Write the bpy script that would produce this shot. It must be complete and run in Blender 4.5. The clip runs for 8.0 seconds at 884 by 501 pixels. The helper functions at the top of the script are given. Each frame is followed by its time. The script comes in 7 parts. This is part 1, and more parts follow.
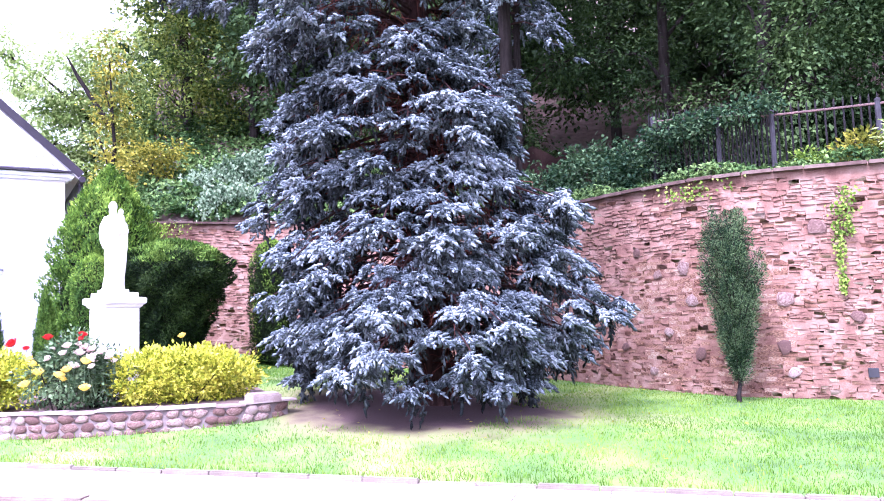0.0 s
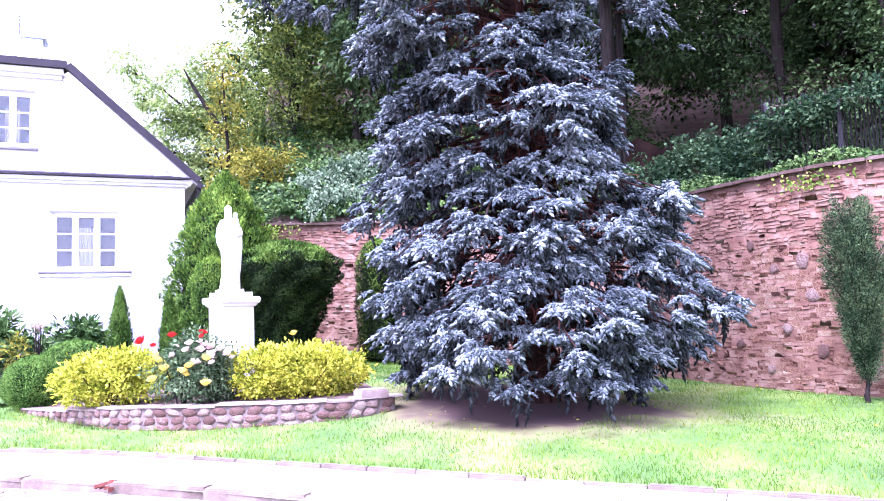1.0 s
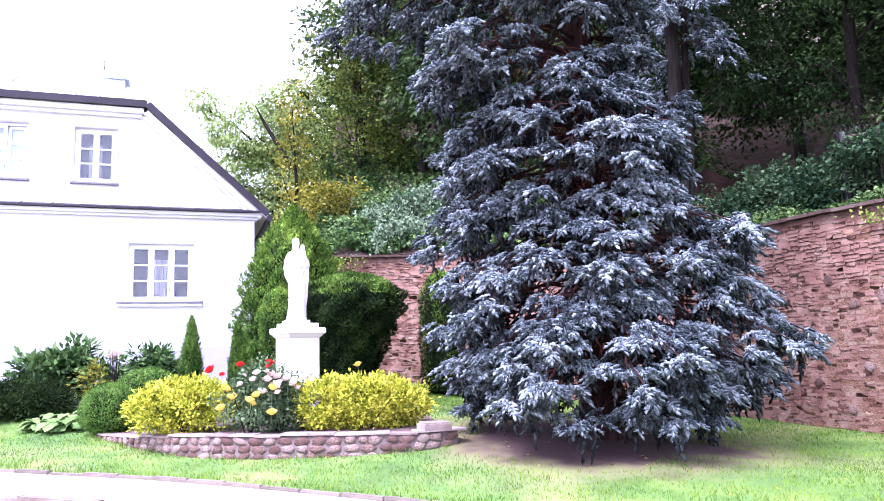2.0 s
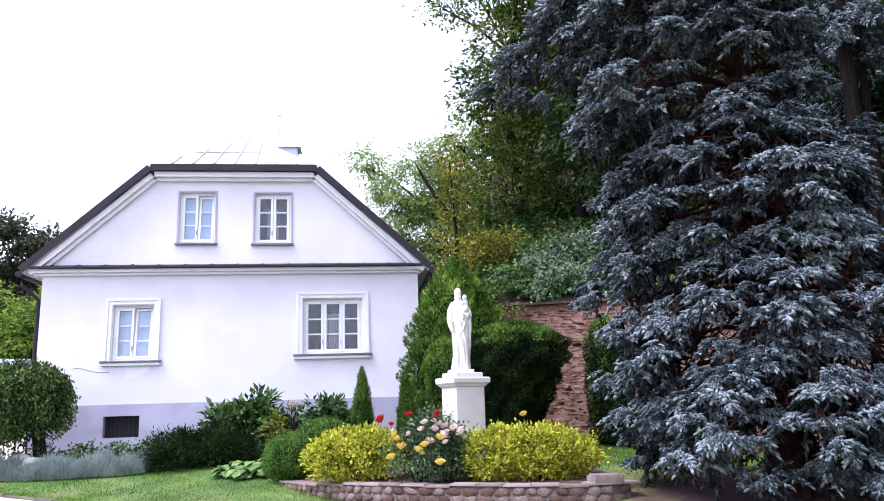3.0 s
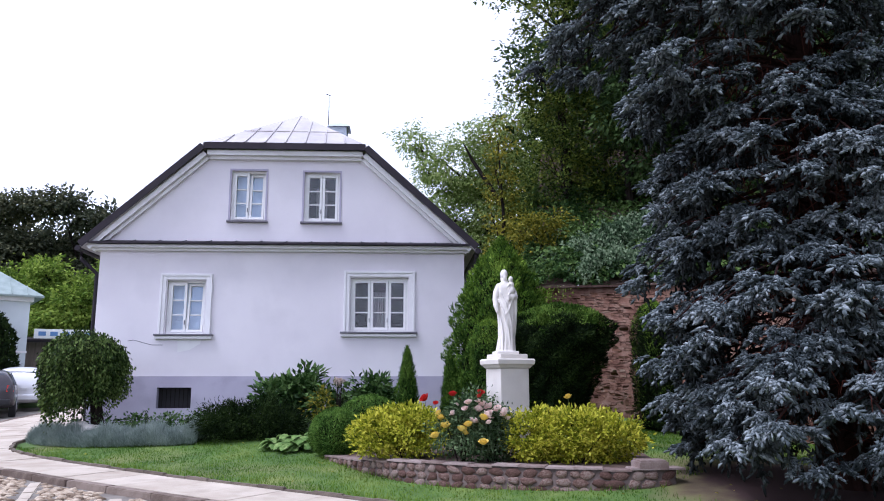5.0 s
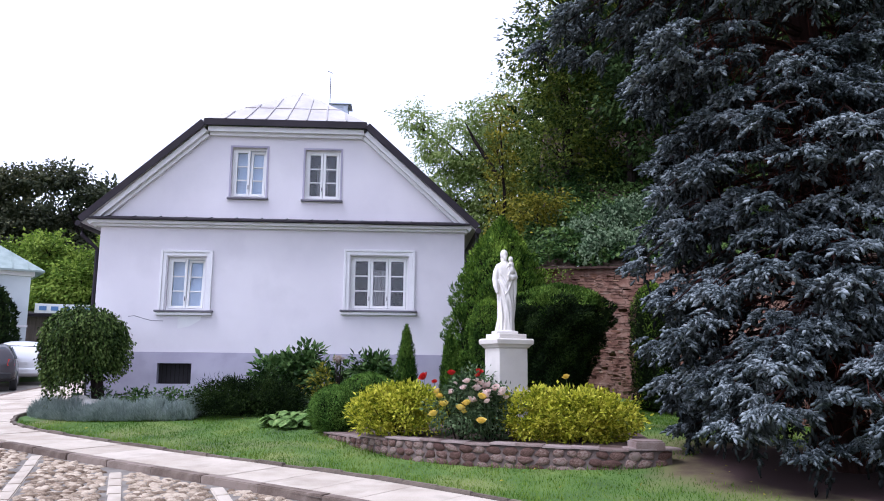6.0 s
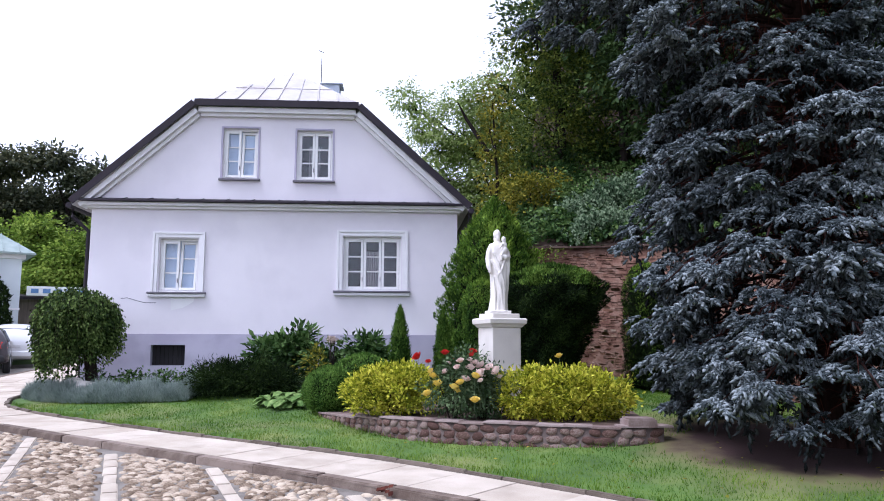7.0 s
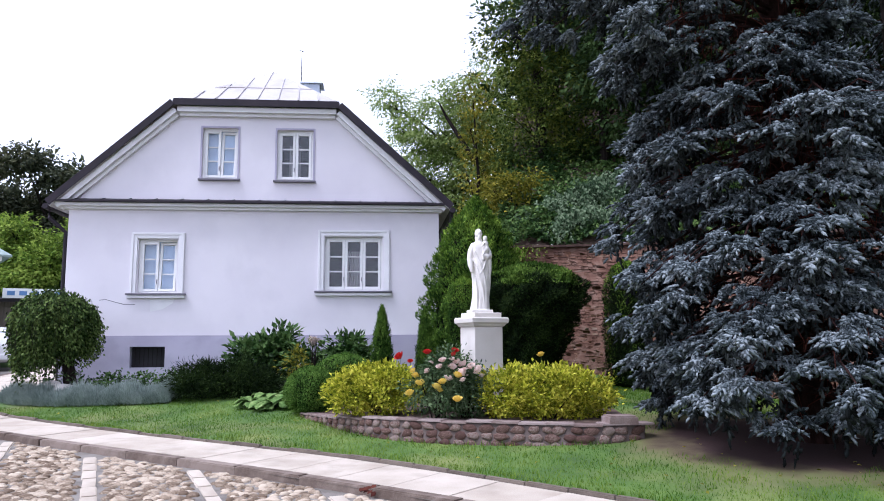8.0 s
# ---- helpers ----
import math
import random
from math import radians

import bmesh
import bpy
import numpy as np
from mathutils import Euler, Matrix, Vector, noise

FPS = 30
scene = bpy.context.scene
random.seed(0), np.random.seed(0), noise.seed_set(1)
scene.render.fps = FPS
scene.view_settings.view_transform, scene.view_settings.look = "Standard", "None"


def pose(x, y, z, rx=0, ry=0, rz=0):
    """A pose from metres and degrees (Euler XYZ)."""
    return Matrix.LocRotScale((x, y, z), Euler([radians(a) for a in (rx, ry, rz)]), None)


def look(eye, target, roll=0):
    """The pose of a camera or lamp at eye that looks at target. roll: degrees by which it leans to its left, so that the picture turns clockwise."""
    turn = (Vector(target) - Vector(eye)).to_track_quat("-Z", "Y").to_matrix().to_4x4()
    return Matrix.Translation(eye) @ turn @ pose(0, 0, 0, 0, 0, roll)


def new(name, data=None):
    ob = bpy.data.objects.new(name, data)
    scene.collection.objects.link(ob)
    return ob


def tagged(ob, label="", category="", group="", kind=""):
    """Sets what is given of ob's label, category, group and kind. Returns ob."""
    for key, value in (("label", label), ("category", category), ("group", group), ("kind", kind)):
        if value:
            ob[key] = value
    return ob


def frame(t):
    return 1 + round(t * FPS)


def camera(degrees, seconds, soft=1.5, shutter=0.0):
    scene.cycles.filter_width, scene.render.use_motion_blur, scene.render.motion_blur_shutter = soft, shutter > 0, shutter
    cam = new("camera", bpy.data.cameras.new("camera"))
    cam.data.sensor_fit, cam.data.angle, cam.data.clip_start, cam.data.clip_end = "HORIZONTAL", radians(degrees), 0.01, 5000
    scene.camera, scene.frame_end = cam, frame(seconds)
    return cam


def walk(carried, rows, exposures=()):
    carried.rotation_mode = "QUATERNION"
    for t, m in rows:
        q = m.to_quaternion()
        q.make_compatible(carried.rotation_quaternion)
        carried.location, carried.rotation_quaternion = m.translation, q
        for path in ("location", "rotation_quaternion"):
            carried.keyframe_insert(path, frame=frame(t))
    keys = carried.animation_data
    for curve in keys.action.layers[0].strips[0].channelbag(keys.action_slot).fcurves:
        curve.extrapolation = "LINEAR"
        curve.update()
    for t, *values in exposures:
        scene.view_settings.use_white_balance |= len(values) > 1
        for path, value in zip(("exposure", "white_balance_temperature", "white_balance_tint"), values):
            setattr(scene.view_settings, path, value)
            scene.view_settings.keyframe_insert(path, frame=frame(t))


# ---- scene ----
from itertools import product

# ---- camera ----
cam = camera(60.85, 8.0, soft=1.0)
EYE = (0.0, 0.0, 1.6)
TURNS = [(0.0, -26.65, 5.0, -1.85), (0.5, -22.33, 4.7, -1.9), (1.0, -18.82, 5.05, -2.15), (1.2, -17.76, 5.3, -2.05),
         (2.3, -11.13, 9.29, -1.65), (2.5, -8.36, 10.52, -1.95), (3.0, -1.83, 11.64, -1.72), (3.5, 0.83, 11.67, -0.51),
         (4.0, 2.85, 11.42, -0.67), (4.5, 2.84, 10.59, -0.63), (4.7, 2.14, 10.39, -0.48), (6.0, 1.83, 8.66, 0.6),
         (6.5, 1.76, 7.13, 0.78), (7.0, 1.28, 7.16, 0.2), (7.5, 0.0, 7.1, -0.22), (8.0, -0.13, 7.12, -0.27)]


def aim(yaw, pitch, roll):
    """The point ahead of the eye at that yaw (to the left) and pitch."""
    a, b = radians(yaw), radians(pitch)
    way = Vector((-math.sin(a) * math.cos(b), math.cos(a) * math.cos(b), math.sin(b)))
    return look(EYE, Vector(EYE) + way * 10, roll)


walk(cam, [(t, aim(y, p, r)) for t, y, p, r in TURNS],
     exposures=[(0.0, 2.78, 5000, 43), (1.2, 2.72, 4980, 45), (2.3, 2.02, 5200, 34), (2.5, 1.72, 5230, 31), (3.0, 1.16, 5300, 23),
                (3.5, 0.80, 5290, 22), (4.5, 0.36, 5270, 21), (6.0, 0.48, 5310, 21), (8.0, 0.56, 5310, 20)])

# ---- sky and sun ----
world = bpy.data.worlds.new("sky")
scene.world = world
world.use_nodes = True
wn = world.node_tree.nodes
sky = wn.new("ShaderNodeTexSky")
sky.sky_type = "NISHITA"
sky.sun_disc = False
SUN_EL, SUN_AZ = radians(60), radians(243)
sky.sun_elevation, sky.sun_rotation = SUN_EL, SUN_AZ
sky.air_density, sky.dust_density, sky.ozone_density = 1.0, 6.0, 1.0
wn["Background"].inputs["Strength"].default_value = 0.15
haze = wn.new("ShaderNodeMix")   # bright even cloud, with a little of the clear sky left in it
haze.data_type = "RGBA"
haze.inputs["Factor"].default_value = 0.8
haze.inputs["B"].default_value = (8.4, 8.3, 8.3, 1)
world.node_tree.links.new(sky.outputs["Color"], haze.inputs["A"])
world.node_tree.links.new(haze.outputs["Result"], wn["Background"].inputs["Color"])
sun = new("sun", bpy.data.lights.new("sun", "SUN"))
sun.data.energy, sun.data.angle, sun.data.color = 2.1, radians(22), (1.0, 0.95, 0.88)
sun_way = Vector((math.sin(SUN_AZ) * math.cos(SUN_EL), math.cos(SUN_AZ) * math.cos(SUN_EL), math.sin(SUN_EL)))
sun.matrix_world = look(sun_way * 50, (0, 0, 0))


# ---- materials ----
def mat(name, colors, rough=0.7, scale=4.0, fine=60.0, bump=0.15, metal=0.0, island=0.0, obj=0.0, spec=0.5, through_light=0.0, stretch=(1, 1, 1), mark=None):
    """A surface whose colour wanders over two scales of noise between the given colours. island, obj: how much it differs from piece to piece;
    through_light: the share of light that leaves let through; mark: (colour, size, amount) of stains."""
    m = bpy.data.materials.new(name)
    m.use_nodes = True
    t = m.node_tree
    n, l = t.nodes, t.links
    b = n["Principled BSDF"]
    b.inputs["Roughness"].default_value, b.inputs["Metallic"].default_value = rough, metal
    b.inputs["Specular IOR Level"].default_value = min(spec, 0.05) if through_light else spec
    co = n.new("ShaderNodeTexCoord")
    mp = n.new("ShaderNodeMapping")
    mp.inputs["Scale"].default_value = stretch
    geo = n.new("ShaderNodeNewGeometry")
    l.new(geo.outputs["Position"] if not obj else co.outputs["Object"], mp.inputs["Vector"])
    big, small = n.new("ShaderNodeTexNoise"), n.new("ShaderNodeTexNoise")
    for node, s, d in ((big, scale, 5), (small, fine, 3)):
        node.inputs["Scale"].default_value, node.inputs["Detail"].default_value = s, d
        l.new(mp.outputs["Vector"], node.inputs["Vector"])
    mix = n.new("ShaderNodeMath")
    mix.operation = "MULTIPLY_ADD"
    l.new(small.outputs["Fac"], mix.inputs[0])
    mix.inputs[1].default_value = 0.35
    l.new(big.outputs["Fac"], mix.inputs[2])
    last = mix.outputs[0]
    off = n.new("ShaderNodeMath")
    off.operation = "ADD"
    off.inputs[1].default_value = -0.175
    l.new(last, off.inputs[0])
    last = off.outputs[0]
    for amount, source in ((island, geo.outputs["Random Per Island"]), (obj, n.new("ShaderNodeObjectInfo").outputs["Random"])):
        if amount:
            a = n.new("ShaderNodeMath")
            a.operation = "MULTIPLY_ADD"
            c = n.new("ShaderNodeMath")
            c.operation = "SUBTRACT"
            c.inputs[1].default_value = 0.5
            l.new(source, c.inputs[0])
            l.new(c.outputs[0], a.inputs[0])
            a.inputs[1].default_value = amount
            l.new(last, a.inputs[2])
            last = a.outputs[0]
    ramp = n.new("ShaderNodeValToRGB")
    stops = ramp.color_ramp.elements
    while len(stops) < len(colors):
        stops.new(0.5)
    for k, c in enumerate(colors):
        stops[k].position = 0.3 + 0.4 * k / max(1, len(colors) - 1)
        stops[k].color = (*c, 1)
    l.new(last, ramp.inputs["Fac"])
    color = ramp.outputs["Color"]
    if mark:
        st = n.new("ShaderNodeTexNoise")
        st.inputs["Scale"].default_value, st.inputs["Detail"].default_value = mark[1], 8
        l.new(geo.outputs["Position"], st.inputs["Vector"])
        sr = n.new("ShaderNodeMapRange")
        sr.inputs["From Min"].default_value, sr.inputs["From Max"].default_value, sr.inputs["To Max"].default_value = 0.52, 0.72, mark[2]
        l.new(st.outputs["Fac"], sr.inputs["Value"])
        mx = n.new("ShaderNodeMix")
        mx.data_type = "RGBA"
        l.new(sr.outputs["Result"], mx.inputs["Factor"])
        l.new(color, mx.inputs["A"])
        mx.inputs["B"].default_value = (*mark[0], 1)
        color = mx.outputs["Result"]
    l.new(color, b.inputs["Base Color"])
    if bump:
        bp = n.new("ShaderNodeBump")
        bp.inputs["Strength"].default_value, bp.inputs["Distance"].default_value = bump, 0.02
        l.new(mix.outputs[0], bp.inputs["Height"])
        l.new(bp.outputs["Normal"], b.inputs["Normal"])
    if through_light:
        tr = n.new("ShaderNodeBsdfTranslucent")
        l.new(color, tr.inputs["Color"])
        ms = n.new("ShaderNodeMixShader")
        ms.inputs["Fac"].default_value = through_light
        l.new(b.outputs["BSDF"], ms.inputs[1])
        l.new(tr.outputs["BSDF"], ms.inputs[2])
        l.new(ms.outputs["Shader"], n["Material Output"].inputs["Surface"])
    return m


M = {}
M["stucco"] = mat("lilac_stucco", [(0.645, 0.605, 0.645), (0.69, 0.65, 0.685), (0.725, 0.685, 0.715)], 0.9, 0.7, 90, 0.12, spec=0.2, mark=((0.60, 0.565, 0.60), 1.3, 0.5))
M["plinth"] = mat("grey_plinth", [(0.36, 0.33, 0.42), (0.42, 0.39, 0.48)], 0.9, 1.5, 90, 0.15, mark=((0.27, 0.26, 0.32), 2.0, 0.5))
M["white"] = mat("white_paint", [(0.74, 0.73, 0.72), (0.80, 0.79, 0.78)], 0.5, 3, 80, 0.03)
M["trim"] = mat("pale_trim", [(0.70, 0.68, 0.69), (0.77, 0.75, 0.76)], 0.8, 3, 80, 0.06)
M["tin"] = mat("dark_painted_tin", [(0.012, 0.008, 0.013), (0.024, 0.017, 0.023)], 0.65, 3, 50, 0.05, spec=0.3)
M["roof"] = mat("pale_sheet_roof", [(0.36, 0.33, 0.33), (0.44, 0.41, 0.40), (0.50, 0.46, 0.45)], 0.5, 1.2, 30, 0.06, metal=0.2, mark=((0.30, 0.24, 0.22), 2.5, 0.5))
M["sill"] = mat("grey_sill", [(0.10, 0.09, 0.11), (0.15, 0.14, 0.16)], 0.5, 5, 60, 0.05)
# Near-black: the shade inside rooms and openings is put into this colour.
M["dark"] = mat("inside_shade_black", [(0.012, 0.010, 0.012), (0.02, 0.018, 0.02)], 0.9, 3, 30, 0)
M["curtain"] = mat("white_curtain", [(0.34, 0.32, 0.32), (0.44, 0.42, 0.42)], 0.9, 5, 60, 0.1, stretch=(6, 6, 0.3))
# Pale blue stands in for the sky mirrored in the panes.
M["blind"] = mat("sky_reflection_blue", [(0.50, 0.62, 0.80), (0.62, 0.72, 0.86)], 0.8, 2, 60, 0.02)
M["soil"] = mat("soil", [(0.05, 0.030, 0.022), (0.09, 0.055, 0.04), (0.12, 0.08, 0.06)], 0.95, 5, 50, 0.5)
M["granite"] = mat("kerb_granite", [(0.11, 0.080, 0.062), (0.17, 0.130, 0.103), (0.24, 0.19, 0.155)], 0.85, 5, 90, 0.35, obj=0.35, spec=0.2)
M["edging"] = mat("edging_stone", [(0.10, 0.08, 0.062), (0.175, 0.142, 0.112)], 0.9, 5, 70, 0.35, obj=0.35, spec=0.2)
M["slab"] = mat("pavement_slab", [(0.36, 0.30, 0.235), (0.44, 0.38, 0.305), (0.51, 0.445, 0.365)], 0.85, 1.5, 110, 0.25, obj=0.2, spec=0.2, mark=((0.29, 0.245, 0.19), 2.5, 0.6))
M["cobble"] = mat("cobblestone", [(0.12, 0.082, 0.052), (0.27, 0.205, 0.14), (0.45, 0.37, 0.275)], 0.75, 6, 60, 0.35, spec=0.25, obj=0.5)
M["cobble_rest"] = mat("cobblestones", [(0.12, 0.082, 0.052), (0.27, 0.205, 0.14), (0.45, 0.37, 0.275)], 0.75, 6, 60, 0.35, spec=0.25, island=0.5)
M["roadbed"] = mat("sandy_joint", [(0.10, 0.085, 0.07), (0.17, 0.15, 0.125), (0.21, 0.19, 0.16)], 0.95, 3, 70, 0.4)
BRICK = [(0.055, 0.024, 0.015), (0.112, 0.054, 0.033), (0.168, 0.088, 0.054), (0.21, 0.126, 0.080), (0.26, 0.19, 0.14)]
M["brick"] = mat("old_brick", BRICK, 0.9, 5, 70, 0.5, obj=0.34, spec=0.15, mark=((0.21, 0.142, 0.094), 1.1, 0.7))
M["brick_rest"] = mat("old_bricks", BRICK, 0.9, 3, 70, 0.5, island=0.34, spec=0.15, mark=((0.21, 0.142, 0.094), 1.1, 0.7))
M["mortar"] = mat("wall_mortar", [(0.09, 0.043, 0.030), (0.15, 0.082, 0.058), (0.21, 0.135, 0.10)], 0.95, 4, 50, 0.6, spec=0.15)
M["fieldstone"] = mat("field_stone", [(0.075, 0.040, 0.032), (0.13, 0.076, 0.060), (0.22, 0.165, 0.14)], 0.85, 6, 60, 0.3, obj=0.5, spec=0.2)
M["bedmortar"] = mat("bed_mortar", [(0.07, 0.05, 0.042), (0.13, 0.10, 0.085)], 0.95, 5, 60, 0.4)
M["statue"] = mat("white_stone", [(0.66, 0.62, 0.575), (0.76, 0.715, 0.67)], 0.75, 4, 60, 0.08, spec=0.2, mark=((0.50, 0.46, 0.41), 5, 0.35))
M["pedestal"] = mat("pale_plaster", [(0.60, 0.555, 0.50), (0.69, 0.645, 0.59)], 0.85, 2.5, 80, 0.1, spec=0.2, mark=((0.44, 0.40, 0.35), 2.5, 0.45))
M["bark"] = mat("spruce_bark", [(0.016, 0.009, 0.008), (0.042, 0.022, 0.019)], 0.95, 6, 50, 0.8, spec=0.05, stretch=(3, 3, 0.6))
M["twig"] = mat("dead_twigs", [(0.034, 0.011, 0.009), (0.10, 0.034, 0.024)], 0.95, 5, 50, 0.2, island=0.6, spec=0.04)
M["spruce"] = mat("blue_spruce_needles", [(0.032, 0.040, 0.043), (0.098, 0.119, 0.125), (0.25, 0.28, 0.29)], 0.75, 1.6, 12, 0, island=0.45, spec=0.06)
# Older needles, darkened further: shade inside the crown put into the colour.
M["spruce_shaded"] = mat("shaded_old_needles", [(0.010, 0.011, 0.011), (0.024, 0.028, 0.028), (0.06, 0.069, 0.069)], 0.8, 1.6, 12, 0, island=0.45, spec=0.04)
M["juniper"] = mat("juniper_needles", [(0.008, 0.020, 0.009), (0.030, 0.058, 0.022), (0.11, 0.155, 0.062)], 0.6, 4, 20, 0, island=0.5, through_light=0.1)
M["iron"] = mat("black_iron", [(0.009, 0.008, 0.009), (0.02, 0.016, 0.016)], 0.8, 6, 60, 0.1, spec=0.12)
M["rust"] = mat("rusty_rail", [(0.06, 0.032, 0.026), (0.11, 0.06, 0.048)], 0.8, 6, 60, 0.2)
# Near-black: the shade on the yew's flanks is put into this colour.
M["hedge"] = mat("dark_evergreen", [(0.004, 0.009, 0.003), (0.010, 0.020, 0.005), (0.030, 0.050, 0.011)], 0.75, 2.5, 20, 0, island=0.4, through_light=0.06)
# Bright leaf colour for upward faces, imitating light from above.
M["lit_evergreen"] = mat("lit_evergreen_leaves", [(0.05, 0.105, 0.010), (0.115, 0.20, 0.020), (0.22, 0.32, 0.040)], 0.65, 2.5, 20, 0, island=0.4, through_light=0.2)
M["ivy_dark"] = mat("dark_ivy_leaves", [(0.012, 0.03, 0.014), (0.03, 0.062, 0.026), (0.075, 0.12, 0.05)], 0.4, 1.0, 15, 0, island=0.5, through_light=0.15)
M["thuja"] = mat("green_thuja", [(0.018, 0.045, 0.007), (0.05, 0.105, 0.014), (0.12, 0.20, 0.028)], 0.65, 2.5, 20, 0, island=0.5, through_light=0.2)
M["golden"] = mat("golden_leaves", [(0.13, 0.16, 0.010), (0.37, 0.39, 0.02), (0.64, 0.60, 0.07)], 0.5, 4, 20, 0, island=0.5, through_light=0.25)
M["rose_leaf"] = mat("rose_leaves", [(0.03, 0.055, 0.022), (0.07, 0.115, 0.045), (0.14, 0.19, 0.09)], 0.45, 4, 20, 0, island=0.5, through_light=0.15)
M["lavender"] = mat("grey_lavender", [(0.17, 0.215, 0.19), (0.27, 0.32, 0.285), (0.37, 0.42, 0.38)], 0.8, 4, 20, 0, island=0.4, through_light=0.15)
M["ivy"] = mat("ivy_leaves", [(0.02, 0.045, 0.012), (0.055, 0.105, 0.026), (0.14, 0.21, 0.06)], 0.4, 1.0, 15, 0, island=0.5, through_light=0.2)
M["leaf_dark"] = mat("dark_tree_leaves", [(0.012, 0.024, 0.008), (0.032, 0.058, 0.018), (0.075, 0.115, 0.034)], 0.5, 0.6, 5, 0, island=0.25, through_light=0.15)
M["leaf_mid"] = mat("tree_leaves", [(0.028, 0.052, 0.010), (0.085, 0.125, 0.022), (0.22, 0.25, 0.042)], 0.5, 0.6, 8, 0, island=0.5, through_light=0.28)
M["leaf_yellow"] = mat("yellowing_leaves", [(0.085, 0.095, 0.012), (0.18, 0.175, 0.02), (0.34, 0.30, 0.04)], 0.5, 0.8, 8, 0, island=0.5, through_light=0.35)
M["leaf_pale"] = mat("pale_feathery_leaves", [(0.11, 0.165, 0.035), (0.22, 0.29, 0.075), (0.36, 0.43, 0.15)], 0.5, 0.6, 8, 0, island=0.5, through_light=0.4)
M["leaf_bright"] = mat("bright_leaves", [(0.07, 0.12, 0.015), (0.15, 0.23, 0.03), (0.28, 0.36, 0.06)], 0.5, 0.8, 8, 0, island=0.5, through_light=0.3)
M["leaf_broad"] = mat("broad_leaves", [(0.018, 0.042, 0.010), (0.05, 0.10, 0.026), (0.12, 0.19, 0.06)], 0.4, 3, 20, 0, island=0.6, through_light=0.15)
M["hosta"] = mat("hosta_leaves", [(0.09, 0.165, 0.04), (0.20, 0.29, 0.09), (0.42, 0.48, 0.21)], 0.45, 5, 20, 0, island=0.6, through_light=0.2)
M["wood_bark"] = mat("tree_bark", [(0.010, 0.008, 0.007), (0.028, 0.022, 0.019)], 0.95, 5, 40, 0.7, spec=0.05, stretch=(3, 3, 0.5))
M["blade"] = mat("grass_blades", [(0.042, 0.098, 0.007), (0.09, 0.175, 0.014), (0.18, 0.26, 0.035)], 0.6, 0.7, 6, 0, island=0.4, through_light=0.25, mark=((0.22, 0.20, 0.06), 1.2, 0.3))


def glass_material():
    m = bpy.data.materials.new("window_glass")
    m.use_nodes = True
    b = m.node_tree.nodes["Principled BSDF"]
    b.inputs["Base Color"].default_value = (0.95, 0.97, 1.0, 1)
    b.inputs["Transmission Weight"].default_value, b.inputs["Roughness"].default_value, b.inputs["IOR"].default_value = 1.0, 0.01, 1.45
    return m


M["glass"] = glass_material()


# ---- helpers for meshes ----
def mesh_of(name, verts, faces, material, smooth=False):
    """A mesh from numpy arrays of places and of triangles or quads."""
    verts, faces = np.asarray(verts, np.float32).reshape(-1, 3), np.asarray(faces, np.int32)
    me = bpy.data.meshes.new(name)
    k = faces.shape[1]
    me.vertices.add(len(verts))
    me.vertices.foreach_set("co", verts.ravel())
    me.loops.add(faces.size)
    me.loops.foreach_set("vertex_index", faces.ravel())
    me.polygons.add(len(faces))
    me.polygons.foreach_set("loop_start", np.arange(0, faces.size, k, dtype=np.int32))
    me.polygons.foreach_set("loop_total", np.full(len(faces), k, np.int32))
    if smooth:
        me.polygons.foreach_set("use_smooth", np.ones(len(faces), bool))
    me.materials.append(material)
    me.update(calc_edges=True)
    return me


def under(ob, parent):
    if parent is not None:
        ob.parent = parent
        bpy.context.view_layer.update()
        ob.matrix_parent_inverse = Matrix.Identity(4)
    return ob


def part(name, bm, material, parent=None, label="", smooth=False):
    me = bpy.data.meshes.new(name)
    bm.normal_update()
    bm.to_mesh(me)
    bm.free()
    me.materials.append(material)
    if smooth:
        for p in me.polygons:
            p.use_smooth = True
    ob = new(name, me)
    ob.parent = parent
    return tagged(ob, label)


def npart(name, verts, faces, material, parent=None, label="", smooth=False):
    ob = new(name, mesh_of(name, verts, faces, material, smooth))
    ob.parent = parent
    return tagged(ob, label)


def box(bm, x0, x1, y0, y1, z0, z1, bevel=0.0):
    """Adds a box, its edges bevelled."""
    vs = [bm.verts.new(c) for c in product((x0, x1), (y0, y1), (z0, z1))]
    fs = [bm.faces.new([vs[i] for i in f]) for f in ((0, 1, 3, 2), (4, 6, 7, 5), (0, 4, 5, 1), (2, 3, 7, 6), (0, 2, 6, 4), (1, 5, 7, 3))]
    if bevel:
        es = list({e for f in fs for e in f.edges})
        bmesh.ops.bevel(bm, geom=es, offset=bevel, segments=2, affect="EDGES", profile=0.5)
    return bm


def boxed(*a, **k):
    return box(bmesh.new(), *a, **k)


def tube(bm, path, radii, sides=8):
    """A tapering tube along a path of points."""
    rings, path = [], [Vector(p) for p in path]
    for i, p in enumerate(path):
        d = (path[min(i + 1, len(path) - 1)] - path[max(i - 1, 0)]).normalized()
        u = d.orthogonal().normalized()
        w = d.cross(u)
        rings.append([bm.verts.new(p + radii[i] * (math.cos(a) * u + math.sin(a) * w)) for a in (2 * math.pi * k / sides for k in range(sides))])
    for a, b in zip(rings, rings[1:]):
        best = min(range(sides), key=lambda s: (a[0].co - b[s].co).length)
        for k in range(sides):
            bm.faces.new((a[k], a[(k + 1) % sides], b[(k + 1 + best) % sides], b[(k + best) % sides]))
    bm.faces.new(rings[0][::-1])
    bm.faces.new(rings[-1])
    return bm


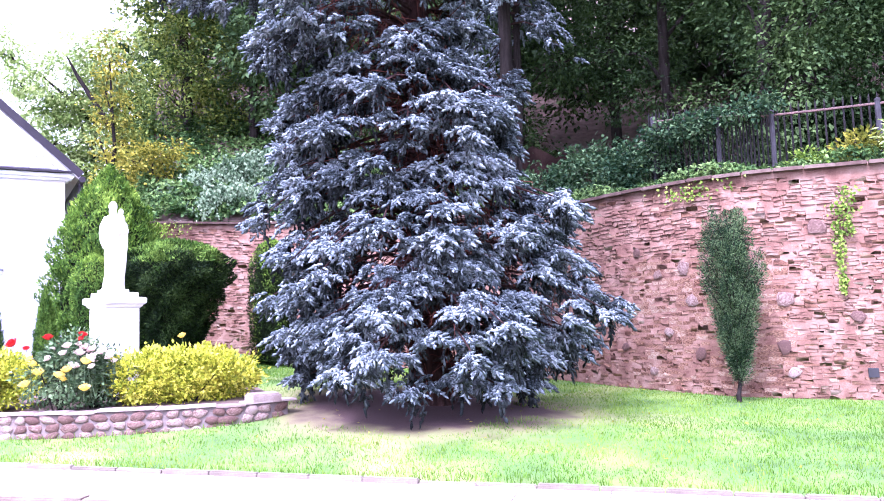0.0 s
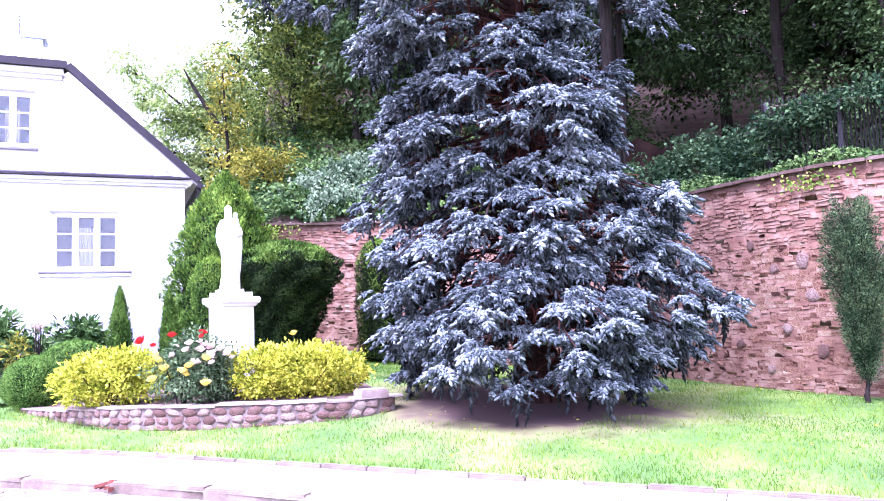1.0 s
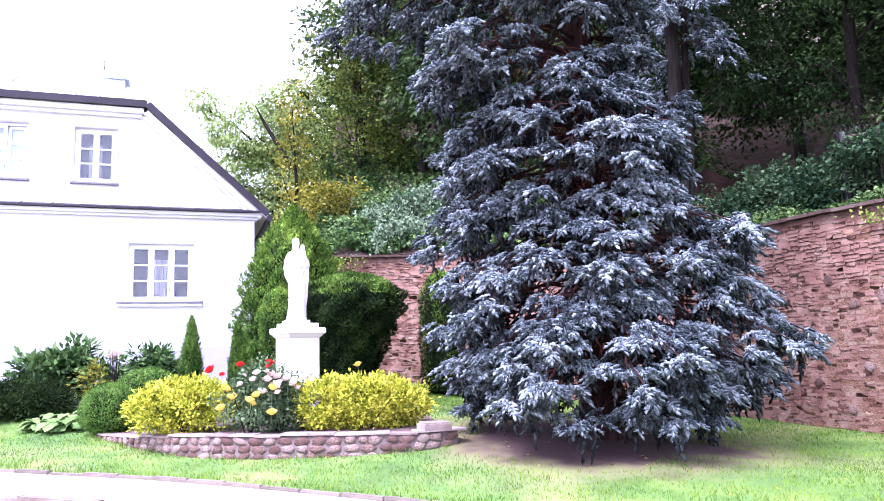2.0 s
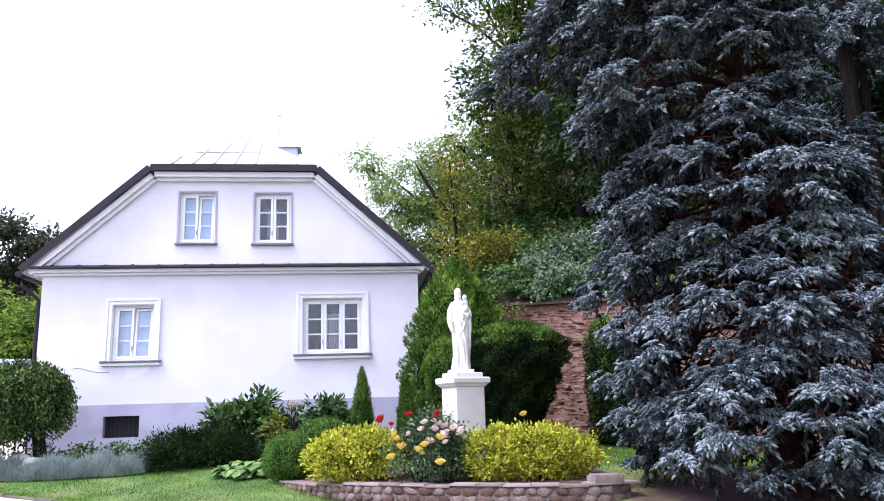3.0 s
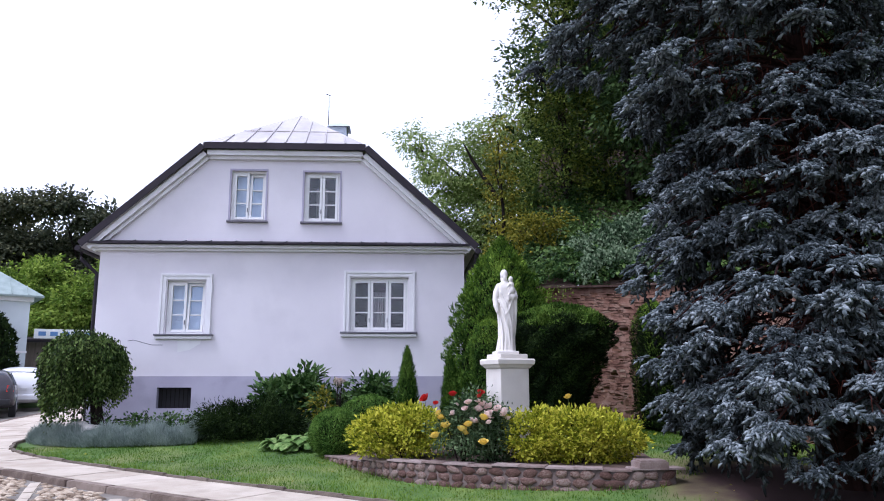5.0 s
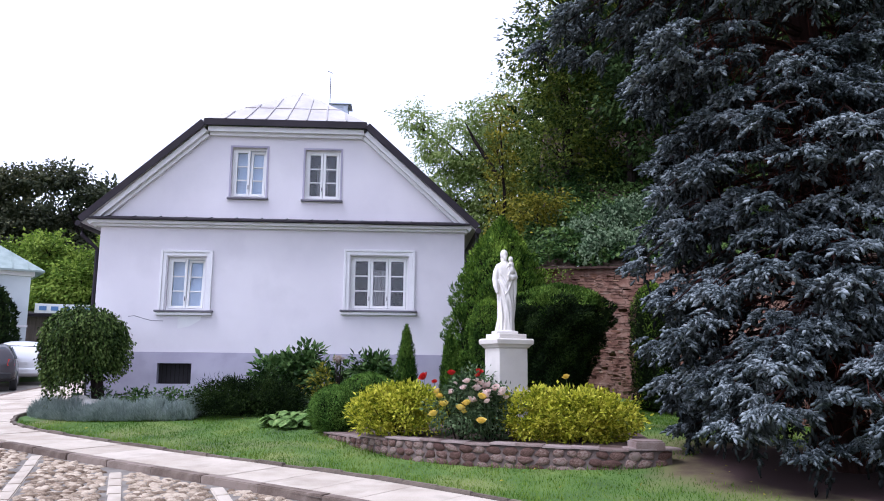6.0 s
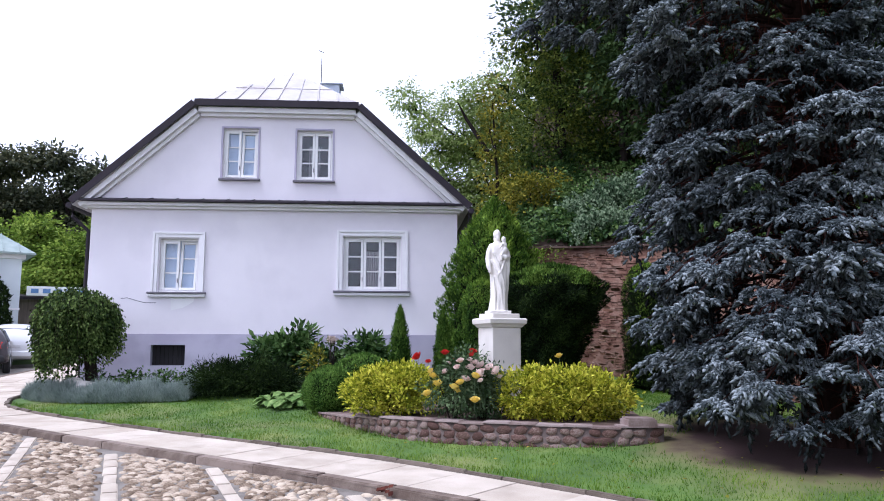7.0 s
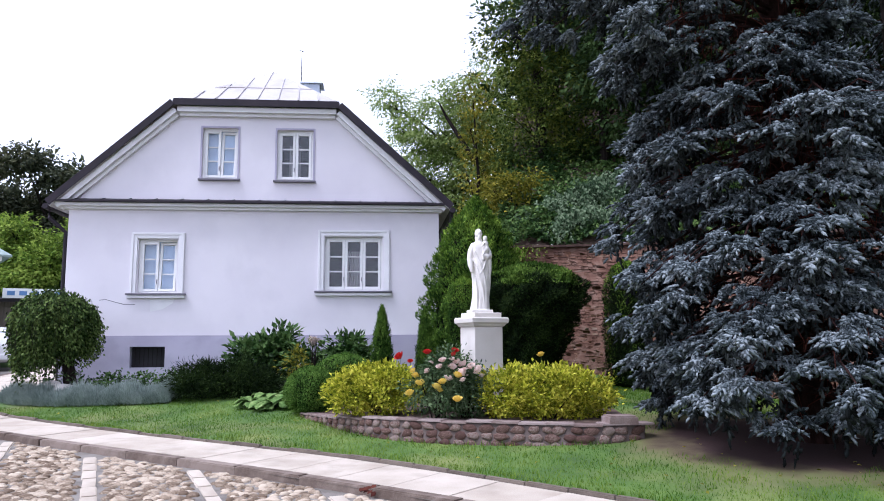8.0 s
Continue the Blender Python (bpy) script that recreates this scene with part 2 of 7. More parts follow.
def lathe(bm, profile, sides=24, centre=(0, 0)):
    rings = [[bm.verts.new((centre[0] + r * math.cos(2 * math.pi * k / sides), centre[1] + r * math.sin(2 * math.pi * k / sides), z)) for k in range(sides)] for r, z in profile]
    for a, b in zip(rings, rings[1:]):
        for k in range(sides):
            bm.faces.new((a[k], a[(k + 1) % sides], b[(k + 1) % sides], b[k]))
    bm.faces.new(rings[0][::-1])
    bm.faces.new(rings[-1])
    return bm


def empty(name, m, label, category, group="", kind=""):
    ob = new(name)
    ob.matrix_world = m
    return tagged(ob, label, category, group, kind)


def along_line(points, step):
    """Points at an even step along a polyline, with the way there: rows of x, y, dx, dy."""
    pts = np.array(points, float)
    seg = np.linalg.norm(np.diff(pts, axis=0), axis=1)
    dist = np.r_[0, np.cumsum(seg)]
    at = np.arange(0, dist[-1], step)
    xy = np.stack([np.interp(at, dist, pts[:, k]) for k in (0, 1)], 1)
    ahead = np.stack([np.interp(at + 0.05, dist, pts[:, k]) - np.interp(at - 0.05, dist, pts[:, k]) for k in (0, 1)], 1)
    ahead /= np.linalg.norm(ahead, axis=1)[:, None] + 1e-9
    return np.c_[xy, ahead]


def curve_through(points, n=12):
    """A smooth line through the points (Catmull-Rom)."""
    p = [np.array(q, float) for q in points]
    p = [2 * p[0] - p[1]] + p + [2 * p[-1] - p[-2]]
    out = []
    for a, b, c, d in zip(p, p[1:], p[2:], p[3:]):
        for k in range(n):
            t = k / n
            out.append(0.5 * (2 * b + (c - a) * t + (2 * a - 5 * b + 4 * c - d) * t * t + (3 * b - a - 3 * c + d) * t**3))
    return np.array(out + [p[-2]])


RNG = np.random.default_rng(7)
# ---- the lie of the land ----
LAWN_EDGE = curve_through([(-10.6, 30), (-10.3, 22), (-9.75, 17.4), (-8.75, 14.7), (-6.4, 12.75), (-3.95, 11.05), (-1.3, 9.35), (0.45, 7.95), (2.1, 6.45), (4.3, 4.55), (7.5, 1.6), (12, -3)])
KERB_EDGE = curve_through([(-14.5, 30), (-13.0, 21), (-10.6, 15.6), (-8.4, 12.9), (-6.6, 11.5), (-4.3, 9.95), (-1.75, 8.25), (-0.05, 7.0), (1.1, 5.98), (3.3, 4.0), (6.5, 1.0), (11, -4)])
WALL = curve_through([(14.2, 3.0), (11.8, 5.2), (10.25, 6.85), (9.05, 8.3), (8.55, 10.2), (8.35, 11.9), (7.6, 14.3), (6.2, 16.7), (4.2, 18.4), (2.2, 18.95), (1.35, 19.1)])


def side_of(line, x, y):
    """Distance from a line, positive on its left."""
    x, y = np.asarray(x, float), np.asarray(y, float)
    best, sign = np.full(x.shape, 1e9), np.zeros(x.shape)
    for (ax, ay), (bx, by) in zip(line[:-1:2], line[2::2]):
        dx, dy = bx - ax, by - ay
        t = np.clip(((x - ax) * dx + (y - ay) * dy) / (dx * dx + dy * dy), 0, 1)
        d = np.hypot(x - ax - t * dx, y - ay - t * dy)
        s = np.sign(dx * (y - ay) - dy * (x - ax))
        near = d < best
        best, sign = np.where(near, d, best), np.where(near, s, sign)
    return best * sign


def smooth01(v):
    v = np.clip(v, 0, 1)
    return v * v * (3 - 2 * v)


def road_z(x, y):
    return 0.02 * np.clip(y, -15, 32) + 0.018 * np.clip(np.asarray(y, float) - 13, 0, 19)


def lawn_z(x, y):
    """Height of lawn and beds."""
    d = side_of(LAWN_EDGE, x, y)
    west = 1 - smooth01((np.asarray(x, float) - 2.0) / 5.0)
    return road_z(x, y) + 0.09 + 0.41 * west * smooth01(d / 5.5) * smooth01((np.asarray(x, float) + 14.0) / 3.0)


def lawn_at(x, y):
    return float(lawn_z(np.array([x]), np.array([y]))[0])


def ground_sheet():
    xs = np.r_[-600, -300, -150, -80, -50, np.arange(-36, 30, 0.4), 50, 80, 150, 300, 600]
    ys = np.r_[-600, -200, -80, -40, -25, np.arange(-15, 34, 0.4), 50, 80, 150, 300, 600]
    gx, gy = np.meshgrid(xs, ys)
    d = side_of(LAWN_EDGE, gx, gy)
    z = np.where(d > 0.05, lawn_z(gx, gy), road_z(gx, gy) - 0.05)
    v = np.stack([gx, gy, z], -1).reshape(-1, 3)
    w, h = len(xs), len(ys)
    i = (np.arange(h - 1)[:, None] * w + np.arange(w - 1)).ravel()
    ob = npart("ground", v, np.stack([i, i + 1, i + 1 + w, i + w], 1), M["grass"], smooth=True)
    return tagged(ob, "green lawn with dry patches and bare earth beneath the spruce", "ground", kind="structure")


def grass_ground():
    """Turf, with dry patches, and fallen needles over bare earth round the spruce's foot."""
    m = mat("turf", [(0.032, 0.072, 0.008), (0.062, 0.122, 0.013), (0.115, 0.17, 0.026)], 0.9, 1.2, 40, 0.5, mark=((0.26, 0.22, 0.09), 0.55, 0.55))
    t = m.node_tree
    n, l = t.nodes, t.links
    b = n["Principled BSDF"]
    turf = b.inputs["Base Color"].links[0].from_socket
    geo = n.new("ShaderNodeNewGeometry")
    dist = n.new("ShaderNodeVectorMath")
    dist.operation = "DISTANCE"
    flat = n.new("ShaderNodeVectorMath")
    flat.operation = "MULTIPLY"
    flat.inputs[1].default_value = (1, 1, 0)
    l.new(geo.outputs["Position"], flat.inputs[0])
    l.new(flat.outputs[0], dist.inputs[0])
    dist.inputs[1].default_value = (SPRUCE[0] - 0.1, SPRUCE[1] - 0.1, 0)
    noi = n.new("ShaderNodeTexNoise")
    noi.inputs["Scale"].default_value, noi.inputs["Detail"].default_value = 2.2, 6
    l.new(geo.outputs["Position"], noi.inputs["Vector"])
    add = n.new("ShaderNodeMath")
    add.operation = "MULTIPLY_ADD"
    l.new(noi.outputs["Fac"], add.inputs[0])
    add.inputs[1].default_value = 1.3
    l.new(dist.outputs["Value"], add.inputs[2])
    rng = n.new("ShaderNodeMapRange")
    rng.inputs["From Min"].default_value, rng.inputs["From Max"].default_value = 2.1, 2.7
    l.new(add.outputs[0], rng.inputs["Value"])
    rng2 = n.new("ShaderNodeMapRange")
    rng2.inputs["From Min"].default_value, rng2.inputs["From Max"].default_value = 2.4, 3.2
    l.new(add.outputs[0], rng2.inputs["Value"])
    dry = n.new("ShaderNodeMix")
    dry.data_type = "RGBA"
    l.new(rng2.outputs["Result"], dry.inputs["Factor"])
    dry.inputs["A"].default_value = (0.15, 0.13, 0.05, 1)
    l.new(turf, dry.inputs["B"])
    mx = n.new("ShaderNodeMix")
    mx.data_type = "RGBA"
    l.new(rng.outputs["Result"], mx.inputs["Factor"])
    mx.inputs["A"].default_value = (0.036, 0.015, 0.013, 1)
    l.new(dry.outputs["Result"], mx.inputs["B"])
    l.new(mx.outputs["Result"], b.inputs["Base Color"])
    return m


SPRUCE = (4.46, 9.4)
M["grass"] = grass_ground()
ground_sheet()


def strip(name, line_a, line_b, z_of, material, lift):
    """A band of ground between two lines."""
    n = 120
    rows = []
    for line in (line_a, line_b):
        d = np.r_[0, np.cumsum(np.linalg.norm(np.diff(line, axis=0), axis=1))]
        at = np.linspace(0, d[-1], n)
        rows.append(np.stack([np.interp(at, d, line[:, k]) for k in (0, 1)], 1))
    v = np.concatenate([np.c_[r, z_of(r[:, 0], r[:, 1]) + lift] for r in rows])
    i = np.arange(n - 1)
    return npart(name, v, np.stack([i, i + 1, i + 1 + n, i + n], 1), material)


def road_sheet():
    n = 60
    k = KERB_EDGE
    d = np.r_[0, np.cumsum(np.linalg.norm(np.diff(k, axis=0), axis=1))]
    at = np.linspace(0, d[-1], n)
    e = np.stack([np.interp(at, d, k[:, j]) for j in (0, 1)], 1)
    outer = e + np.array([-22, -26])
    rows = [e * (1 - s) + outer * s for s in (0, 0.15, 0.35, 0.6, 1)]
    v = np.concatenate([np.c_[r, road_z(r[:, 0], r[:, 1]) - 0.004] for r in rows])
    i = np.concatenate([np.arange(n - 1) + r * n for r in range(4)])
    ob = npart("road", v, np.stack([i, i + 1, i + 1 + n, i + n], 1)[:, ::-1], M["roadbed"])
    return tagged(ob, "sandy bed of the cobbled road", "road", kind="structure")


road = road_sheet()
pavement = tagged(strip("pavement", KERB_EDGE, LAWN_EDGE, lambda x, y: road_z(x, y), M["roadbed"], 0.06), "pale concrete slab pavement along the lawn", "pavement", kind="structure")

# ---- the house ----
HOUSE = Matrix.Translation((-1.449, 17.44, 0)) @ Matrix.Rotation(radians(4.75), 4, "Z")
HX0, HX1, HB, HDEEP = -7.0, 1.42, 0.55, 12.0
house = empty("house", HOUSE, "lilac plastered house with half-hipped metal roof and white windows", "house")


def wall_with_holes(x0, x1, z0, z1, holes, thick):
    """A wall in the plane y = 0 with openings through it: cells of a grid, less the openings."""
    xs = sorted({x0, x1, *(h[0] for h in holes), *(h[1] for h in holes)})
    zs = sorted({z0, z1, *(h[2] for h in holes), *(h[3] for h in holes)})
    bm = bmesh.new()
    for a, b in zip(xs, xs[1:]):
        for c, d in zip(zs, zs[1:]):
            if not any(h[0] <= (a + b) / 2 <= h[1] and h[2] <= (c + d) / 2 <= h[3] for h in holes):
                vs = [bm.verts.new(p) for p in ((a, 0, c), (b, 0, c), (b, 0, d), (a, 0, d))]
                bm.faces.new(vs)
    bmesh.ops.remove_doubles(bm, verts=bm.verts, dist=1e-4)
    out = bmesh.ops.extrude_face_region(bm, geom=bm.faces[:])
    bmesh.ops.translate(bm, verts=[v for v in out["geom"] if isinstance(v, bmesh.types.BMVert)], vec=(0, thick, 0))
    bmesh.ops.recalc_face_normals(bm, faces=bm.faces)
    return bm


# openings: x0, x1, z0, z1
GW1, GW2 = (-5.43, -4.56, 2.78, 4.01), (-1.235, 0.105, 2.84, 4.10)
UW1, UW2 = (-4.09, -3.28, 5.44, 6.65), (-2.375, -1.54, 5.42, 6.63)
BW1, BW2 = (-5.51, -4.75, 1.12, 1.58), (-0.98, -0.20, 1.12, 1.575)
part("front_wall", wall_with_holes(HX0, HX1, 1.83, 4.69, [GW1, GW2], 0.45), M["stucco"], house)
part("plinth", wall_with_holes(HX0 - 0.03, HX1 + 0.03, HB - 0.4, 1.826, [BW1, BW2], 0.48), M["plinth"], house, "grey lilac plinth").location = (0, -0.03, 0)
GZ, SL = 4.86, 0.905   # foot of the gable and the slope of the roof
RX0, RX1, RZ = -4.72, -0.93, 7.16


def gable():
    bm = wall_with_holes(HX0, HX1, GZ, 7.3, [UW1, UW2], 0.4)
    for x, z, nx in ((HX0 - 0.12, GZ, -1), (HX1 + 0.08, GZ, 1)):
        nrm = Vector((nx * SL, 0, 1)).normalized()
        bmesh.ops.bisect_plane(bm, geom=bm.verts[:] + bm.edges[:] + bm.faces[:], plane_co=(x, 0, z), plane_no=nrm, clear_outer=True)
    bmesh.ops.bisect_plane(bm, geom=bm.verts[:] + bm.edges[:] + bm.faces[:], plane_co=(0, 0, 7.08), plane_no=(0, 0, 1), clear_outer=True)
    return bm


part("gable_wall", gable(), M["stucco"], house)
bm = boxed(HX0, HX0 + 0.4, 0.46, HDEEP, HB - 0.4, 4.84)
part("side_wall", bm, M["stucco"], house)
bm = boxed(HX1 - 0.4, HX1, 0.46, HDEEP, HB - 0.4, 4.84)
part("side_wall", bm, M["stucco"], house)
part("back_wall", boxed(HX0, HX1, HDEEP + 0.004, HDEEP + 0.4, HB - 0.4, 4.84), M["stucco"], house)
# Near-black panels added behind the windows stand in for unlit rooms.
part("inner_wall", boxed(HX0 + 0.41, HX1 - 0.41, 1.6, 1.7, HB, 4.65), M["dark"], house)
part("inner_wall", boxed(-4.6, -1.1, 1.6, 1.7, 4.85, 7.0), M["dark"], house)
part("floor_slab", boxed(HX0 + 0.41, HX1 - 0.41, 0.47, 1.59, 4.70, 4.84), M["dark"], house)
# cornice: stepped moulding below a narrow tin skirt
bm = bmesh.new()
box(bm, HX0 - 0.10, HX1 + 0.08, -0.10, 0.30, 4.692, 4.745, 0.008)
box(bm, HX0 - 0.19, HX1 + 0.15, -0.19, 0.30, 4.747, 4.825, 0.010)
part("cornice", bm, M["trim"], house)
bm = bmesh.new()
vs = [bm.verts.new(c) for c in ((HX0 - 0.32, -0.30, 4.828), (HX1 + 0.24, -0.30, 4.828), (HX1 + 0.24, -0.30, 4.862), (HX0 - 0.32, -0.30, 4.862), (HX0 - 0.1, 0.02, 4.95), (HX1 + 0.06, 0.02, 4.95), (HX0 - 0.1, 0.02, 4.828), (HX1 + 0.06, 0.02, 4.828))]
for f in ((0, 1, 2, 3), (3, 2, 5, 4), (6, 7, 1, 0), (0, 3, 4, 6), (1, 7, 5, 2)):
    bm.faces.new([vs[i] for i in f])
skirt = part("skirt_roof", bm, M["tin"], house, "narrow dark tin skirt above the cornice")
for k in range(15):
    x = HX0 + 0.2 + k * 0.58
    bm = bmesh.new()
    tube(bm, [(x, -0.30, 4.868), (x, 0.0, 4.955)], [0.012, 0.012], 5)
    part("seam", bm, M["tin"], skirt)


def slab(bm, corners, thick):
    """A slab under four corners, its thickness downwards."""
    top = [bm.verts.new(c) for c in corners]
    low = [bm.verts.new(Vector(c) - Vector((0, 0, thick))) for c in corners]
    bm.faces.new(top)
    bm.faces.new(low[::-1])
    for a in range(len(corners)):
        b = (a + 1) % len(corners)
        bm.faces.new((top[b], top[a], low[a], low[b]))
    bmesh.ops.recalc_face_normals(bm, faces=bm.faces)
    return bm


RIDX, RIDZ, HIP = (HX0 + HX1) / 2 - 0.02, 8.86, 2.2
EX0, EX1, EZ = HX0 - 0.36, HX1 + 0.27, 4.78
roof = part("roof", slab(bmesh.new(), [(EX0, -0.28, EZ), (RX0, -0.28, RZ + 0.08), (RIDX, HIP, RIDZ), (RIDX, HDEEP + 0.6, RIDZ), (EX0, HDEEP + 0.6, EZ)], 0.10), M["roof"], house, "pale grey standing-seam sheet metal roof")
part("roof_slope", slab(bmesh.new(), [(EX1, -0.28, EZ), (EX1, HDEEP + 0.6, EZ), (RIDX, HDEEP + 0.6, RIDZ), (RIDX, HIP, RIDZ), (RX1, -0.28, RZ + 0.08)], 0.10), M["roof"], house)
hip = part("hip_slope", slab(bmesh.new(), [(RX0, -0.30, RZ + 0.085), (RX1, -0.30, RZ + 0.085), (RIDX, HIP, RIDZ + 0.01)], 0.10), M["roof"], house)
for k in range(1, 8):
    f = k / 8
    x = RX0 + (RX1 - RX0) * f
    end = min(f, 1 - f) * 2 * 0.97
    tip = (x + (RIDX - x) * 0.25 * end, -0.30 + (HIP + 0.3) * end, RZ + 0.10 + (RIDZ - RZ - 0.085) * end)
    part("seam", tube(bmesh.new(), [(x, -0.30, RZ + 0.10), tip], [0.022, 0.02], 5), M["roof"], hip)
for f in (0.38,):
    a = (RX0 + (RIDX - RX0) * f, -0.3 + (HIP + 0.3) * f, RZ + 0.1 + (RIDZ - RZ - 0.085) * f)
    b = (RX1 + (RIDX - RX1) * f, a[1], a[2])
    part("seam", tube(bmesh.new(), [a, b], [0.015, 0.015], 5), M["roof"], hip)
# verge boards and mouldings that follow the roof's edge
for a, b in (((EX0, EZ), (RX0, RZ)), ((RX0, RZ), (RX1, RZ)), ((RX1, RZ), (EX1, EZ))):
    d = Vector((b[0] - a[0], 0, b[1] - a[1])).normalized()
    up = Vector((-d.z, 0, d.x))
    for y0, y1, h0, h1, material, name in ((-0.305, -0.27, -0.055, 0.10, M["tin"], "verge"), (-0.20, 0.0, -0.175, -0.06, M["trim"], "verge_moulding"), (-0.10, 0.0, -0.25, -0.178, M["trim"], "verge_moulding")):
        bm = bmesh.new()
        pa, pb = Vector((a[0], 0, a[1])), Vector((b[0], 0, b[1]))
        ext = 0.0 if h1 > 0 else -h0 * 0.42
        pa, pb = pa + d * ext, pb - d * ext
        c = [p + up * h for h in (h0, h1) for p in (pa, pb)]
        vs = [bm.verts.new((p.x, y, p.z)) for y in (y0, y1) for p in (c[0], c[1], c[3], c[2])]
        for f in ((0, 1, 2, 3), (7, 6, 5, 4), (0, 4, 5, 1), (1, 5, 6, 2), (2, 6, 7, 3), (3, 7, 4, 0)):
            bm.faces.new([vs[i] for i in f])
        bmesh.ops.recalc_face_normals(bm, faces=bm.faces)
        part(name, bm, material, house)
# gutters, rain pipes
for x in (EX0 - 0.03, EX1 + 0.03):
    part("gutter", tube(bmesh.new(), [(x, -0.34, EZ - 0.08), (x, HDEEP + 0.6, EZ - 0.08)], [0.065, 0.065], 10), M["tin"], house)
for x, xw in ((EX0 - 0.02, HX0 - 0.06), (EX1 + 0.02, HX1 + 0.07)):
    part("rain_pipe", tube(bmesh.new(), [(x, -0.12, EZ - 0.12), (x, -0.10, EZ - 0.3), (xw, 0.05, EZ - 0.62), (xw, 0.05, 2.5), (xw, 0.05, 0.6)], [0.05] * 5, 8), M["tin"], house)


def window(x0, x1, z0, z1, lights, casing, blind, tilt=None):
    """A wooden casement window in its opening: casing, sill, frame, sashes with bars, panes, and behind them a curtain
    or a panel painted as reflected sky.
    """
    w = new("window")
    w.parent = house
    tagged(w, "white casement window with glazing bars")
    if casing:
        for k, (g, y) in enumerate(((0.02, -0.035), (0.10, -0.055))):
            bm = bmesh.new()
            t = 0.08 if k == 0 else 0.055
            box(bm, x0 - g - t, x0 - g, y, 0.0, z0, z1 + g + t, 0.006)
            box(bm, x1 + g, x1 + g + t, y, 0.0, z0, z1 + g + t, 0.006)
            box(bm, x0 - g, x1 + g, y, 0.0, z1 + g, z1 + g + t, 0.006)
            part("casing", bm, M["trim"], w)
        part("sill", boxed(x0 - 0.22, x1 + 0.22, -0.12, 0.1, z0 - 0.045, z0 - 0.004, 0.008), M["sill"], w, "dark grey window sill")
        part("apron", boxed(x0 - 0.20, x1 + 0.20, -0.085, 0.0, z0 - 0.115, z0 - 0.048, 0.008), M["trim"], w)
    else:
        bm = bmesh.new()
        box(bm, x0 - 0.045, x0, -0.02, 0.0, z0, z1 + 0.045, 0.004)
        box(bm, x1, x1 + 0.045, -0.02, 0.0, z0, z1 + 0.045, 0.004)
        box(bm, x0, x1, -0.02, 0.0, z1, z1 + 0.045, 0.004)
        part("casing", bm, M["plinth"], w)
        part("sill", boxed(x0 - 0.07, x1 + 0.07, -0.08, 0.1, z0 - 0.05, z0 - 0.004, 0.008), M["sill"], w, "dark grey window sill")
    fr = bmesh.new()
    f = 0.045
    box(fr, x0, x0 + f, 0.10, 0.17, z0, z1)
    box(fr, x1 - f, x1, 0.10, 0.17, z0, z1)
    box(fr, x0 + f, x1 - f, 0.10, 0.17, z1 - f, z1)
    box(fr, x0 + f, x1 - f, 0.10, 0.17, z0, z0 + f)
    part("frame", fr, M["white"], w)
    wide = (x1 - x0 - 2 * f) / lights
    for k in range(lights):
        a, b = x0 + f + k * wide + 0.004, x0 + f + (k + 1) * wide - 0.004
        c, d = z0 + f + 0.004, z1 - f - 0.004
        s = 0.058
        bm = bmesh.new()
        box(bm, a, a + s, 0.08, 0.15, c, d, 0.006)
        box(bm, b - s, b, 0.08, 0.15, c, d, 0.006)
        box(bm, a + s, b - s, 0.08, 0.15, d - s, d)
        box(bm, a + s, b - s, 0.08, 0.15, c, c + s)
        for j in (1, 2):
            z = c + s + (d - c - 2 * s) * j / 3
            box(bm, a + s, b - s, 0.095, 0.135, z - 0.014, z + 0.014)
        sash = part("sash", bm, M["white"], w)
        for j in range(3):
            za, zb = (c + s + (d - c - 2 * s) * (j + q) / 3 for q in (0, 1))
            p = part("pane", boxed(a + s, b - s, 0.112, 0.118, za + 0.012, zb - 0.012), M["glass"], sash)
            p.visible_shadow = False
        if tilt == k:
            sash.matrix_local = Matrix.Translation((0, 0.1, c)) @ Matrix.Rotation(radians(-5), 4, "X") @ Matrix.Translation((0, -0.1, -c))
        if k < lights - 1:
            part("handle", boxed(b - 0.03, b - 0.012, 0.05, 0.08, (c + d) / 2 - 0.5 * (d - c) * 0.7, (c + d) / 2 - 0.5 * (d - c) * 0.7 + 0.1, 0.004), M["sill"], w, "small dark handle")
    if blind:
        # Panel added behind the panes; its blue imitates the sky's reflection.
        part("blind", boxed(x0 + 0.02, x1 - 0.02, 0.25, 0.26, z0 + 0.02, z1 - 0.02), M["blind"], w, "pale blue panel behind the panes, sky reflection put into its colour")
    else:
        bm = bmesh.new()
        n = 40
        a, b = x0 + 0.3 * (x1 - x0), x0 + 0.62 * (x1 - x0)
        cols = [[bm.verts.new((a + (b - a) * i / n, 0.32 + 0.03 * math.sin(i * 1.3), z)) for z in (z0, z1 - 0.3)] for i in range(n + 1)]
        for p, q in zip(cols, cols[1:]):
            bm.faces.new((p[0], q[0], q[1], p[1]))
        part("curtain", bm, M["curtain"], w, "white gathered curtain")
    return w


window(*GW1, 2, True, True, tilt=1)
window(*GW2, 3, True, False)
window(*UW1, 2, False, True, tilt=1)
window(*UW2, 2, False, False)
for b in (BW1, BW2):
    w = new("basement_window")
    w.parent = house
    tagged(w, "dark barred basement window")
    # Opaque near-black sheet; the cellar's darkness is painted on it.
    part("pane", boxed(b[0], b[1], 0.12, 0.14, b[2], b[3]), M["dark"], w)
    for k in range(1, 8):
        x = b[0] + (b[1] - b[0]) * k / 8
        part("bar", tube(bmesh.new(), [(x, 0.06, b[2]), (x, 0.06, b[3])], [0.008, 0.008], 6), M["iron"], w)
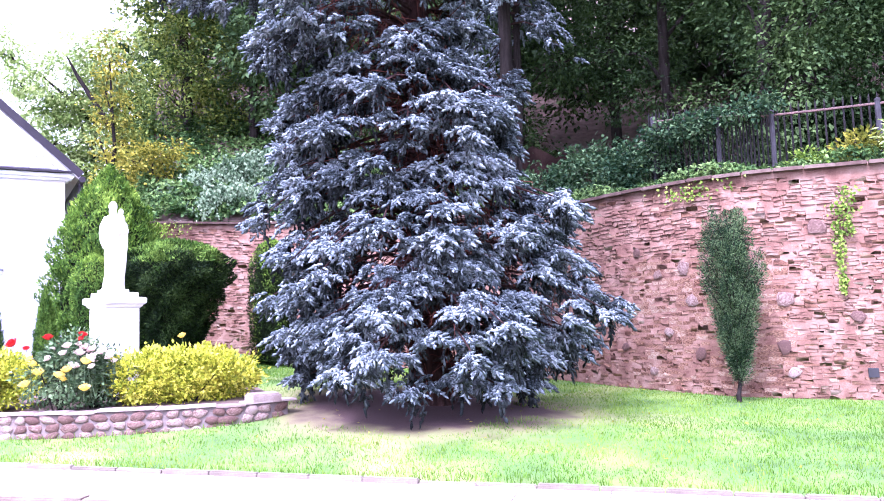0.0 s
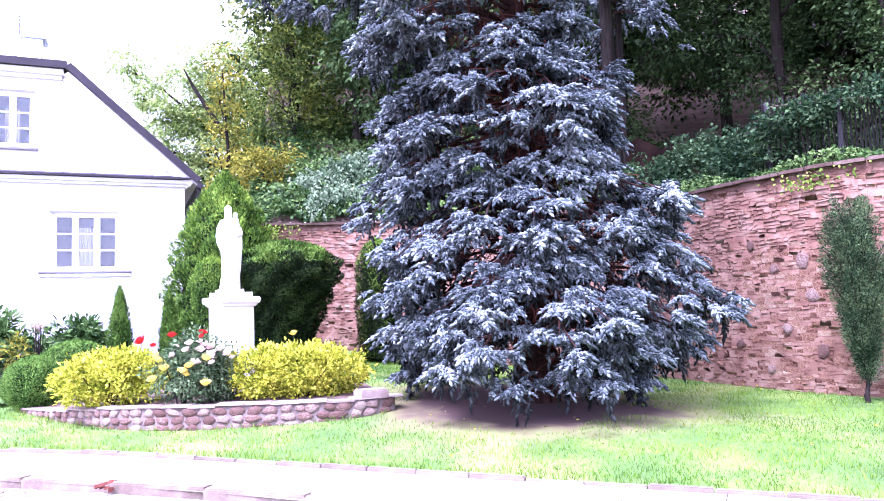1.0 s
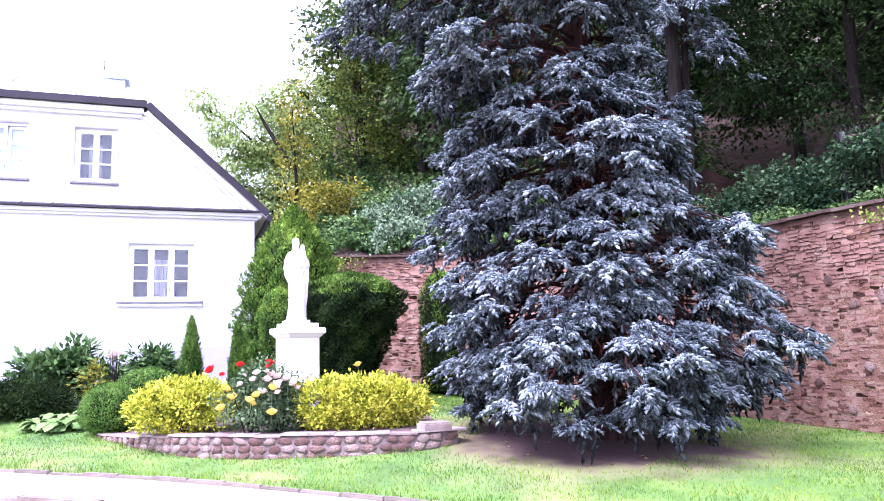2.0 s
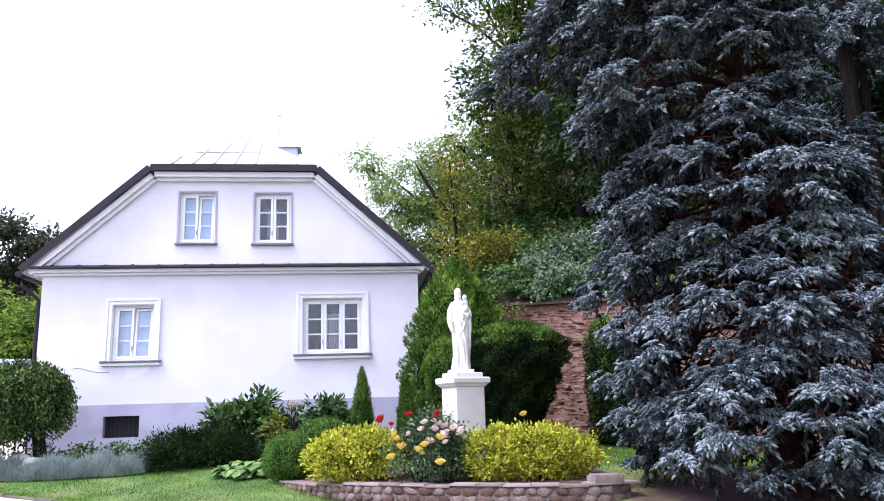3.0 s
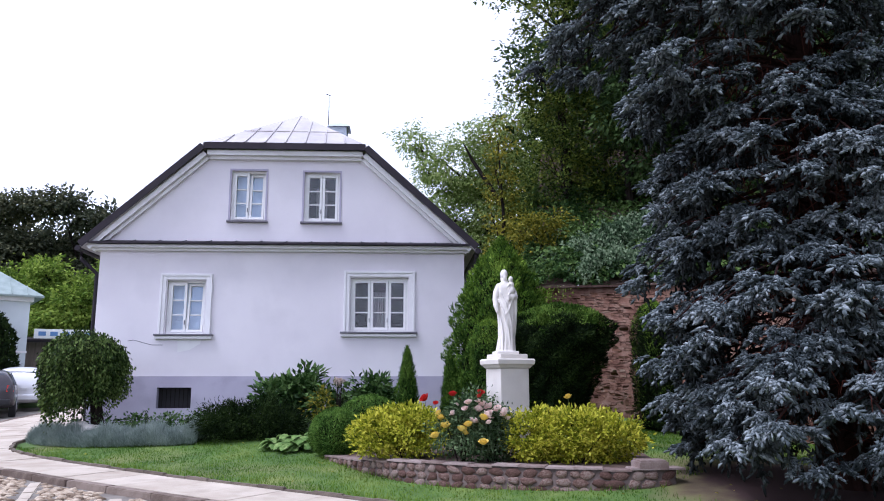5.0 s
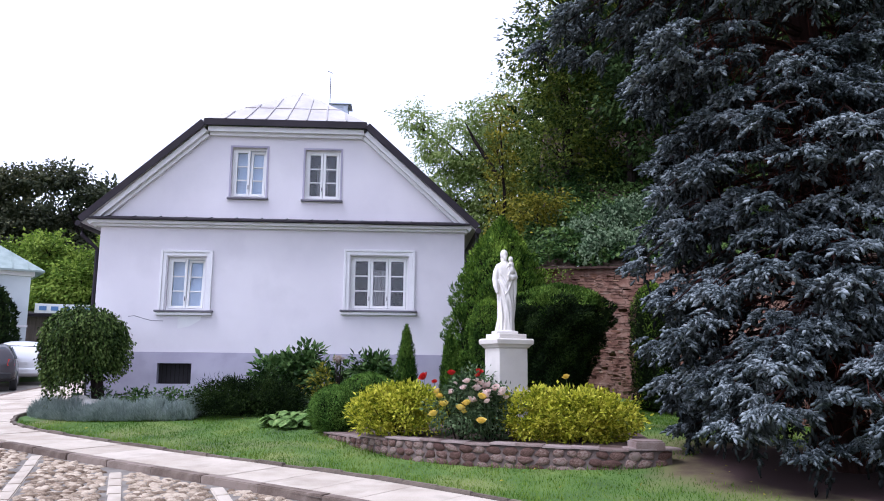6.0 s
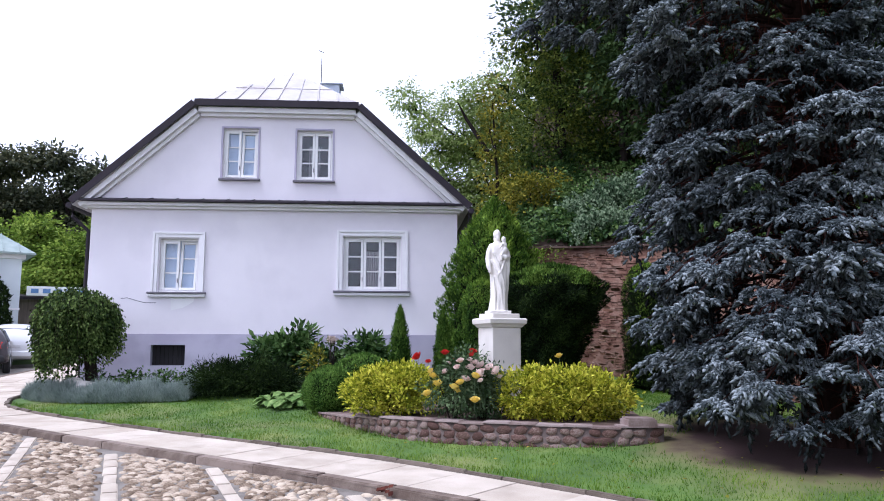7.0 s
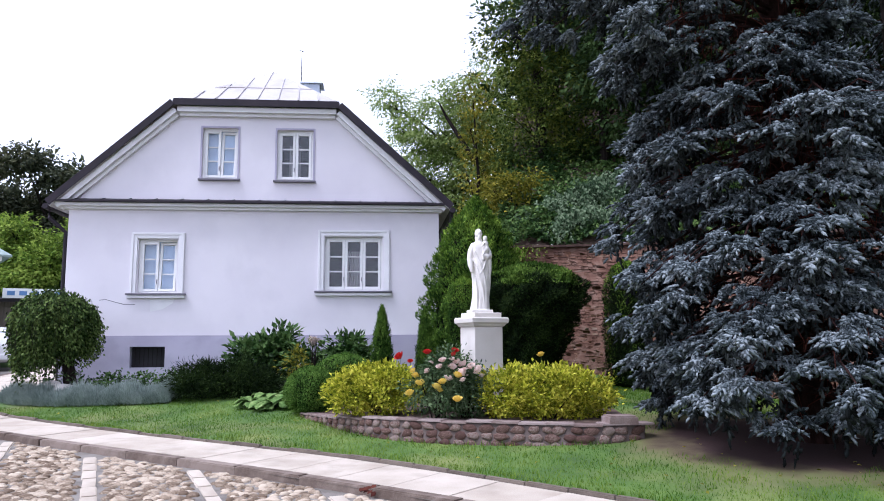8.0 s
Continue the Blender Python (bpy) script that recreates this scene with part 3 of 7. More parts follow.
# chimney with a tin cap, and aerials
M["chimney"] = mat("pale_blue_tin", [(0.42, 0.46, 0.55), (0.52, 0.56, 0.64)], 0.5, 3, 40, 0.05)
ch = new("chimney")
ch.parent = house
cx, cy = -2.12, 6.0
part("stack", boxed(cx - 0.25, cx + 0.25, cy - 0.3, cy + 0.3, 7.6, 9.80, 0.01), M["chimney"], ch)
bm = bmesh.new()
a = [bm.verts.new(c) for c in ((cx - 0.36, cy - 0.38, 9.802), (cx + 0.36, cy - 0.38, 9.802), (cx + 0.36, cy + 0.38, 9.802), (cx - 0.36, cy + 0.38, 9.802))]
b = [bm.verts.new(c) for c in ((cx - 0.24, cy - 0.26, 9.93), (cx + 0.24, cy - 0.26, 9.93), (cx + 0.24, cy + 0.26, 9.93), (cx - 0.24, cy + 0.26, 9.93))]
bm.faces.new(a[::-1]), bm.faces.new(b)
for k in range(4):
    bm.faces.new((a[k], a[(k + 1) % 4], b[(k + 1) % 4], b[k]))
part("cap", bm, M["chimney"], ch, "pale tin chimney cap")
aerial = new("aerial")
aerial.parent = house
part("mast", tube(bmesh.new(), [(cx - 0.36, cy, 8.4), (cx - 0.36, cy, 10.5), (cx - 0.36, cy, 11.0)], [0.018, 0.014, 0.004], 6), M["iron"], aerial)
part("crossbar", tube(bmesh.new(), [(cx - 0.46, cy, 11.02), (cx - 0.30, cy, 10.95)], [0.012, 0.012], 5), M["iron"], aerial)
# crack in the plaster and a mended patch
bm = bmesh.new()
pts = [(-6.24, -0.003, 2.62), (-6.1, -0.003, 2.64), (-5.9, -0.003, 2.58), (-5.7, -0.003, 2.53), (-5.45, -0.003, 2.53)]
for p, q in zip(pts, pts[1:]):
    bm.faces.new([bm.verts.new(c) for c in ((p[0], p[1], p[2] - 0.006), (q[0], q[1], q[2] - 0.006), (q[0], q[1], q[2] + 0.008), (p[0], p[1], p[2] + 0.008))])
part("crack", bm, M["sill"], house, "thin crack in the plaster")
bm = bmesh.new()
bm.faces.new([bm.verts.new(c) for c in ((-5.12, -0.004, 2.36), (-4.85, -0.004, 2.42), (-4.62, -0.004, 2.56), (-4.6, -0.004, 2.655), (-5.13, -0.004, 2.655))])
part("patch", bm, M["trim"], house, "pale mended plaster patch")
# ---- retaining wall and hillside ----
def wall_top(s):
    """Height of the wall's top, by the share of its length from the near end."""
    return 3.62 + 0.44 * smooth01((np.asarray(s) - 0.45) / 0.5)


def line_frame(line):
    d = np.r_[0, np.cumsum(np.linalg.norm(np.diff(line, axis=0), axis=1))]
    t = np.gradient(line, axis=0)
    t /= np.linalg.norm(t, axis=1)[:, None]
    return d, t, np.stack([t[:, 1], -t[:, 0]], 1)   # length, way, normal away from the lawn


WD, WT, WN = line_frame(WALL)


def retaining_wall():
    n = len(WALL)
    s = WD / WD[-1]
    rows = []
    for off, z in ((0.0, np.full(n, -0.4)), (0.0, wall_top(s)), (0.5, wall_top(s)), (0.5, np.full(n, -0.4))):
        p = WALL + WN * off
        rows.append(np.c_[p, z])
    v = np.concatenate(rows)
    i = np.arange(n - 1)
    f = np.concatenate([np.stack([i + a * n, i + 1 + a * n, i + 1 + b * n, i + b * n], 1) for a, b in ((0, 1), (1, 2), (2, 3))])
    f = np.r_[f, [[0, n, 2 * n, 3 * n], [n - 1, 4 * n - 1, 3 * n - 1, 2 * n - 1]]]
    ob = npart("wall_garden", v, f, M["mortar"])
    return tagged(ob, "high retaining wall of old red brick and field stones", "wall", kind="structure")


garden_wall = retaining_wall()


def hill_z(s, off):
    """Height of the hillside behind the wall: a shelf, then a rising bank, steeper towards the house."""
    k = smooth01((s - 0.55) / 0.35)
    return wall_top(s) - 0.12 + off * (0.12 + 0.42 * k) + 0.42 * np.maximum(off - 4.5, 0) * (1 - 0.6 * k)


def hill_point(s, off):
    """A place on the hillside, by the share of the wall's length and metres behind its face."""
    x, y = (np.interp(s * WD[-1], WD, WALL[:, k]) for k in (0, 1))
    nx, ny = (np.interp(s * WD[-1], WD, WN[:, k]) for k in (0, 1))
    q = np.hypot(nx, ny)
    return np.stack([x + nx / q * off, y + ny / q * off, hill_z(s, off)], -1)


def hillside():
    s = np.linspace(-0.0, 1.0, 70)
    offs = np.r_[0.4, 0.8, 1.4, 2, 3, 4.5, 6, 8, 11, 15, 20, 30]
    v = np.concatenate([hill_point(s, np.full(len(s), o)) for o in offs])
    n = len(s)
    i = np.concatenate([np.arange(n - 1) + r * n for r in range(len(offs) - 1)])
    ob = npart("hillside", v, np.stack([i, i + 1, i + 1 + n, i + n], 1), M["soil"], smooth=True)
    return tagged(ob, "dark earth bank behind the retaining wall", "ground", kind="structure")


hillside()


# ---- foliage ----
def unit(v):
    return v / (np.linalg.norm(v, axis=-1, keepdims=True) + 1e-9)


def leaf_mesh(places, ways, normals, long, wide, fold=0.25):
    """A leaf at each place: two triangles folded along the midrib, from the place along the way."""
    ways = unit(ways)
    side = unit(np.cross(ways, normals))
    up = np.cross(side, ways)
    long, wide = np.broadcast_to(long, len(places))[:, None], np.broadcast_to(wide, len(places))[:, None]
    mid = places + ways * long * 0.45
    v = np.stack([places, mid + side * wide / 2 + up * wide * fold, places + ways * long, mid - side * wide / 2 + up * wide * fold], 1).reshape(-1, 3)
    i = np.arange(len(places))[:, None] * 4
    f = np.concatenate([i + [0, 1, 2], i + [0, 2, 3]], 1).reshape(-1, 3)
    return v, f


def joined(meshes):
    vs, fs, n = [], [], 0
    for v, f in meshes:
        vs.append(v)
        fs.append(f + n)
        n += len(v)
    return np.concatenate(vs), np.concatenate(fs)


def cloud(blobs, clumps, leaves, clump_r, long, wide, rng, hollow=0.55, droop=0.3, squash=0.75):
    """Leaves of a crown. blobs: rows of centre and radii; clumps of leaves lie in the outer part of each blob."""
    blobs = np.array(blobs, float)
    share = np.prod(blobs[:, 3:], axis=1) ** (2 / 3)
    pick = rng.choice(len(blobs), clumps, p=share / share.sum())
    d = unit(rng.normal(size=(clumps, 3)))
    r = hollow + (1 - hollow) * rng.random(clumps) ** 0.6
    r *= 1 + 0.18 * np.sin(d[:, 0] * 5 + pick) * np.cos(d[:, 2] * 6 + pick * 2)
    centre = blobs[pick, :3] + d * r[:, None] * blobs[pick, 3:]
    n = clumps * leaves
    k = np.repeat(np.arange(clumps), leaves)
    rad = clump_r * (0.6 + 0.8 * rng.random(clumps))[k]
    o = rng.normal(size=(n, 3)) * 0.5
    o[:, 2] *= squash
    p = centre[k] + o * rad[:, None]
    way = unit(o) + d[k] * 0.7 + rng.normal(size=(n, 3)) * 0.5 + [0, 0, -droop]
    nrm = rng.normal(size=(n, 3)) * 0.6 + [0, 0, 1.0] + d[k] * 0.4
    return leaf_mesh(p, way, nrm, long * (0.6 + 0.7 * rng.random(n)), wide * (0.6 + 0.7 * rng.random(n)))


# ---- the blue spruce ----
def finger(rng, long, base, way, up, r=0.015, needles=6):
    """A short twig thick with needles: a lumpy tapering bar, and a brush of needles that stand out from it."""
    way = way / np.linalg.norm(way)
    side = np.cross(way, up)
    side /= np.linalg.norm(side) + 1e-9
    over = np.cross(side, way)
    n = 3
    ang = np.arange(n) * 2 * np.pi / n + rng.random() * 6
    bend = np.array([0, 0, -0.2 * long])
    rings = []
    for t, w in ((0.0, 0.75), (0.65, 1.05)):
        rad = r * w * (1 + 0.28 * rng.normal(size=n))
        rings.append(base + way * long * t + bend * t * t + (np.cos(ang)[:, None] * side + np.sin(ang)[:, None] * over) * rad[:, None])
    v = np.concatenate(rings + [(base + way * long * 1.08 + bend)[None]])
    i, j = np.arange(n), (np.arange(n) + 1) % n
    f = [np.stack([i, j, j + n], 1), np.stack([i, j + n, i + n], 1), np.stack([i + n, j + n, np.full(n, 2 * n)], 1)]
    m = needles
    t = 0.05 + 0.95 * rng.random(m)
    a = rng.random(m) * 2 * np.pi
    radial = np.cos(a)[:, None] * side + np.sin(a)[:, None] * over
    p = base + way * (long * t)[:, None] + bend * (t * t)[:, None] + radial * r * 0.5
    q = p + radial * 0.014 + way * 0.014
    w = np.cross(radial, way) * 0.0038
    nv = np.stack([p - w, p + w, q], 1).reshape(-1, 3)
    return joined([(v, np.concatenate(f)), (nv, np.arange(3 * m).reshape(-1, 3))])


def spray(rng, pairs=5):
    """A flat tuft of many short needle-clad fingers along +x, a hand long, drooping at its end."""
    out = []
    main = 0.19 + 0.06 * rng.random()
    up = np.array([0, 0, 1.0])
    for k in range(pairs):
        t = (k + 0.2) / pairs
        for sgn in (-1, 1):
            way = np.array([0.75, sgn * (0.95 - 0.3 * t), 0.05 + 0.25 * rng.normal()])
            out.append(finger(rng, (0.082 - 0.02 * t) * (0.7 + 0.5 * rng.random()), np.array([main * t, 0, -0.07 * t * t]), way, up))
    for a, dip in ((0.1, 0.25), (0.4, 0.15), (0.7, -0.1), (0.95, -0.3)):
        out.append(finger(rng, 0.075, np.array([main * a, 0, -0.07 * a * a]), np.array([1, 0.3 * rng.normal(), dip]), up))
    for k in range(2):
        out.append(finger(rng, 0.06, np.array([main * (0.2 + 0.7 * rng.random()), 0.03 * rng.normal(), -0.02]), np.array([0.45, 0.5 * rng.normal(), -0.9]), np.array([1.0, 0, 0])))
    return joined(out)


def laid(kind, m):
    """Copies of one spray under each of the matrices, as places and triangles."""
    v, f = kind
    vv = np.einsum("nij,vj->nvi", m[:, :3, :3], v) + m[:, None, :3, 3]
    return vv.reshape(-1, 3), (f[None] + (np.arange(len(m)) * len(v))[:, None, None]).reshape(-1, 3)


def along(place, way, size, rng):
    """The matrix of a spray at a place, along a way."""
    x = way / np.linalg.norm(way)
    y = np.cross(np.array([0, 0, 1.0]) + 0.25 * rng.normal(size=3), x)
    y /= np.linalg.norm(y) + 1e-9
    m = np.eye(4)
    m[:3, 0], m[:3, 1], m[:3, 2], m[:3, 3] = x * size, y * size, np.cross(x, y) * size, place
    return m


def reach(z, az):
    """How far the spruce's branches reach at a height, by the side they grow to."""
    k = 0.5 + 0.5 * np.cos(az - radians(155))
    hs = [0.3, 1.0, 1.7, 2.5, 3.3, 4.0, 4.5, 4.9, 5.6, 7.0, 9.0, 11, 14]
    lo = np.interp(z, hs, [1.9, 2.15, 1.9, 2.05, 2.05, 2.2, 1.9, 2.4, 3.05, 2.9, 2.3, 1.7, 0.2])
    ro = np.interp(z, hs, [1.8, 2.55, 2.2, 1.75, 1.25, 1.3, 0.85, 0.65, 0.55, 0.8, 1.0, 1.0, 0.2])
    return lo * k + ro * (1 - k)


def blue_spruce():
    rng = np.random.default_rng(11)
    bx, by = SPRUCE
    bz = lawn_at(bx, by)
    ob = empty("spruce_tree", pose(bx, by, bz), "tall blue spruce with drooping silvery branches down to bare earth", "tree")
    trunk = tube(bmesh.new(), [(0, 0, -0.15), (0.02, 0, 0.5), (0.0, 0.05, 3), (-0.05, 0.05, 7), (0, 0, 11), (0, 0, 14.2)], [0.36, 0.29, 0.24, 0.17, 0.09, 0.015], 14)
    part("trunk", trunk, M["bark"], ob, "dark reddish-brown trunk")
    kinds = {True: [spray(rng) for _ in range(6)], False: [spray(rng, 2) for _ in range(6)]}
    dead = bmesh.new()
    mats, which, lit = [], [], []

    def put(place, way, size, new_growth=True):
        mats.append(along(place, way, size, rng))
        which.append(rng.integers(6))
        lit.append(new_growth)

    def clump(c, out, size, hang):
        """A shelf of sprays that spread from one place, light above; the older ones that hang below it carry shade in
        their colour.
        """
        lat = np.array([-out[1], out[0], 0])
        for j in range(8):
            phi = 1.5 * (2 * (j + rng.random()) / 8 - 1)
            w = out * math.cos(phi) + lat * math.sin(phi) + np.array([0, 0, 0.12 - 0.50 * rng.random()])
            put(c + out * size * (0.10 * rng.random() - 0.06) + lat * 0.05 * rng.normal() + [0, 0, 0.035 * rng.normal()], w, size * (0.75 + 0.4 * rng.random()))
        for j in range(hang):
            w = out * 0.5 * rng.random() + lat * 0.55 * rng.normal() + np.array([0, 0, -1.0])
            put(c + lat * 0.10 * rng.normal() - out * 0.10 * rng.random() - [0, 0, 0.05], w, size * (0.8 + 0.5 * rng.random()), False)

    z, row = 0.34, 0
    while z < 13.6:
        low = z < 8.0
        az = 0.55 * row + 0.4 * rng.random()
        stop = az + 2 * np.pi
        while az < stop:
            out = np.array([math.cos(az), math.sin(az), 0])
            lat = np.array([-out[1], out[0], 0])
            behind = out[0] * 0.43 + out[1] * 0.90 > 0.3
            tip_z = max(0.22, z + 0.16 * rng.normal())
            full = float(reach(tip_z, az))
            lobe = 0.88 + 0.10 * math.sin(2.1 * tip_z + 3 * az) + 0.08 * math.sin(4.3 * tip_z - 2 * az + 1)
            R = full * lobe * (0.92 + 0.28 * rng.random())
            rise = R * (0.18 + 0.22 * rng.random()) * min(1.0, 0.3 + tip_z / 2.5)
            sway = 0.15 * rng.normal()

            def at(t):
                return out * R * t + lat * sway * R * t * t + np.array([0, 0, tip_z + rise * (1 - t**1.6) + 0.10 * R * math.sin(math.pi * t)])

            limbs = bmesh.new()
            tube(limbs, [at(t) for t in (0, 0.3, 0.6, 0.85, 1)], [0.032, 0.026, 0.018, 0.011, 0.005], 5)
            clump(at(0.97), out, 0.95 + 0.3 * rng.random(), 3)
            if not behind or rng.random() < 0.3:
                for sgn in (-1, 1):
                    t = 0.68 + 0.2 * rng.random()
                    p = at(t)
                    c = p + lat * sgn * (0.16 + 0.12 * rng.random()) + out * 0.10 - [0, 0, 0.03 + 0.10 * rng.random()]
                    c[2] = max(c[2], 0.16)
                    tube(limbs, [p, c], [0.009, 0.005], 3)
                    clump(c, unit(out + lat * sgn * 0.5), 0.80 + 0.35 * rng.random(), 2)
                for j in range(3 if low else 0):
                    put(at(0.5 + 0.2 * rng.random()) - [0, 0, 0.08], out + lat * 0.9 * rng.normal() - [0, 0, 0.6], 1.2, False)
            part("branch", limbs, M["bark"], ob)
            # dead twigs in the shade nearer the trunk
            for j in range(9 if low and not behind else 0):
                p = at(0.15 + 0.6 * rng.random())
                w = unit(rng.normal(size=3) + [0, 0, -0.8] + out * 0.6)
                tube(dead, [p, p + w * (0.2 + 0.25 * rng.random()), p + w * 0.4 + [0, 0, -0.15]], [0.008, 0.005, 0.002], 3)
            step = 0.66 if low and not behind else 0.8
            az += step * (0.8 + 0.4 * rng.random()) / max(0.8, full)
        z += (0.27 if z < 1.2 else 0.40 if low else 0.8) * (0.9 + 0.2 * rng.random())
        row += 1
    tagged(part("dead_wood", dead, M["twig"], ob, "reddish dead twigs near the trunk"), kind="stuff")
    mats, which, lit = np.array(mats), np.array(which), np.array(lit)
    # Two copies of the needles: a lit tone, and one with shade painted in.
    for is_lit, name, material in ((True, "crown", M["spruce"]), (False, "inner_crown", M["spruce_shaded"])):
        v, f = joined([laid(kinds[is_lit][k], mats[(which == k) & (lit == is_lit)]) for k in range(6)])
        crown = npart(name, v, f, material, ob, "silvery blue needle sprays" if is_lit else "older needle sprays, darkened for shade inside the crown")
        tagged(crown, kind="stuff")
    return ob


blue_spruce()


def bank_spruce(x, y, z):
    """A second spruce on the bank: two bare dark stems, and boughs that hang from high up."""
    rng = np.random.default_rng(12)
    ob = empty("spruce_tree", pose(x, y, z), "dark bare-stemmed spruce with hanging boughs on the bank", "tree")
    for dx, r in ((0.0, 0.17), (0.36, 0.11)):
        part("trunk", tube(bmesh.new(), [(dx * 0.4, 0, -0.4), (dx * 0.8, 0, 2.0), (dx, 0, 5.0), (dx * 0.6, 0, 10.5)], [r * 1.2, r, r * 0.85, 0.02], 10), M["wood_bark"], ob)
    kinds = [spray(rng, 4) for _ in range(3)]
    mats = []
    for k in range(46):
        a, h = rng.random() * 6.28, 3.6 + 6.2 * rng.random()
        L = (1.7 - 0.12 * (h - 3.6)) * (0.6 + 0.5 * rng.random())
        out, lat = np.array([math.cos(a), math.sin(a), 0]), np.array([-math.sin(a), math.cos(a), 0])
        at = lambda t: np.array([0.15, 0, h]) + out * L * t + np.array([0, 0, L * (0.1 * t - 0.75 * t * t)])
        part("branch", tube(bmesh.new(), [at(t) for t in (0, 0.3, 0.6, 1)], [0.03, 0.022, 0.014, 0.004], 4), M["bark"], ob)
        for j in range(17):
            t = 0.3 + 0.7 * rng.random()
            mats.append(along(at(t) + 0.16 * rng.normal(size=3), out * 0.5 + lat * 0.7 * rng.normal() + [0, 0, -0.7 * rng.random()], 1.2 + 0.5 * rng.random(), rng))
    mats = np.array(mats)
    v, f = joined([laid(kinds[k], mats[k::3]) for k in range(3)])
    tagged(npart("crown", v, f, M["spruce"], ob, "hanging blue-grey needle sprays"), kind="stuff")


bank_spruce(9.57, 15.25, 4.4)

# ---- statue on its pedestal ----
PED = Matrix.Translation((0.62, 11.55, 0)) @ Matrix.Rotation(radians(25), 4, "Z")


def pedestal():
    z0 = lawn_at(0.62, 11.55)
    ob = empty("pedestal", PED, "pale plastered square pedestal with moulded cap", "pedestal")
    part("base", boxed(-0.275, 0.275, -0.275, 0.275, z0, 1.24, 0.012), M["pedestal"], ob)
    part("shaft", boxed(-0.24, 0.24, -0.24, 0.24, 1.24, 1.86, 0.012), M["pedestal"], ob)
    cap = bmesh.new()
    prof = [(0.24, 1.86), (0.26, 1.875), (0.275, 1.90), (0.305, 1.925), (0.31, 1.985), (0.295, 2.005)]
    rings = [[cap.verts.new((r * a, r * b, z)) for a, b in ((-1, -1), (1, -1), (1, 1), (-1, 1))] for r, z in prof]
    for a, b in zip(rings, rings[1:]):
        for k in range(4):
            cap.faces.new((a[k], a[(k + 1) % 4], b[(k + 1) % 4], b[k]))
    cap.faces.new(rings[0][::-1]), cap.faces.new(rings[-1])
    part("cap", cap, M["pedestal"], ob)
    part("top_step", boxed(-0.23, 0.23, -0.23, 0.23, 2.005, 2.075, 0.01), M["pedestal"], ob)


pedestal()


def ball(bm, c, r, sx=1.0, sy=1.0, sz=1.0):
    bmesh.ops.create_uvsphere(bm, u_segments=16, v_segments=10, radius=1, matrix=Matrix.Translation(c) @ Matrix.Diagonal((r * sx, r * sy, r * sz, 1)))


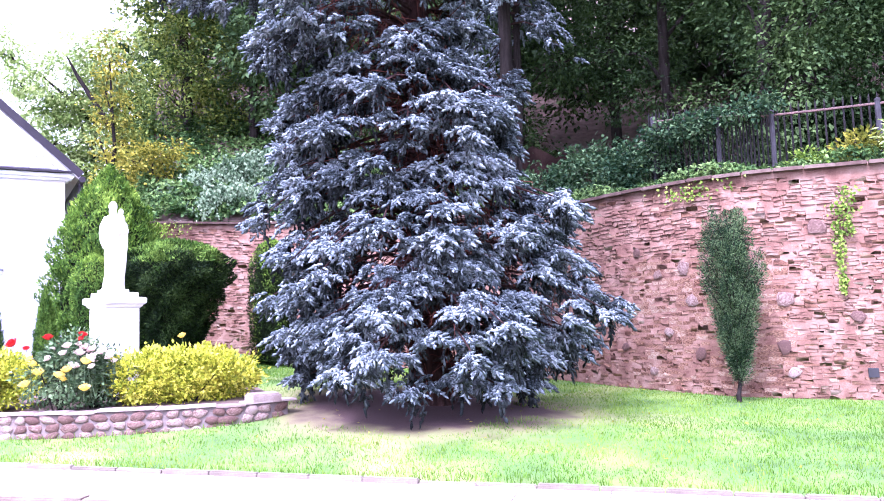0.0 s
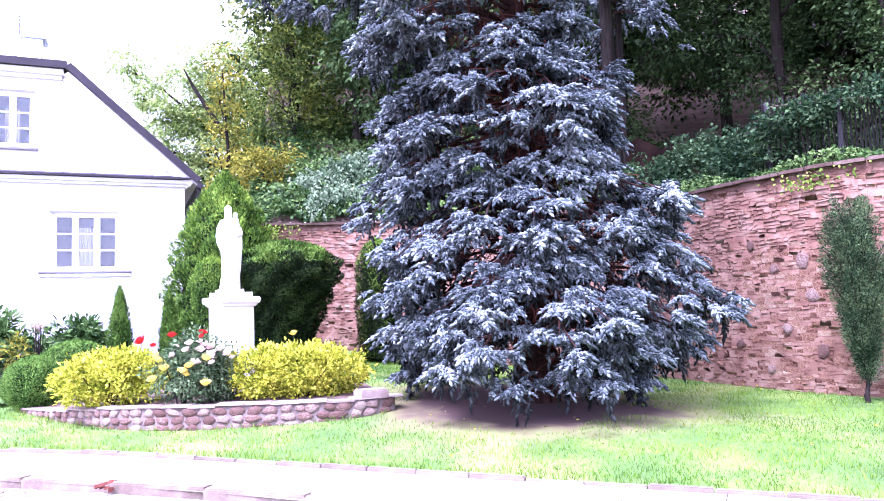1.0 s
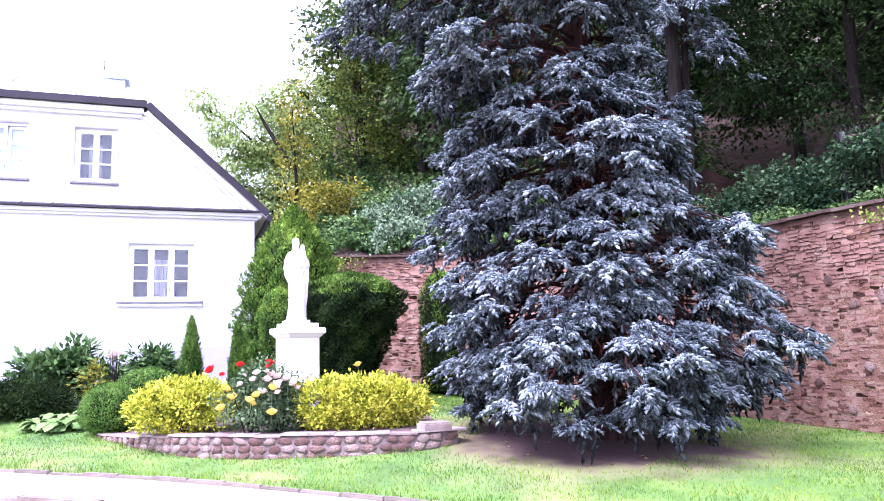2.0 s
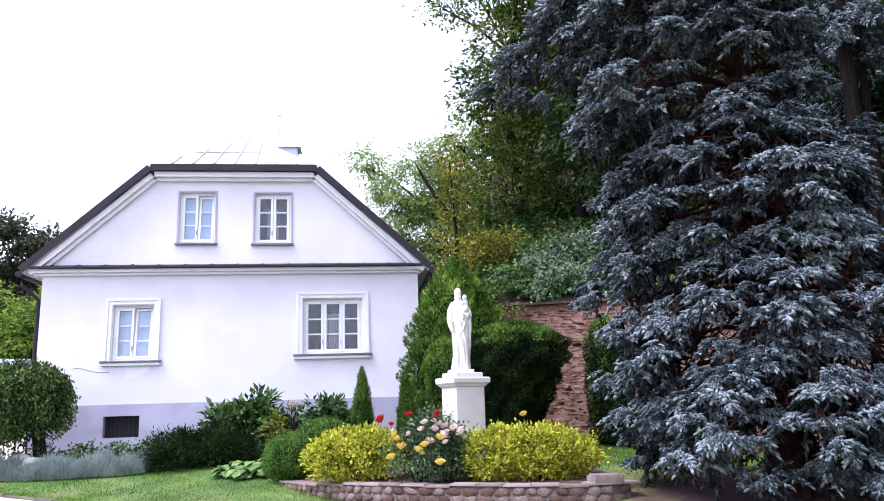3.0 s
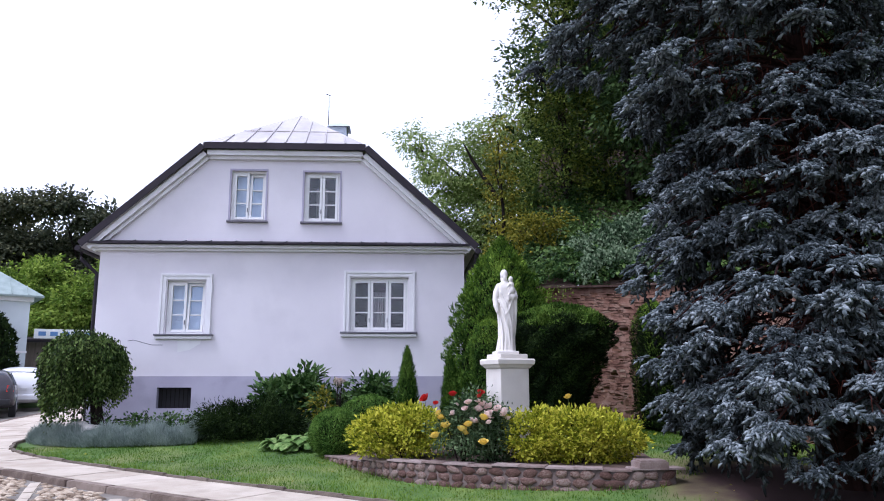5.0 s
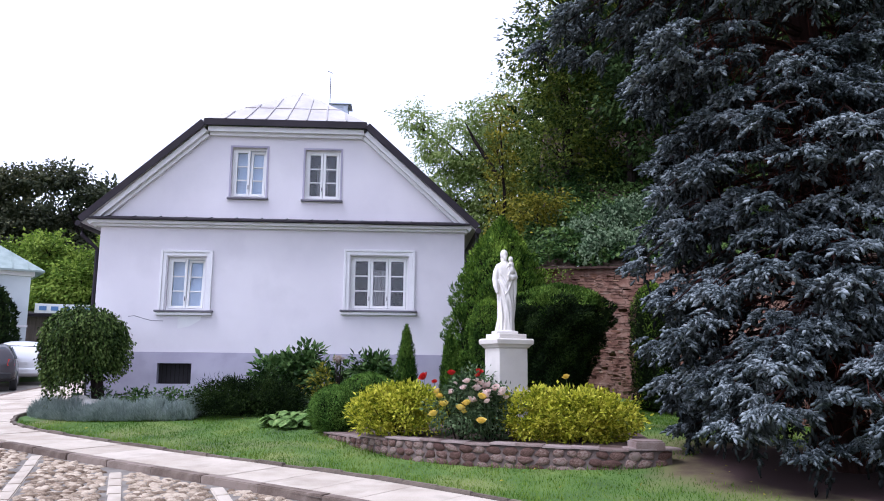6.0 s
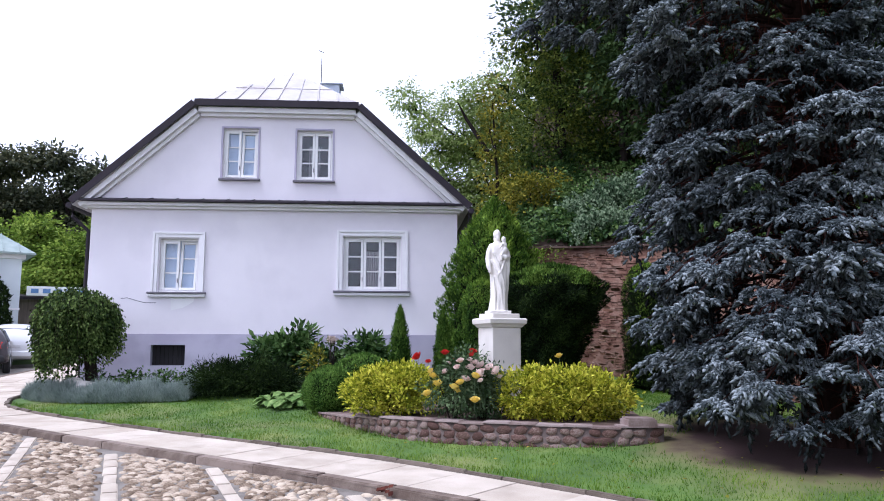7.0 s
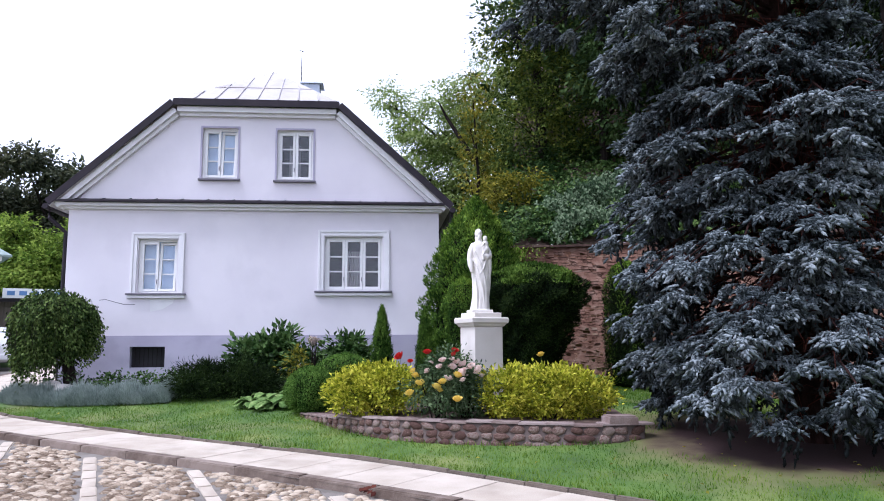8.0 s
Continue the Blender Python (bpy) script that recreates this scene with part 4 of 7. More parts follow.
def statue():
    """A draped standing figure that holds a small one on its arm, in one mesh."""
    bm = bmesh.new()
    hs = [0.00, 0.06, 0.25, 0.45, 0.62, 0.76, 0.86, 0.94, 1.00, 1.045, 1.075, 1.10, 1.14]
    ws = [0.165, 0.160, 0.145, 0.150, 0.160, 0.158, 0.155, 0.160, 0.158, 0.135, 0.095, 0.058, 0.050]
    ds = [0.135, 0.130, 0.120, 0.122, 0.125, 0.120, 0.112, 0.108, 0.100, 0.085, 0.070, 0.055, 0.055]
    n = 120
    rings = []
    for z in np.linspace(0, 1.14, 110):
        a, b = np.interp(z, hs, ws), np.interp(z, hs, ds)
        deep = 0.11 * (1 - float(smooth01((z - 0.45) / 0.45))) + 0.02
        if z > 1.0:
            deep *= 0.4
        lean = 0.030 * math.sin(z * 2.9)
        ring = []
        for k in range(n):
            t = 2 * math.pi * k / n
            swirl = t + 0.9 * z
            fold = 1 + deep * (0.6 * math.sin(5 * swirl + 1.4 * math.sin(2 * t) + 1.0) + 0.35 * math.sin(9 * t - 4.0 * z) + 0.12 * math.sin(17 * swirl))
            ring.append(bm.verts.new((a * fold * math.cos(t) + lean, b * fold * math.sin(t), z)))
        rings.append(ring)
    for a, b in zip(rings, rings[1:]):
        for k in range(n):
            bm.faces.new((a[k], a[(k + 1) % n], b[(k + 1) % n], b[k]))
    bm.faces.new(rings[0][::-1]), bm.faces.new(rings[-1])
    # head, hair and beard
    ball(bm, (-0.005, -0.015, 1.215), 0.062, 0.88, 1.0, 1.18)
    ball(bm, (-0.005, 0.012, 1.215), 0.068, 0.98, 0.95, 1.12)
    ball(bm, (-0.005, 0.025, 1.15), 0.06, 1.0, 0.8, 1.2)
    ball(bm, (-0.005, -0.055, 1.158), 0.034, 0.95, 0.8, 1.3)
    # the small figure on the arm
    ball(bm, (0.082, -0.085, 1.13), 0.043, 0.95, 1.0, 1.1)
    ball(bm, (0.090, -0.082, 1.04), 0.055, 0.95, 0.85, 1.2)
    ball(bm, (0.085, -0.105, 0.955), 0.056, 1.1, 0.9, 1.1)
    tube(bm, [(0.05, -0.12, 1.06), (0.02, -0.14, 1.02), (0.0, -0.13, 0.99)], [0.022, 0.018, 0.014], 8)
    tube(bm, [(0.06, -0.13, 0.94), (0.02, -0.15, 0.88), (0.03, -0.145, 0.80)], [0.03, 0.026, 0.016], 8)
    # arms in wide sleeves
    for path, radii in (([(-0.105, 0.0, 1.02), (-0.15, -0.005, 0.93), (-0.172, -0.02, 0.82), (-0.172, -0.05, 0.72), (-0.155, -0.075, 0.63)], [0.055, 0.056, 0.052, 0.045, 0.028]),
                        ([(0.105, 0.0, 1.02), (0.155, -0.02, 0.93), (0.16, -0.07, 0.865), (0.10, -0.12, 0.85), (0.04, -0.14, 0.865)], [0.055, 0.055, 0.05, 0.045, 0.028])):
        tube(bm, path, radii, 12)
        for c, r in zip(path, radii):
            ball(bm, c, r * 0.99)
    # cloth that hangs from the arm, and ridges of the cloak across the front
    for path, radii in (([(0.16, -0.05, 0.84), (0.168, -0.055, 0.65), (0.15, -0.05, 0.42)], [0.045, 0.035, 0.012]),
                        ([(-0.11, -0.085, 0.93), (-0.02, -0.125, 0.74), (0.06, -0.12, 0.50), (0.10, -0.10, 0.22)], [0.014, 0.022, 0.022, 0.012]),
                        ([(-0.13, -0.065, 0.82), (-0.05, -0.118, 0.60), (0.02, -0.122, 0.36), (0.05, -0.118, 0.08)], [0.012, 0.018, 0.02, 0.014]),
                        ([(0.10, -0.11, 0.82), (0.03, -0.13, 0.66), (-0.05, -0.125, 0.56)], [0.016, 0.018, 0.008]),
                        ([(-0.10, -0.08, 0.55), (-0.075, -0.10, 0.3), (-0.08, -0.10, 0.06)], [0.010, 0.018, 0.018])):
        tube(bm, path, radii, 8)
    box(bm, -0.185, 0.185, -0.165, 0.165, 0.0, 0.045)
    ob = part("statue", bm, M["statue"], None, smooth=True)
    tagged(ob, "white stone statue of a robed figure on the pedestal", "statue")
    re = ob.modifiers.new("merge", "REMESH")
    re.mode, re.voxel_size, re.use_smooth_shade = "VOXEL", 0.007, True
    so = ob.modifiers.new("soften", "SMOOTH")
    so.factor, so.iterations = 0.5, 3
    ob.matrix_world = Matrix.Translation((0.60, 11.55, 2.075)) @ Matrix.Rotation(radians(14), 4, "Z") @ Matrix.Diagonal((0.90, 0.94, 1.01, 1))


statue()
# ---- garden plants ----
def stems(bm, n, r, h, rng, thick=0.012):
    for k in range(n):
        a = rng.random() * 6.28
        d = np.array([math.cos(a), math.sin(a), 0]) * r * rng.random()
        tube(bm, [(d[0] * 0.2, d[1] * 0.2, -0.05), (d[0] * 0.6, d[1] * 0.6, h * 0.5), (d[0], d[1], h)], [thick, thick * 0.7, thick * 0.4], 5)
    return bm


def shrub(name, label, x, y, z, blobs, material, clumps, leaves, clump_r, long, wide, seed, stem=None, hollow=0.55, droop=0.2):
    """A loose shrub: stems and a crown of leaves in clumps."""
    rng = np.random.default_rng(seed)
    ob = empty(name, pose(x, y, z), label, "shrub")
    h = max(b[2] for b in blobs)
    tagged(part("stemwork", stems(bmesh.new(), 9, 0.3 if stem is None else stem, h, rng), M["wood_bark"], ob), kind="stuff")
    v, f = cloud(blobs, clumps, leaves, clump_r, long, wide, rng, hollow, droop)
    low = np.minimum(v[:, 2], 0)
    v[:, 2] -= low * 0.9
    tagged(npart("foliage", v, f, material, ob), kind="stuff")
    return ob


def clipped(name, label, x, y, z, profile, material, n, long, wide, seed, upward=0.8, lumps=0.08, squash=(1, 1), depth=0.12, lit_top=None, edge=(0.38, 0.3)):
    """A dense evergreen with a closed outline: sprays all over a turned shape, round a solid dark core that stands for
    inner shade.
    """
    rng = np.random.default_rng(seed)
    ob = empty(name, pose(x, y, z), label, "shrub")
    rs, zs = np.array([p[0] for p in profile]), np.array([p[1] for p in profile])
    d = np.r_[0, np.cumsum(np.hypot(np.diff(rs), np.diff(zs)))]
    weight = np.interp(np.linspace(0, d[-1], 200), d, rs) + 0.02
    at = np.linspace(0, d[-1], 200)[rng.choice(200, n, p=weight / weight.sum())] + rng.random(n) * d[-1] / 200
    r, h = np.interp(at, d, rs), np.interp(at, d, zs)
    dr, dh = np.interp(at + 0.02, d, rs) - r, np.interp(at + 0.02, d, zs) - h
    a = rng.random(n) * 2 * np.pi
    bump = 1 + lumps * (np.sin(5 * a + 7 * h + seed) + np.sin(9 * a - 11 * h)) / 1.5
    r = r * bump - depth * rng.random(n) ** 2 * np.minimum(1, r / 0.2)
    out = np.stack([np.cos(a), np.sin(a), 0 * a], 1)
    nrm = unit(out * dh[:, None] * 1.0 + np.array([0, 0, -1.0]) * dr[:, None])
    p = out * r[:, None] * [squash[0], squash[1], 1] + np.stack([0 * h, 0 * h, h], 1)
    way = nrm * 0.30 + [0, 0, 0.45 * upward] + rng.normal(size=(n, 3)) * 0.38
    v, f = leaf_mesh(p - unit(way) * long * 0.4, way, nrm + [0, 0, 0.25] + rng.normal(size=(n, 3)) * 0.35, long * (0.6 + 0.8 * rng.random(n)), wide * (0.7 + 0.6 * rng.random(n)))
    # Upward-facing leaves get a brighter colour: light painted on the top.
    if lit_top:
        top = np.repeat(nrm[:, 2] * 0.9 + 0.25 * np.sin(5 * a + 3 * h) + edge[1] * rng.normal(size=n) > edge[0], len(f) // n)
        tagged(npart("new_growth", v, f[top], lit_top, ob, "yellow-green leaves on upward faces, light put into their colour"), kind="stuff")
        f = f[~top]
    tagged(npart("foliage", v, f, material, ob), kind="stuff")
    # Solid core added inside, near-black to stand in for shade between leaves.
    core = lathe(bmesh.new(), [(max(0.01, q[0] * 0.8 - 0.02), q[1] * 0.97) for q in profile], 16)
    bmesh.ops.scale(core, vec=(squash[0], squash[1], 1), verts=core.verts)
    part("heart", core, M["heart"], ob, "solid near-black core, shade between the leaves put into its colour")
    return ob


# Brighter yew leaves for the top; the light is in the colour.
M["yew_lit_top"] = mat("lit_yew_leaves", [(0.022, 0.05, 0.006), (0.055, 0.11, 0.014), (0.13, 0.205, 0.03)], 0.65, 2.5, 20, 0, island=0.5, through_light=0.15)
# Core colour: the darkness between the leaves, painted.
M["heart"] = mat("shade_core_black", [(0.006, 0.008, 0.004), (0.014, 0.018, 0.009)], 0.95, 8, 40, 0.5, spec=0.02)
M["needle_mid"] = mat("green_needles", [(0.024, 0.06, 0.009), (0.065, 0.135, 0.020), (0.14, 0.235, 0.040)], 0.65, 3, 20, 0, island=0.5, through_light=0.15)

# flower bed behind a low stone wall
BED = curve_through([(-2.25, 12.35), (-1.65, 11.42), (-1.17, 10.78), (-0.66, 10.28), (0.0, 9.88), (0.8, 9.57), (1.45, 9.39), (2.02, 9.30), (2.5, 9.42)], 8)
BED_TOP = lambda s: 0.53 + 0.10 * smooth01(np.asarray(s) / 0.5)


def bed():
    d, t, nrm = line_frame(BED)
    n = len(BED)
    top = BED_TOP(d / d[-1])
    inner = -nrm   # the lawn lies on the line's right
    v = np.concatenate([np.c_[BED, np.full(n, 0.1)], np.c_[BED, top - 0.02], np.c_[BED - nrm * -0.0 + inner * 0.22, top - 0.02], np.c_[BED + inner * 0.22, np.full(n, 0.1)]])
    i = np.arange(n - 1)
    f = np.concatenate([np.stack([i + a * n, i + 1 + a * n, i + 1 + b * n, i + b * n], 1) for a, b in ((0, 1), (1, 2), (2, 3))])
    f = np.r_[f, [[0, n, 2 * n, 3 * n], [n - 1, 4 * n - 1, 3 * n - 1, 2 * n - 1]]]
    w = tagged(npart("bed_wall", v, f, M["bedmortar"]), "low curved bed wall of mortared field stones", "wall", kind="structure")
    back = np.array([(-2.0 + 4.6 * k / (n - 1), 13.4 - 0.5 * abs(k / (n - 1) - 0.4)) for k in range(n)])
    rows = [BED + inner * 0.2, BED * 0.6 + back * 0.4, BED * 0.25 + back * 0.75, back]
    zz = [top - 0.05, top, np.full(n, 0.68), np.full(n, 0.64)]
    v = np.concatenate([np.c_[r, z] for r, z in zip(rows, zz)])
    i = np.concatenate([np.arange(n - 1) + r * n for r in range(3)])
    tagged(npart("flower_bed", v, np.stack([i, i + 1, i + 1 + n, i + n], 1), M["soil"], smooth=True), "dark soil of the flower bed", "soil", kind="structure")
    return w


bed_wall = bed()

G = "golden shrubs in the flower bed"
tagged(shrub("golden_shrub", "low golden-leaved shrub in the stone flower bed", -1.0, 10.98, 0.6, [(-0.20, 0.1, 0.33, 0.45, 0.4, 0.34), (0.28, -0.02, 0.36, 0.48, 0.4, 0.34), (0.05, 0.3, 0.4, 0.5, 0.3, 0.33)], M["golden"], 380, 26, 0.095, 0.062, 0.034, 21, 0.4, 0.7, -0.5), group=G)
tagged(shrub("golden_shrub", "low golden-leaved shrub in the stone flower bed", 1.42, 10.4, 0.6, [(-0.5, 0.05, 0.33, 0.45, 0.38, 0.33), (0.0, -0.05, 0.35, 0.5, 0.4, 0.33), (0.5, 0.0, 0.34, 0.45, 0.36, 0.34), (0.1, 0.3, 0.36, 0.7, 0.3, 0.33)], M["golden"], 520, 26, 0.095, 0.062, 0.034, 22, 0.6, 0.7, -0.5), group=G)
for bx, by, sc, seed in ((-0.05, 10.35, 1.0, 31), (0.35, 10.55, 0.8, 32), (0.0, 11.3, 1.05, 33)):
    r = shrub("rose_bush", "rose bush with dark leaves in the flower bed", bx, by, 0.6, [(0, 0, 0.38 * sc, 0.42 * sc, 0.36, 0.36 * sc), (0.1, 0.05, 0.62 * sc, 0.3, 0.3, 0.28 * sc)], M["rose_leaf"], 170, 16, 0.12, 0.06, 0.036, seed, 0.3, 0.4)
    tagged(r, group="rose bushes")


def bloom_mesh(name, material, seed):
    """A full rose: rings of cupped petals."""
    rng = np.random.default_rng(seed)
    bm = bmesh.new()
    for ring, (n, r, lift, tilt) in enumerate(((6, 0.030, 0.0, 1.0), (5, 0.020, 0.012, 0.55), (4, 0.010, 0.018, 0.2))):
        for k in range(n):
            a = 2 * math.pi * (k + 0.4 * ring) / n + 0.2 * rng.random()
            c, s = math.cos(a), math.sin(a)
            w = 0.9 * math.pi * (r + 0.012) / n * 1.4
            pts = []
            for u, rr, zz in ((0.5, 0.2, 0.0), (1.0, 1.0, 0.6), (0.7, 1.0 + tilt * 0.5, 1.0)):
                for sg in (-1, 1):
                    q = r * rr + 0.004
                    pts.append(bm.verts.new((q * c - sg * u * w * s, q * s + sg * u * w * c, lift + zz * 0.036)))
            bm.faces.new((pts[0], pts[1], pts[3], pts[2]))
            bm.faces.new((pts[2], pts[3], pts[5], pts[4]))
    me = bpy.data.meshes.new(name)
    bm.to_mesh(me)
    bm.free()
    me.materials.append(material)
    for p in me.polygons:
        p.use_smooth = True
    return me


ROSE = {"red": bloom_mesh("red_rose", mat("red_petals", [(0.42, 0.015, 0.012), (0.62, 0.05, 0.04)], 0.6, 20, 90, 0, through_light=0.2), 1),
        "pink": bloom_mesh("pink_rose", mat("pink_petals", [(0.74, 0.52, 0.46), (0.82, 0.74, 0.68)], 0.6, 20, 90, 0, through_light=0.2), 2),
        "yellow": bloom_mesh("yellow_rose", mat("yellow_petals", [(0.72, 0.50, 0.05), (0.8, 0.66, 0.2)], 0.6, 20, 90, 0, through_light=0.2), 3)}
M["rose_stem"] = mat("green_stem", [(0.04, 0.07, 0.02), (0.07, 0.11, 0.04)], 0.6, 9, 60, 0.1)
rr = random.Random(5)


def rose(color, x, y, z, size, foot):
    """A bloom on its own stem."""
    ob = empty("rose", pose(x, y, z), {"red": "red rose in bloom", "pink": "pale pink rose in bloom", "yellow": "yellow rose in bloom"}[color] + " above the bed's leaves", "flower", "roses in the bed")
    b = new("bloom", ROSE[color])
    b.parent = ob
    b.matrix_local = pose(0, 0, -0.01, rr.uniform(-10, 50), rr.uniform(-25, 25), rr.uniform(0, 360)) @ Matrix.Scale(size * rr.uniform(0.7, 1.0), 4)
    part("stem", tube(bmesh.new(), [(0, 0, 0), (rr.uniform(-0.03, 0.03), rr.uniform(-0.02, 0.02), (foot - z) * 0.5), (rr.uniform(-0.06, 0.06), 0.03, foot - z)], [0.004, 0.005, 0.006], 5), M["rose_stem"], ob)


for color, x, y, z, s in (("red", -0.62, 11.4, 1.36, 1.7), ("red", -0.22, 11.25, 1.42, 1.6), ("red", -0.05, 11.35, 1.35, 1.3), ("red", 0.16, 11.2, 1.45, 1.5), ("red", -0.42, 11.3, 1.30, 1.1), ("red", 0.24, 11.15, 1.40, 1.2),
                          ("pink", -0.16, 10.5, 1.22, 1.4), ("pink", -0.05, 10.45, 1.28, 1.3), ("pink", 0.10, 10.4, 1.26, 1.5), ("pink", 0.20, 10.42, 1.20, 1.5), ("pink", 0.30, 10.45, 1.23, 1.3), ("pink", 0.14, 10.3, 1.12, 1.5), ("pink", 0.38, 10.5, 1.16, 1.2), ("pink", 0.26, 10.35, 1.11, 1.2), ("pink", 0.5, 10.6, 1.15, 1.1), ("pink", -0.2, 10.55, 1.33, 1.1), ("pink", 0.33, 10.5, 1.30, 1.6), ("pink", 0.42, 10.5, 1.27, 1.5), ("pink", 0.25, 10.5, 1.33, 1.4), ("pink", 0.48, 10.5, 1.22, 1.5), ("pink", 0.36, 10.4, 1.20, 1.6), ("pink", 0.02, 10.4, 1.36, 1.3), ("pink", 0.16, 10.45, 1.38, 1.2), ("pink", 0.55, 10.55, 1.26, 1.2),
                          ("yellow", -0.30, 10.4, 1.16, 1.5), ("yellow", -0.22, 10.3, 1.06, 1.7), ("yellow", -0.10, 10.2, 1.02, 1.5), ("yellow", -0.02, 10.2, 0.98, 1.3), ("yellow", 0.04, 10.25, 1.08, 1.6), ("yellow", 0.24, 10.25, 1.16, 1.4), ("yellow", -0.36, 10.3, 0.93, 1.5), ("yellow", 0.16, 10.1, 0.86, 1.4), ("yellow", -0.38, 10.45, 1.23, 1.2), ("yellow", 1.42, 10.75, 1.42, 1.7)):
    rose(color, x + rr.uniform(-0.06, 0.06), y + rr.uniform(-0.06, 0.1) - (0.28 if y < 11 and x < 1 else 0.0), z + (0.02 if y < 11 else 0.05), s, 0.75)

# evergreens and borders before the house
clipped("ball_shrub", "clipped dark-green conifer ball at the bed's end", -2.14, 12.6, lawn_at(-2.14, 12.6), [(0.05, 0.0), (0.30, 0.04), (0.42, 0.22), (0.44, 0.42), (0.34, 0.62), (0.18, 0.72), (0.02, 0.75)], M["needle_mid"], 18000, 0.05, 0.012, 41, 0.4)
clipped("mounded_conifer", "low dark-green mounded conifer before the house", -1.72, 13.7, lawn_at(-1.72, 13.7), [(0.05, 0.0), (0.55, 0.05), (0.62, 0.3), (0.52, 0.55), (0.3, 0.72), (0.02, 0.8)], M["needle_mid"], 16000, 0.06, 0.013, 42, 0.3, 0.14)
C = "small cone thujas"
tagged(clipped("cone_thuja", "small pointed green thuja before the house wall", -1.1, 14.2, lawn_at(-1.1, 14.2), [(0.05, 0.0), (0.21, 0.05), (0.215, 0.35), (0.17, 0.8), (0.11, 1.2), (0.05, 1.48), (0.005, 1.58)], M["thuja"], 9000, 0.075, 0.015, 43, 1.6, 0.22, depth=0.07), group=C)
tagged(clipped("cone_thuja", "small pointed green thuja before the house wall", -0.305, 14.6, lawn_at(-0.305, 14.6), [(0.05, 0.0), (0.15, 0.05), (0.16, 0.4), (0.13, 0.8), (0.09, 1.15), (0.04, 1.38), (0.005, 1.46)], M["thuja"], 9000, 0.075, 0.015, 44, 1.6, 0.22, depth=0.07), group=C)
clipped("tall_thuja", "tall broad green thuja at the house corner", 0.78, 16.3, lawn_at(0.78, 16.3), [(0.1, 0.0), (0.95, 0.1), (1.18, 0.8), (1.12, 1.7), (0.9, 2.6), (0.55, 3.3), (0.25, 3.7), (0.02, 3.95)], M["thuja"], 44000, 0.10, 0.026, 45, 1.3, 0.16, squash=(0.97, 0.75), depth=0.25, lit_top=M["lit_evergreen"])
clipped("topiary_yew", "large clipped dark yew with overhanging green top", 1.80, 14.6, lawn_at(1.80, 14.6), [(0.1, 0.0), (0.40, 0.1), (0.50, 0.5), (0.68, 1.0), (0.90, 1.45), (0.99, 1.68), (0.95, 1.9), (0.8, 2.08), (0.46, 2.26), (0.02, 2.34)], M["hedge"], 48000, 0.085, 0.02, 46, 0.5, 0.12, depth=0.22, lit_top=M["yew_lit_top"], edge=(0.5, 0.14))
clipped("round_yew", "small clipped green yew behind the statue", 0.46, 15.0, lawn_at(0.46, 15.0), [(0.05, 0.0), (0.28, 0.2), (0.36, 1.0), (0.38, 1.6), (0.26, 1.95), (0.02, 2.1)], M["thuja"], 14000, 0.06, 0.015, 47, 0.8, lit_top=M["lit_evergreen"])
clipped("column_yew", "clipped column yew beside the garden wall", 3.75, 15.2, lawn_at(3.75, 15.2), [(0.1, 0.0), (0.42, 0.1), (0.46, 1.2), (0.44, 2.0), (0.3, 2.4), (0.02, 2.58)], M["hedge"], 18000, 0.06, 0.016, 48, 0.8, lit_top=M["lit_evergreen"])


def juniper_column(x, y):
    """An upright juniper: many feathery plumes that rise from bent stems, with gaps between them and a ragged outline."""
    rng = np.random.default_rng(49)
    ob = empty("juniper_column", pose(x, y, lawn_at(x, y)), "narrow upright ragged juniper against the brick wall", "shrub")
    part("stem", tube(bmesh.new(), [(0.0, 0, -0.1), (-0.03, 0, 0.1), (0.03, 0, 0.3), (0.02, 0, 0.9), (0.0, 0, 2.2)], [0.045, 0.035, 0.03, 0.022, 0.008], 8), M["wood_bark"], ob)
    twigs = bmesh.new()
    P, W, N, S = [], [], [], []
    for k in range(190):
        h = 0.40 + 2.05 * (k + rng.random()) / 190
        a = rng.random() * 6.28
        wide = np.interp(h, [0.35, 0.8, 1.4, 1.9, 2.3, 2.6], [0.13, 0.31, 0.46, 0.50, 0.36, 0.12])
        r = wide * (0.3 + 0.7 * rng.random() ** 0.5)
        tip = np.array([r * math.cos(a), r * math.sin(a), h + 0.30 + 0.12 * rng.random()])
        foot = np.array([0.3 * r * math.cos(a), 0.3 * r * math.sin(a), h - 0.12])
        tube(twigs, [foot, tip], [0.007, 0.003], 3)
        n = 260
        t = rng.random(n)
        girth = 0.12 * np.sin(np.pi * (0.12 + 0.83 * t)) * (0.8 + 0.5 * rng.random())
        o = unit(rng.normal(size=(n, 3)))
        P.append(foot + (tip - foot) * t[:, None] + o * (girth * rng.random(n) ** 0.4)[:, None])
        W.append(o * 1.0 + unit(tip - foot) * 0.6 + rng.normal(size=(n, 3)) * 0.25)
        N.append(o + [0, 0, 0.5])
        S.append(np.full(n, 0.7 + 0.5 * rng.random()))
    tagged(part("brushwood", twigs, M["wood_bark"], ob), kind="stuff")
    P, W, N, S = (np.concatenate(q) for q in (P, W, N, S))
    v, f = leaf_mesh(P, W, N, 0.042 * S, 0.011)
    tagged(npart("foliage", v, f, M["juniper"], ob), kind="stuff")


